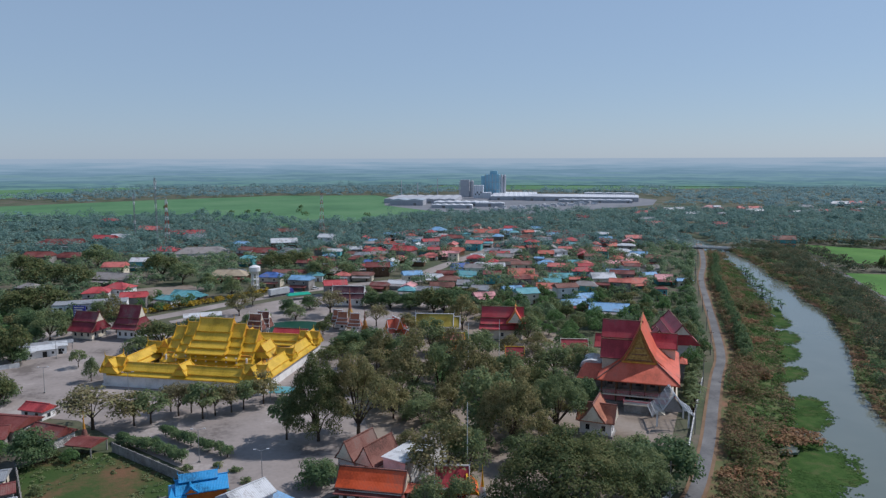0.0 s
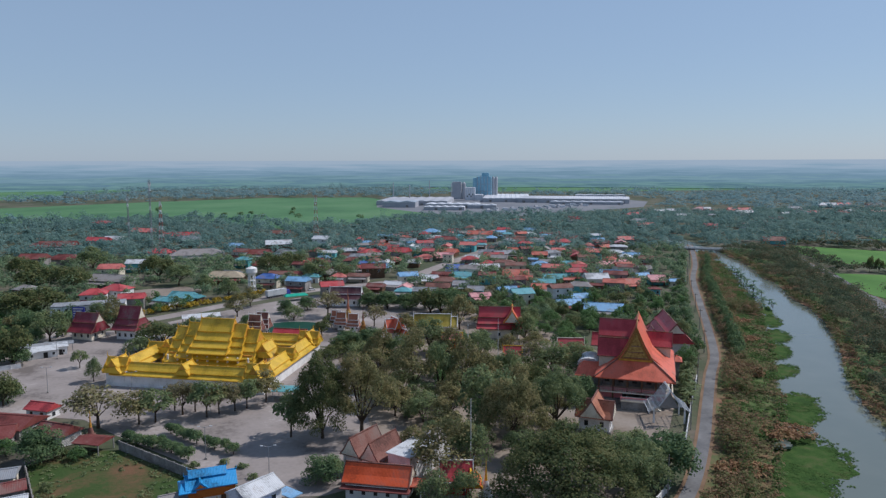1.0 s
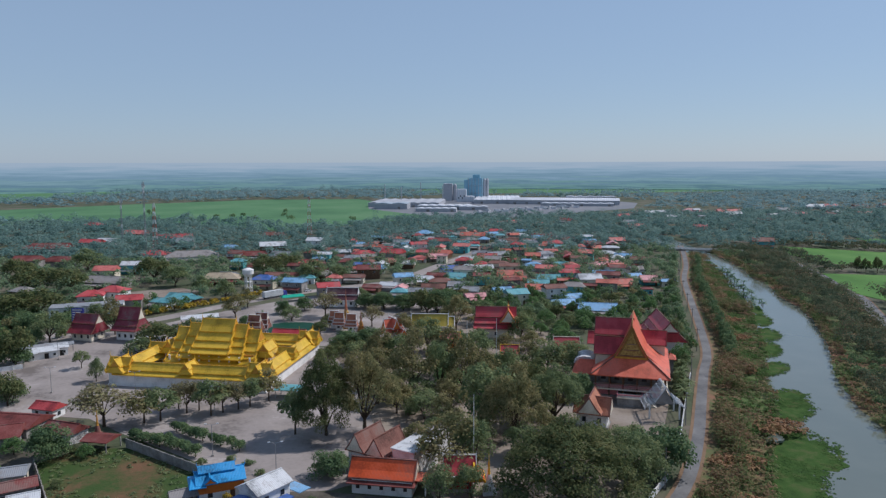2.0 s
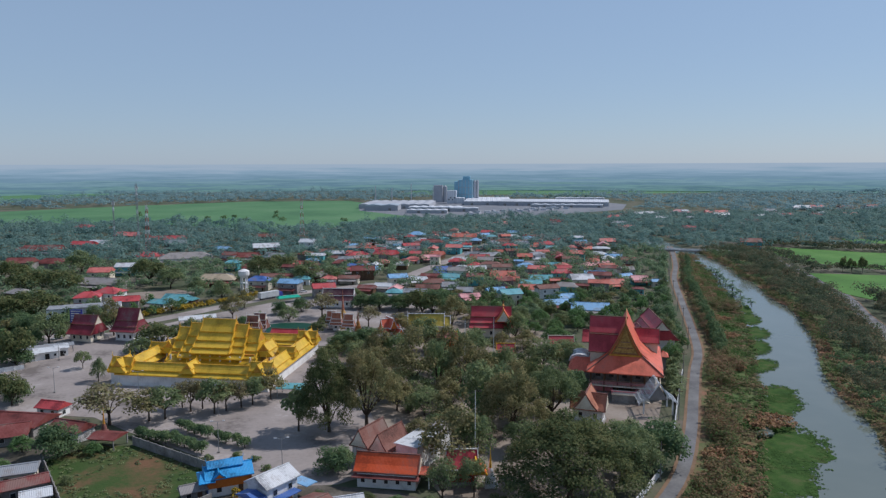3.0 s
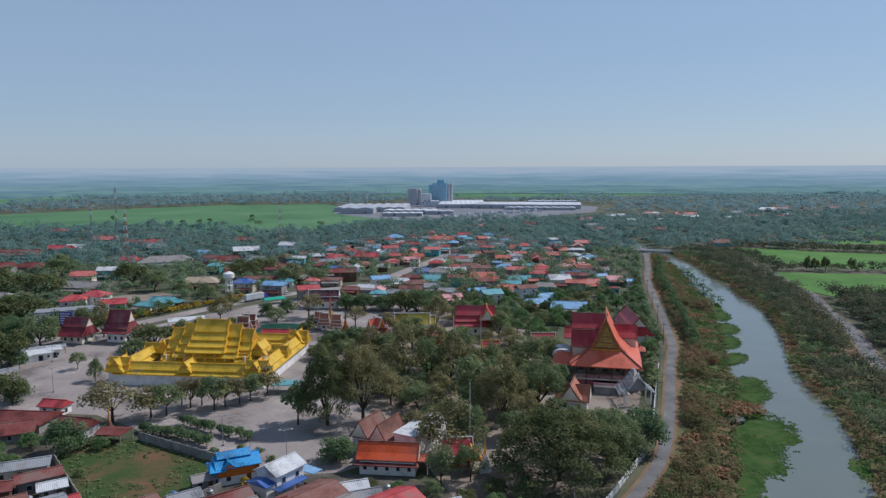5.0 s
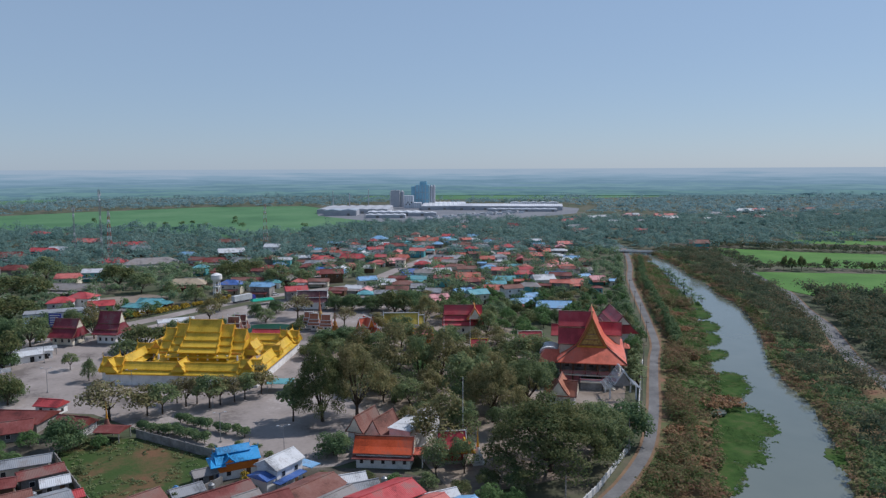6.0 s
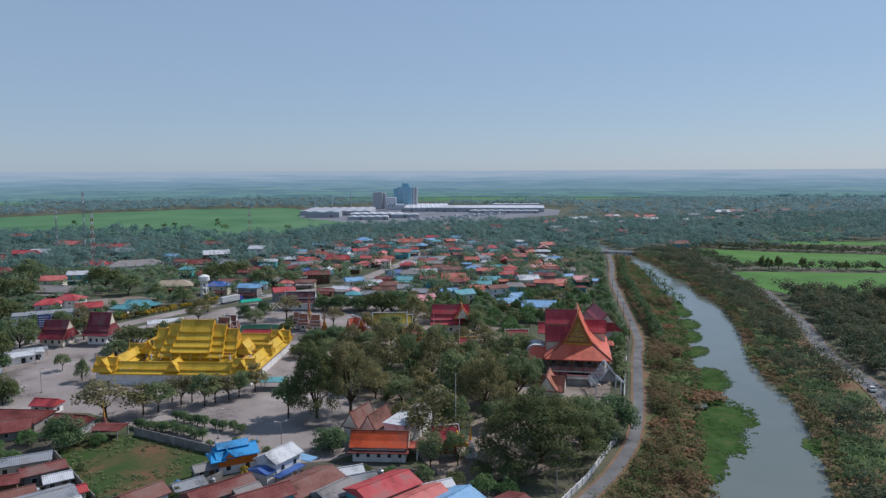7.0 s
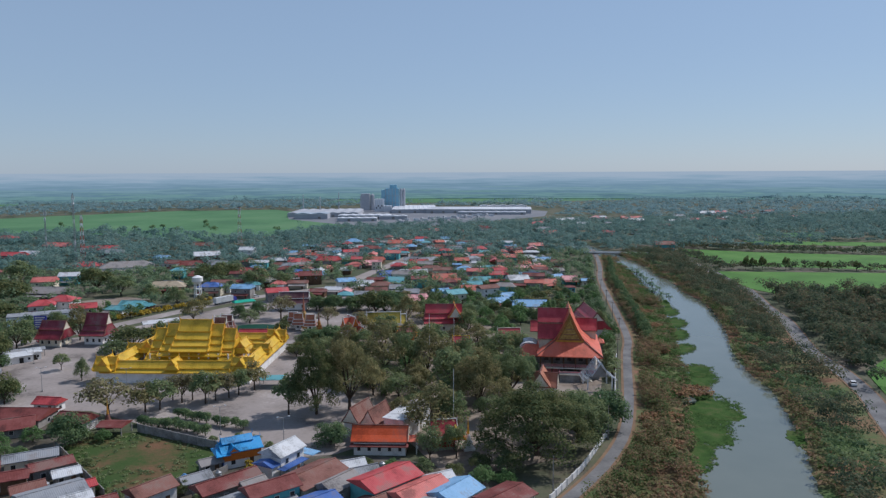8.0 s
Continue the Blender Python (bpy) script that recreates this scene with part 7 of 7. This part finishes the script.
# ---- river banks ----
BX, BY = scatter(62000, 20, 300, 70, 520, lambda X, Y: (away(RIVER_ROAD, X, Y) > 4.6) & ~inside(RIVER, X, Y) & (X > np.interp(Y, RIVER_ROAD[:, 1], RIVER_ROAD[:, 0])) & (X < np.interp(Y, BANK_LEFT[:, 1], BANK_LEFT[:, 0])), 25)
wave = np.sin(BX * 0.13 + BY * 0.05) + np.sin(BY * 0.11 - BX * 0.07)
beside = away(RIVER_ROAD, BX, BY)
tallish = ((beside < 11) & (wave > -0.5)) | (wave > 1.45)
woods("bank_scrub", list(zip(BX[tallish], BY[tallish]))[:3600], LEAF_SCRUB, "tangled brown and green scrub on the river bank", 64, 0.27, (1.3, 2.8), (1.5, 4.6), 37, "scrub", 0.8)
lush = ~tallish & (away(BANK_LEFT, BX, BY) < 13 + 5 * np.sin(BY * 0.07)) & (BY > 150) & (np.sin(BX * 0.21 + BY * 0.12) > -0.75)
dull = ~tallish & ~lush
woods("bank_scrub", list(zip(BX[dull], BY[dull]))[:1700], LEAF_SCRUB, "low dry growth on the river bank", 20, 0.36, (0.9, 1.9), (0.4, 1.5), 38, "scrub", 1.2)
woods("marsh_grass", list(zip(BX[lush], BY[lush]))[:3400], LEAF_GRASS, "fresh green marsh grass beside the water", 20, 0.34, (0.9, 1.7), (0.3, 0.9), 46, "marsh grass", 1.4)
row = [RIVER_ROAD[i] for i in range(len(RIVER_ROAD)) if 225 < RIVER_ROAD[i][1] < 470]
for i, p in enumerate(row):
    for k in range(2):
        plant("town", p[0] + 7 + 2.5 * k + tree_rng.uniform(-0.7, 0.7), p[1] - 2.5 + 3 * k + tree_rng.uniform(-1, 1), tree_rng.uniform(5, 7), tree_rng.uniform(4.5, 7.5), 1)
for i, p in enumerate(row):
    q = (p[0] - 6.5 + tree_rng.uniform(-1.2, 0.8), p[1] + 3.5 + tree_rng.uniform(-1.5, 1.5))
    if i % 5 != 2 and all(math.hypot(q[0] - a, q[1] - b) > c * 0.8 for a, b, c in BLOCKED):
        plant("town", q[0], q[1], tree_rng.uniform(4.5, 7.5), tree_rng.uniform(4, 7.5), tree_rng.choice((0, 1, 1)))
RX, RY = scatter(34000, 60, 340, 60, 520, lambda X, Y: (away(FAR_ROAD, X, Y) > np.where(Y < 215, 8.0, 5.5)) & ~inside(RIVER, X, Y) & (X < np.interp(Y, FAR_ROAD[:, 1], FAR_ROAD[:, 0])) & (X > np.interp(Y, BANK_RIGHT[:, 1], BANK_RIGHT[:, 0]) + 1), 26)
rw = np.sin(RX * 0.09 + RY * 0.07) + np.sin(RY * 0.05 - RX * 0.11)
rim = away(BANK_RIGHT, RX, RY) < 5.5
woods("bank_scrub", list(zip(RX[rim], RY[rim]))[:2200], LEAF_SCRUB, "brown reeds and scrub along the far bank", 30, 0.40, (1.2, 2.2), (0.8, 2.2), 39, "scrub", 0.9)
woods("bank_trees", thin_out(RX[~rim & (rw > -0.5)], RY[~rim & (rw > -0.5)], 3.2), LEAF_BANK, "dark green bushes and trees on the far bank", 165, 0.34, (2.6, 4.6), (3.5, 7.5), 40, up=0.4, clump=0.28)
woods("bank_trees", thin_out(RX[~rim & (rw <= -0.5)], RY[~rim & (rw <= -0.5)], 2.3), LEAF_DARK, "green bushes on the far bank", 84, 0.33, (1.8, 3.0), (1.8, 4.0), 41, up=0.4)
WX, WY = scatter(9000, 165, 480, 90, 440, lambda X, Y: (X > np.interp(Y, FAR_ROAD[:, 1], FAR_ROAD[:, 0]) + 7) & ~inside(FIELDS[0], X, Y) & ~inside(FIELDS[1], X, Y) & ~inside(FIELDS[3], X, Y) & (Y < 0.75 * X + 200) & ~((X > 296) & (Y > 312)), 27)
woods("grove_trees", thin_out(WX, WY, 4.2), LEAF_BANK, "dense dark grove beside the far road", 120, 0.5, (3.0, 4.8), (4.0, 8.5), 42, up=0.25, clump=0.28)
# bushes, tall trees and a bund between the two paddies, and a belt behind them
HX, HY = scatter(30000, 280, 640, 320, 660, lambda X, Y: (away([(312, 405), (352, 398), (400, 372), (446, 342)], X, Y) < 5) | (away([(382, 548), (430, 498), (530, 436), (600, 400)], X, Y) < 9) | (away([(344, 500), (330, 445), (318, 420)], X, Y) < 5), 28)
woods("hedge_trees", thin_out(HX, HY, 3.6), LEAF_BANK, "dark bushy trees along the edges of the paddies", 80, 0.55, (2.4, 4.2), (3.0, 7.0), 45, up=0.3)
for u in (1.2, 1.6, 2.0, 3.0, 4.6, 4.9, 6.3, 8.0, 8.3):
    plant("dense", 312 + u * 14.0 + tree_rng.uniform(-2, 2), 408 - u * 6.2 + tree_rng.uniform(-3, 3), tree_rng.uniform(5, 8), tree_rng.uniform(8, 13), 0)
for i in range(44):
    u = i / 43
    x, y = 196 + 52 * u, 300 + 120 * u
    frond_plant("banana_plant", x + tree_rng.uniform(-3, 3), y + tree_rng.uniform(-4, 4), 2.0, 8, 2.6, 0.42, BANANA, "banana plant with broad green leaves", "banana plant", 0.14, i)
for i in range(26):
    p = BANK_RIGHT[min(len(BANK_RIGHT) - 1, 22 + 2 * i)]
    frond_plant("banana_plant", p[0] + tree_rng.uniform(18, 30), p[1] + tree_rng.uniform(-4, 4), 2.2, 8, 2.8, 0.42, BANANA, "banana plant with broad green leaves", "banana plant", 0.14, 60 + i)

# ---- floating plants and bare patches ----
def blot(x, y, rx, ry, turn, z0, z1, name, mat, label, category, seed):
    r = random.Random(seed)
    pts = []
    for i in range(110):
        a = i * math.pi / 55
        k = 1 + 0.16 * math.sin(3 * a + seed) + 0.10 * math.sin(7 * a + 2 * seed) + 0.06 * math.sin(17 * a + seed) + r.uniform(-0.05, 0.05)
        px, py = rx * k * math.cos(a), ry * k * math.sin(a)
        c, s = math.cos(radians(turn)), math.sin(radians(turn))
        pts.append((x + px * c - py * s, y + px * s + py * c))
    plain(name, slab(pts, z0, z1), mat, label, category, "structure")


for i, (x, y, rx, ry, turn) in enumerate(((105.5, 146, 15, 9.0, 56), (94.5, 130, 12, 6.0, 56), (124, 173, 9, 4.5, 45), (130, 183, 8, 4, 50), (144, 212, 9, 3.6, 40), (158, 236, 11, 4, 55), (172, 258, 11, 4.5, 55), (186, 284, 11, 4.0, 60), (197, 305, 10, 3.5, 60), (115, 118, 7, 3.0, 50), (81, 116, 10, 3.6, 56))):
    blot(x, y, rx, ry, turn, -1.2, -0.94 + 0.005 * i, "floating_plants", LILY, "green mat of floating water plants", "water plants", i + 1)
dry = []
for x, y, rx, ry in ((109, 158, 7, 5), (128, 207, 5, 4), (152, 250, 6, 4), (168, 281, 7, 5), (86, 139, 6, 4), (74, 121, 5, 4)):
    for i in range(70):
        a, k = tree_rng.uniform(0, 6.28), math.sqrt(tree_rng.random())
        dry.append((x + rx * k * math.cos(a), y + ry * k * math.sin(a)))
woods("dry_growth", dry, LEAF_DRY, "mats of dry red-brown growth on the bank", 24, 0.34, (1.0, 1.8), (0.8, 1.6), 43, "dry growth", up=0.9)
for i, (x, y, rx, ry, turn) in enumerate(((136, 218, 14, 4, 58), (158, 255, 13, 5, 60), (170, 278, 13, 5, 60), (184, 306, 15, 5, 62), (114, 178, 10, 4, 52), (125, 198, 9, 4, 54))):
    blot(x, y, rx, ry, turn, -0.5, 0.06 + 0.005 * i, "marsh", MARSH, "bright green marsh grass on the bank", "marsh grass", i + 41)

blot(104.5, 152.5, 3.2, 1.8, 40, -0.5, 0.09, "puddle", WATER, "small grey pool on the river bank", "puddle", 63)

weeds = []
for i in range(420):
    x, y = tree_rng.uniform(-76, -36), tree_rng.uniform(132, 174)
    if inside(YARD, np.array([x]), np.array([y]))[0] and ((x + 55) / 9) ** 2 + ((y - 153) / 7) ** 2 > 1:
        weeds.append((x, y))
woods("yard_weeds", weeds, LEAF_MID, "rough grass and weeds in the walled yard", 24, 0.20, (0.5, 1.1), (0.2, 0.55), 44, "weeds", 1.5)

# ragged edges of the floating mats
EC = []


def flat_leaves(C, n, reach, size, rng):
    """n loose leaves lying flat round each place."""
    P = np.repeat(np.asarray(C, float), n, 0)
    m = len(P)
    P[:, :2] += rng.normal(scale=reach * 0.6, size=(m, 2))
    P[:, 2] += rng.uniform(0, 0.03, m)
    a, s = rng.uniform(0, 6.28, m), size * rng.uniform(0.5, 1.4, m)
    u = np.stack([np.cos(a) * s, np.sin(a) * s, np.zeros(m)], 1)
    w = np.stack([-np.sin(a) * s * 0.7, np.cos(a) * s * 0.7, rng.uniform(0, 0.05, m)], 1)
    return np.stack([P + u, P + w, P - u, P - w], 1).reshape(-1, 3)


edge_rng = random.Random(77)
for x, y, rx, ry, turn in ((105.5, 146, 15, 9.0, 56), (94.5, 130, 12, 6.0, 56), (124, 173, 9, 4.5, 45), (130, 183, 8, 4, 50), (144, 212, 9, 3.6, 40), (158, 236, 11, 4, 55), (172, 258, 11, 4.5, 55), (186, 284, 11, 4.0, 60), (81, 116, 10, 3.6, 56)):
    for i in range(int(16 * rx)):
        a, k = edge_rng.uniform(0, 6.28), edge_rng.gauss(1.02, 0.13)
        px, py, c, s = rx * k * math.cos(a), ry * k * math.sin(a), math.cos(radians(turn)), math.sin(radians(turn))
        EC.append((x + px * c - py * s, y + px * s + py * c, -0.9))
tagged(new("floating_leaves", cloud_mesh("floating_leaves", flat_leaves(EC, 7, 0.8, 0.34, np.random.RandomState(78)), LILY)), "loose floating leaves at the edge of the mats", "water plants", kind="stuff")

# bushes and small trees between the nearest houses
for x, y, w, h in ((-44, 128, 5, 4), (-57, 127, 5, 4), (-61, 135, 4, 3), (-27, 129, 4, 3), (-12, 133, 4.5, 3), (-2, 131, 5, 3), (4, 128, 5, 3), (11, 124, 6, 4), (17, 119, 6, 4), (22, 114, 7, 5), (-52, 119, 6, 5), (-40, 119, 5, 4), (27, 112, 6, 4), (30, 118, 8, 6), (24, 121, 7, 5), (-84, 161, 5, 4), (-67, 152, 3, 2.4), (-66, 168, 5, 4), (-70, 170, 4, 3)):
    plant("dense", x, y, w, h)

# bushes and palms between the hall and the lane
for x, y, w, h in ((96.5, 187, 5.5, 6), (99.5, 193, 5, 6.5), (103, 200, 5, 5.5), (107, 207, 6, 6), (112, 214, 5.5, 6), (117, 223, 6, 6.5), (123, 235, 6, 6), (60, 196, 8, 9), (57, 203, 8, 8), (50, 210, 8, 9)):
    plant("dense", x, y, w, h, 1)
for i, (x, y) in enumerate(((92.5, 178.5), (94.5, 182), (100.5, 190))):
    frond_plant("palm", x, y, 3.0 + 0.4 * i, 13, 2.8, 0.34, LEAF_MID, "young palm with arching green fronds", "palm", 0.2, 20 + i)
for x, y, w, h in ((-84, 173, 7, 5), (-91, 170, 6, 5), (-80, 177, 5, 4), (-98, 168, 7, 5), (-105, 170, 7, 6), (-88, 164, 5, 4), (-95, 160, 6, 5), (-104, 196, 8, 8)):
    plant("dense", x, y, w, h)
plant("olive", 14.0, 130, 8.0, 11.0, 1)
plant("olive", 20.8, 129.7, 8.0, 11.0, 1)
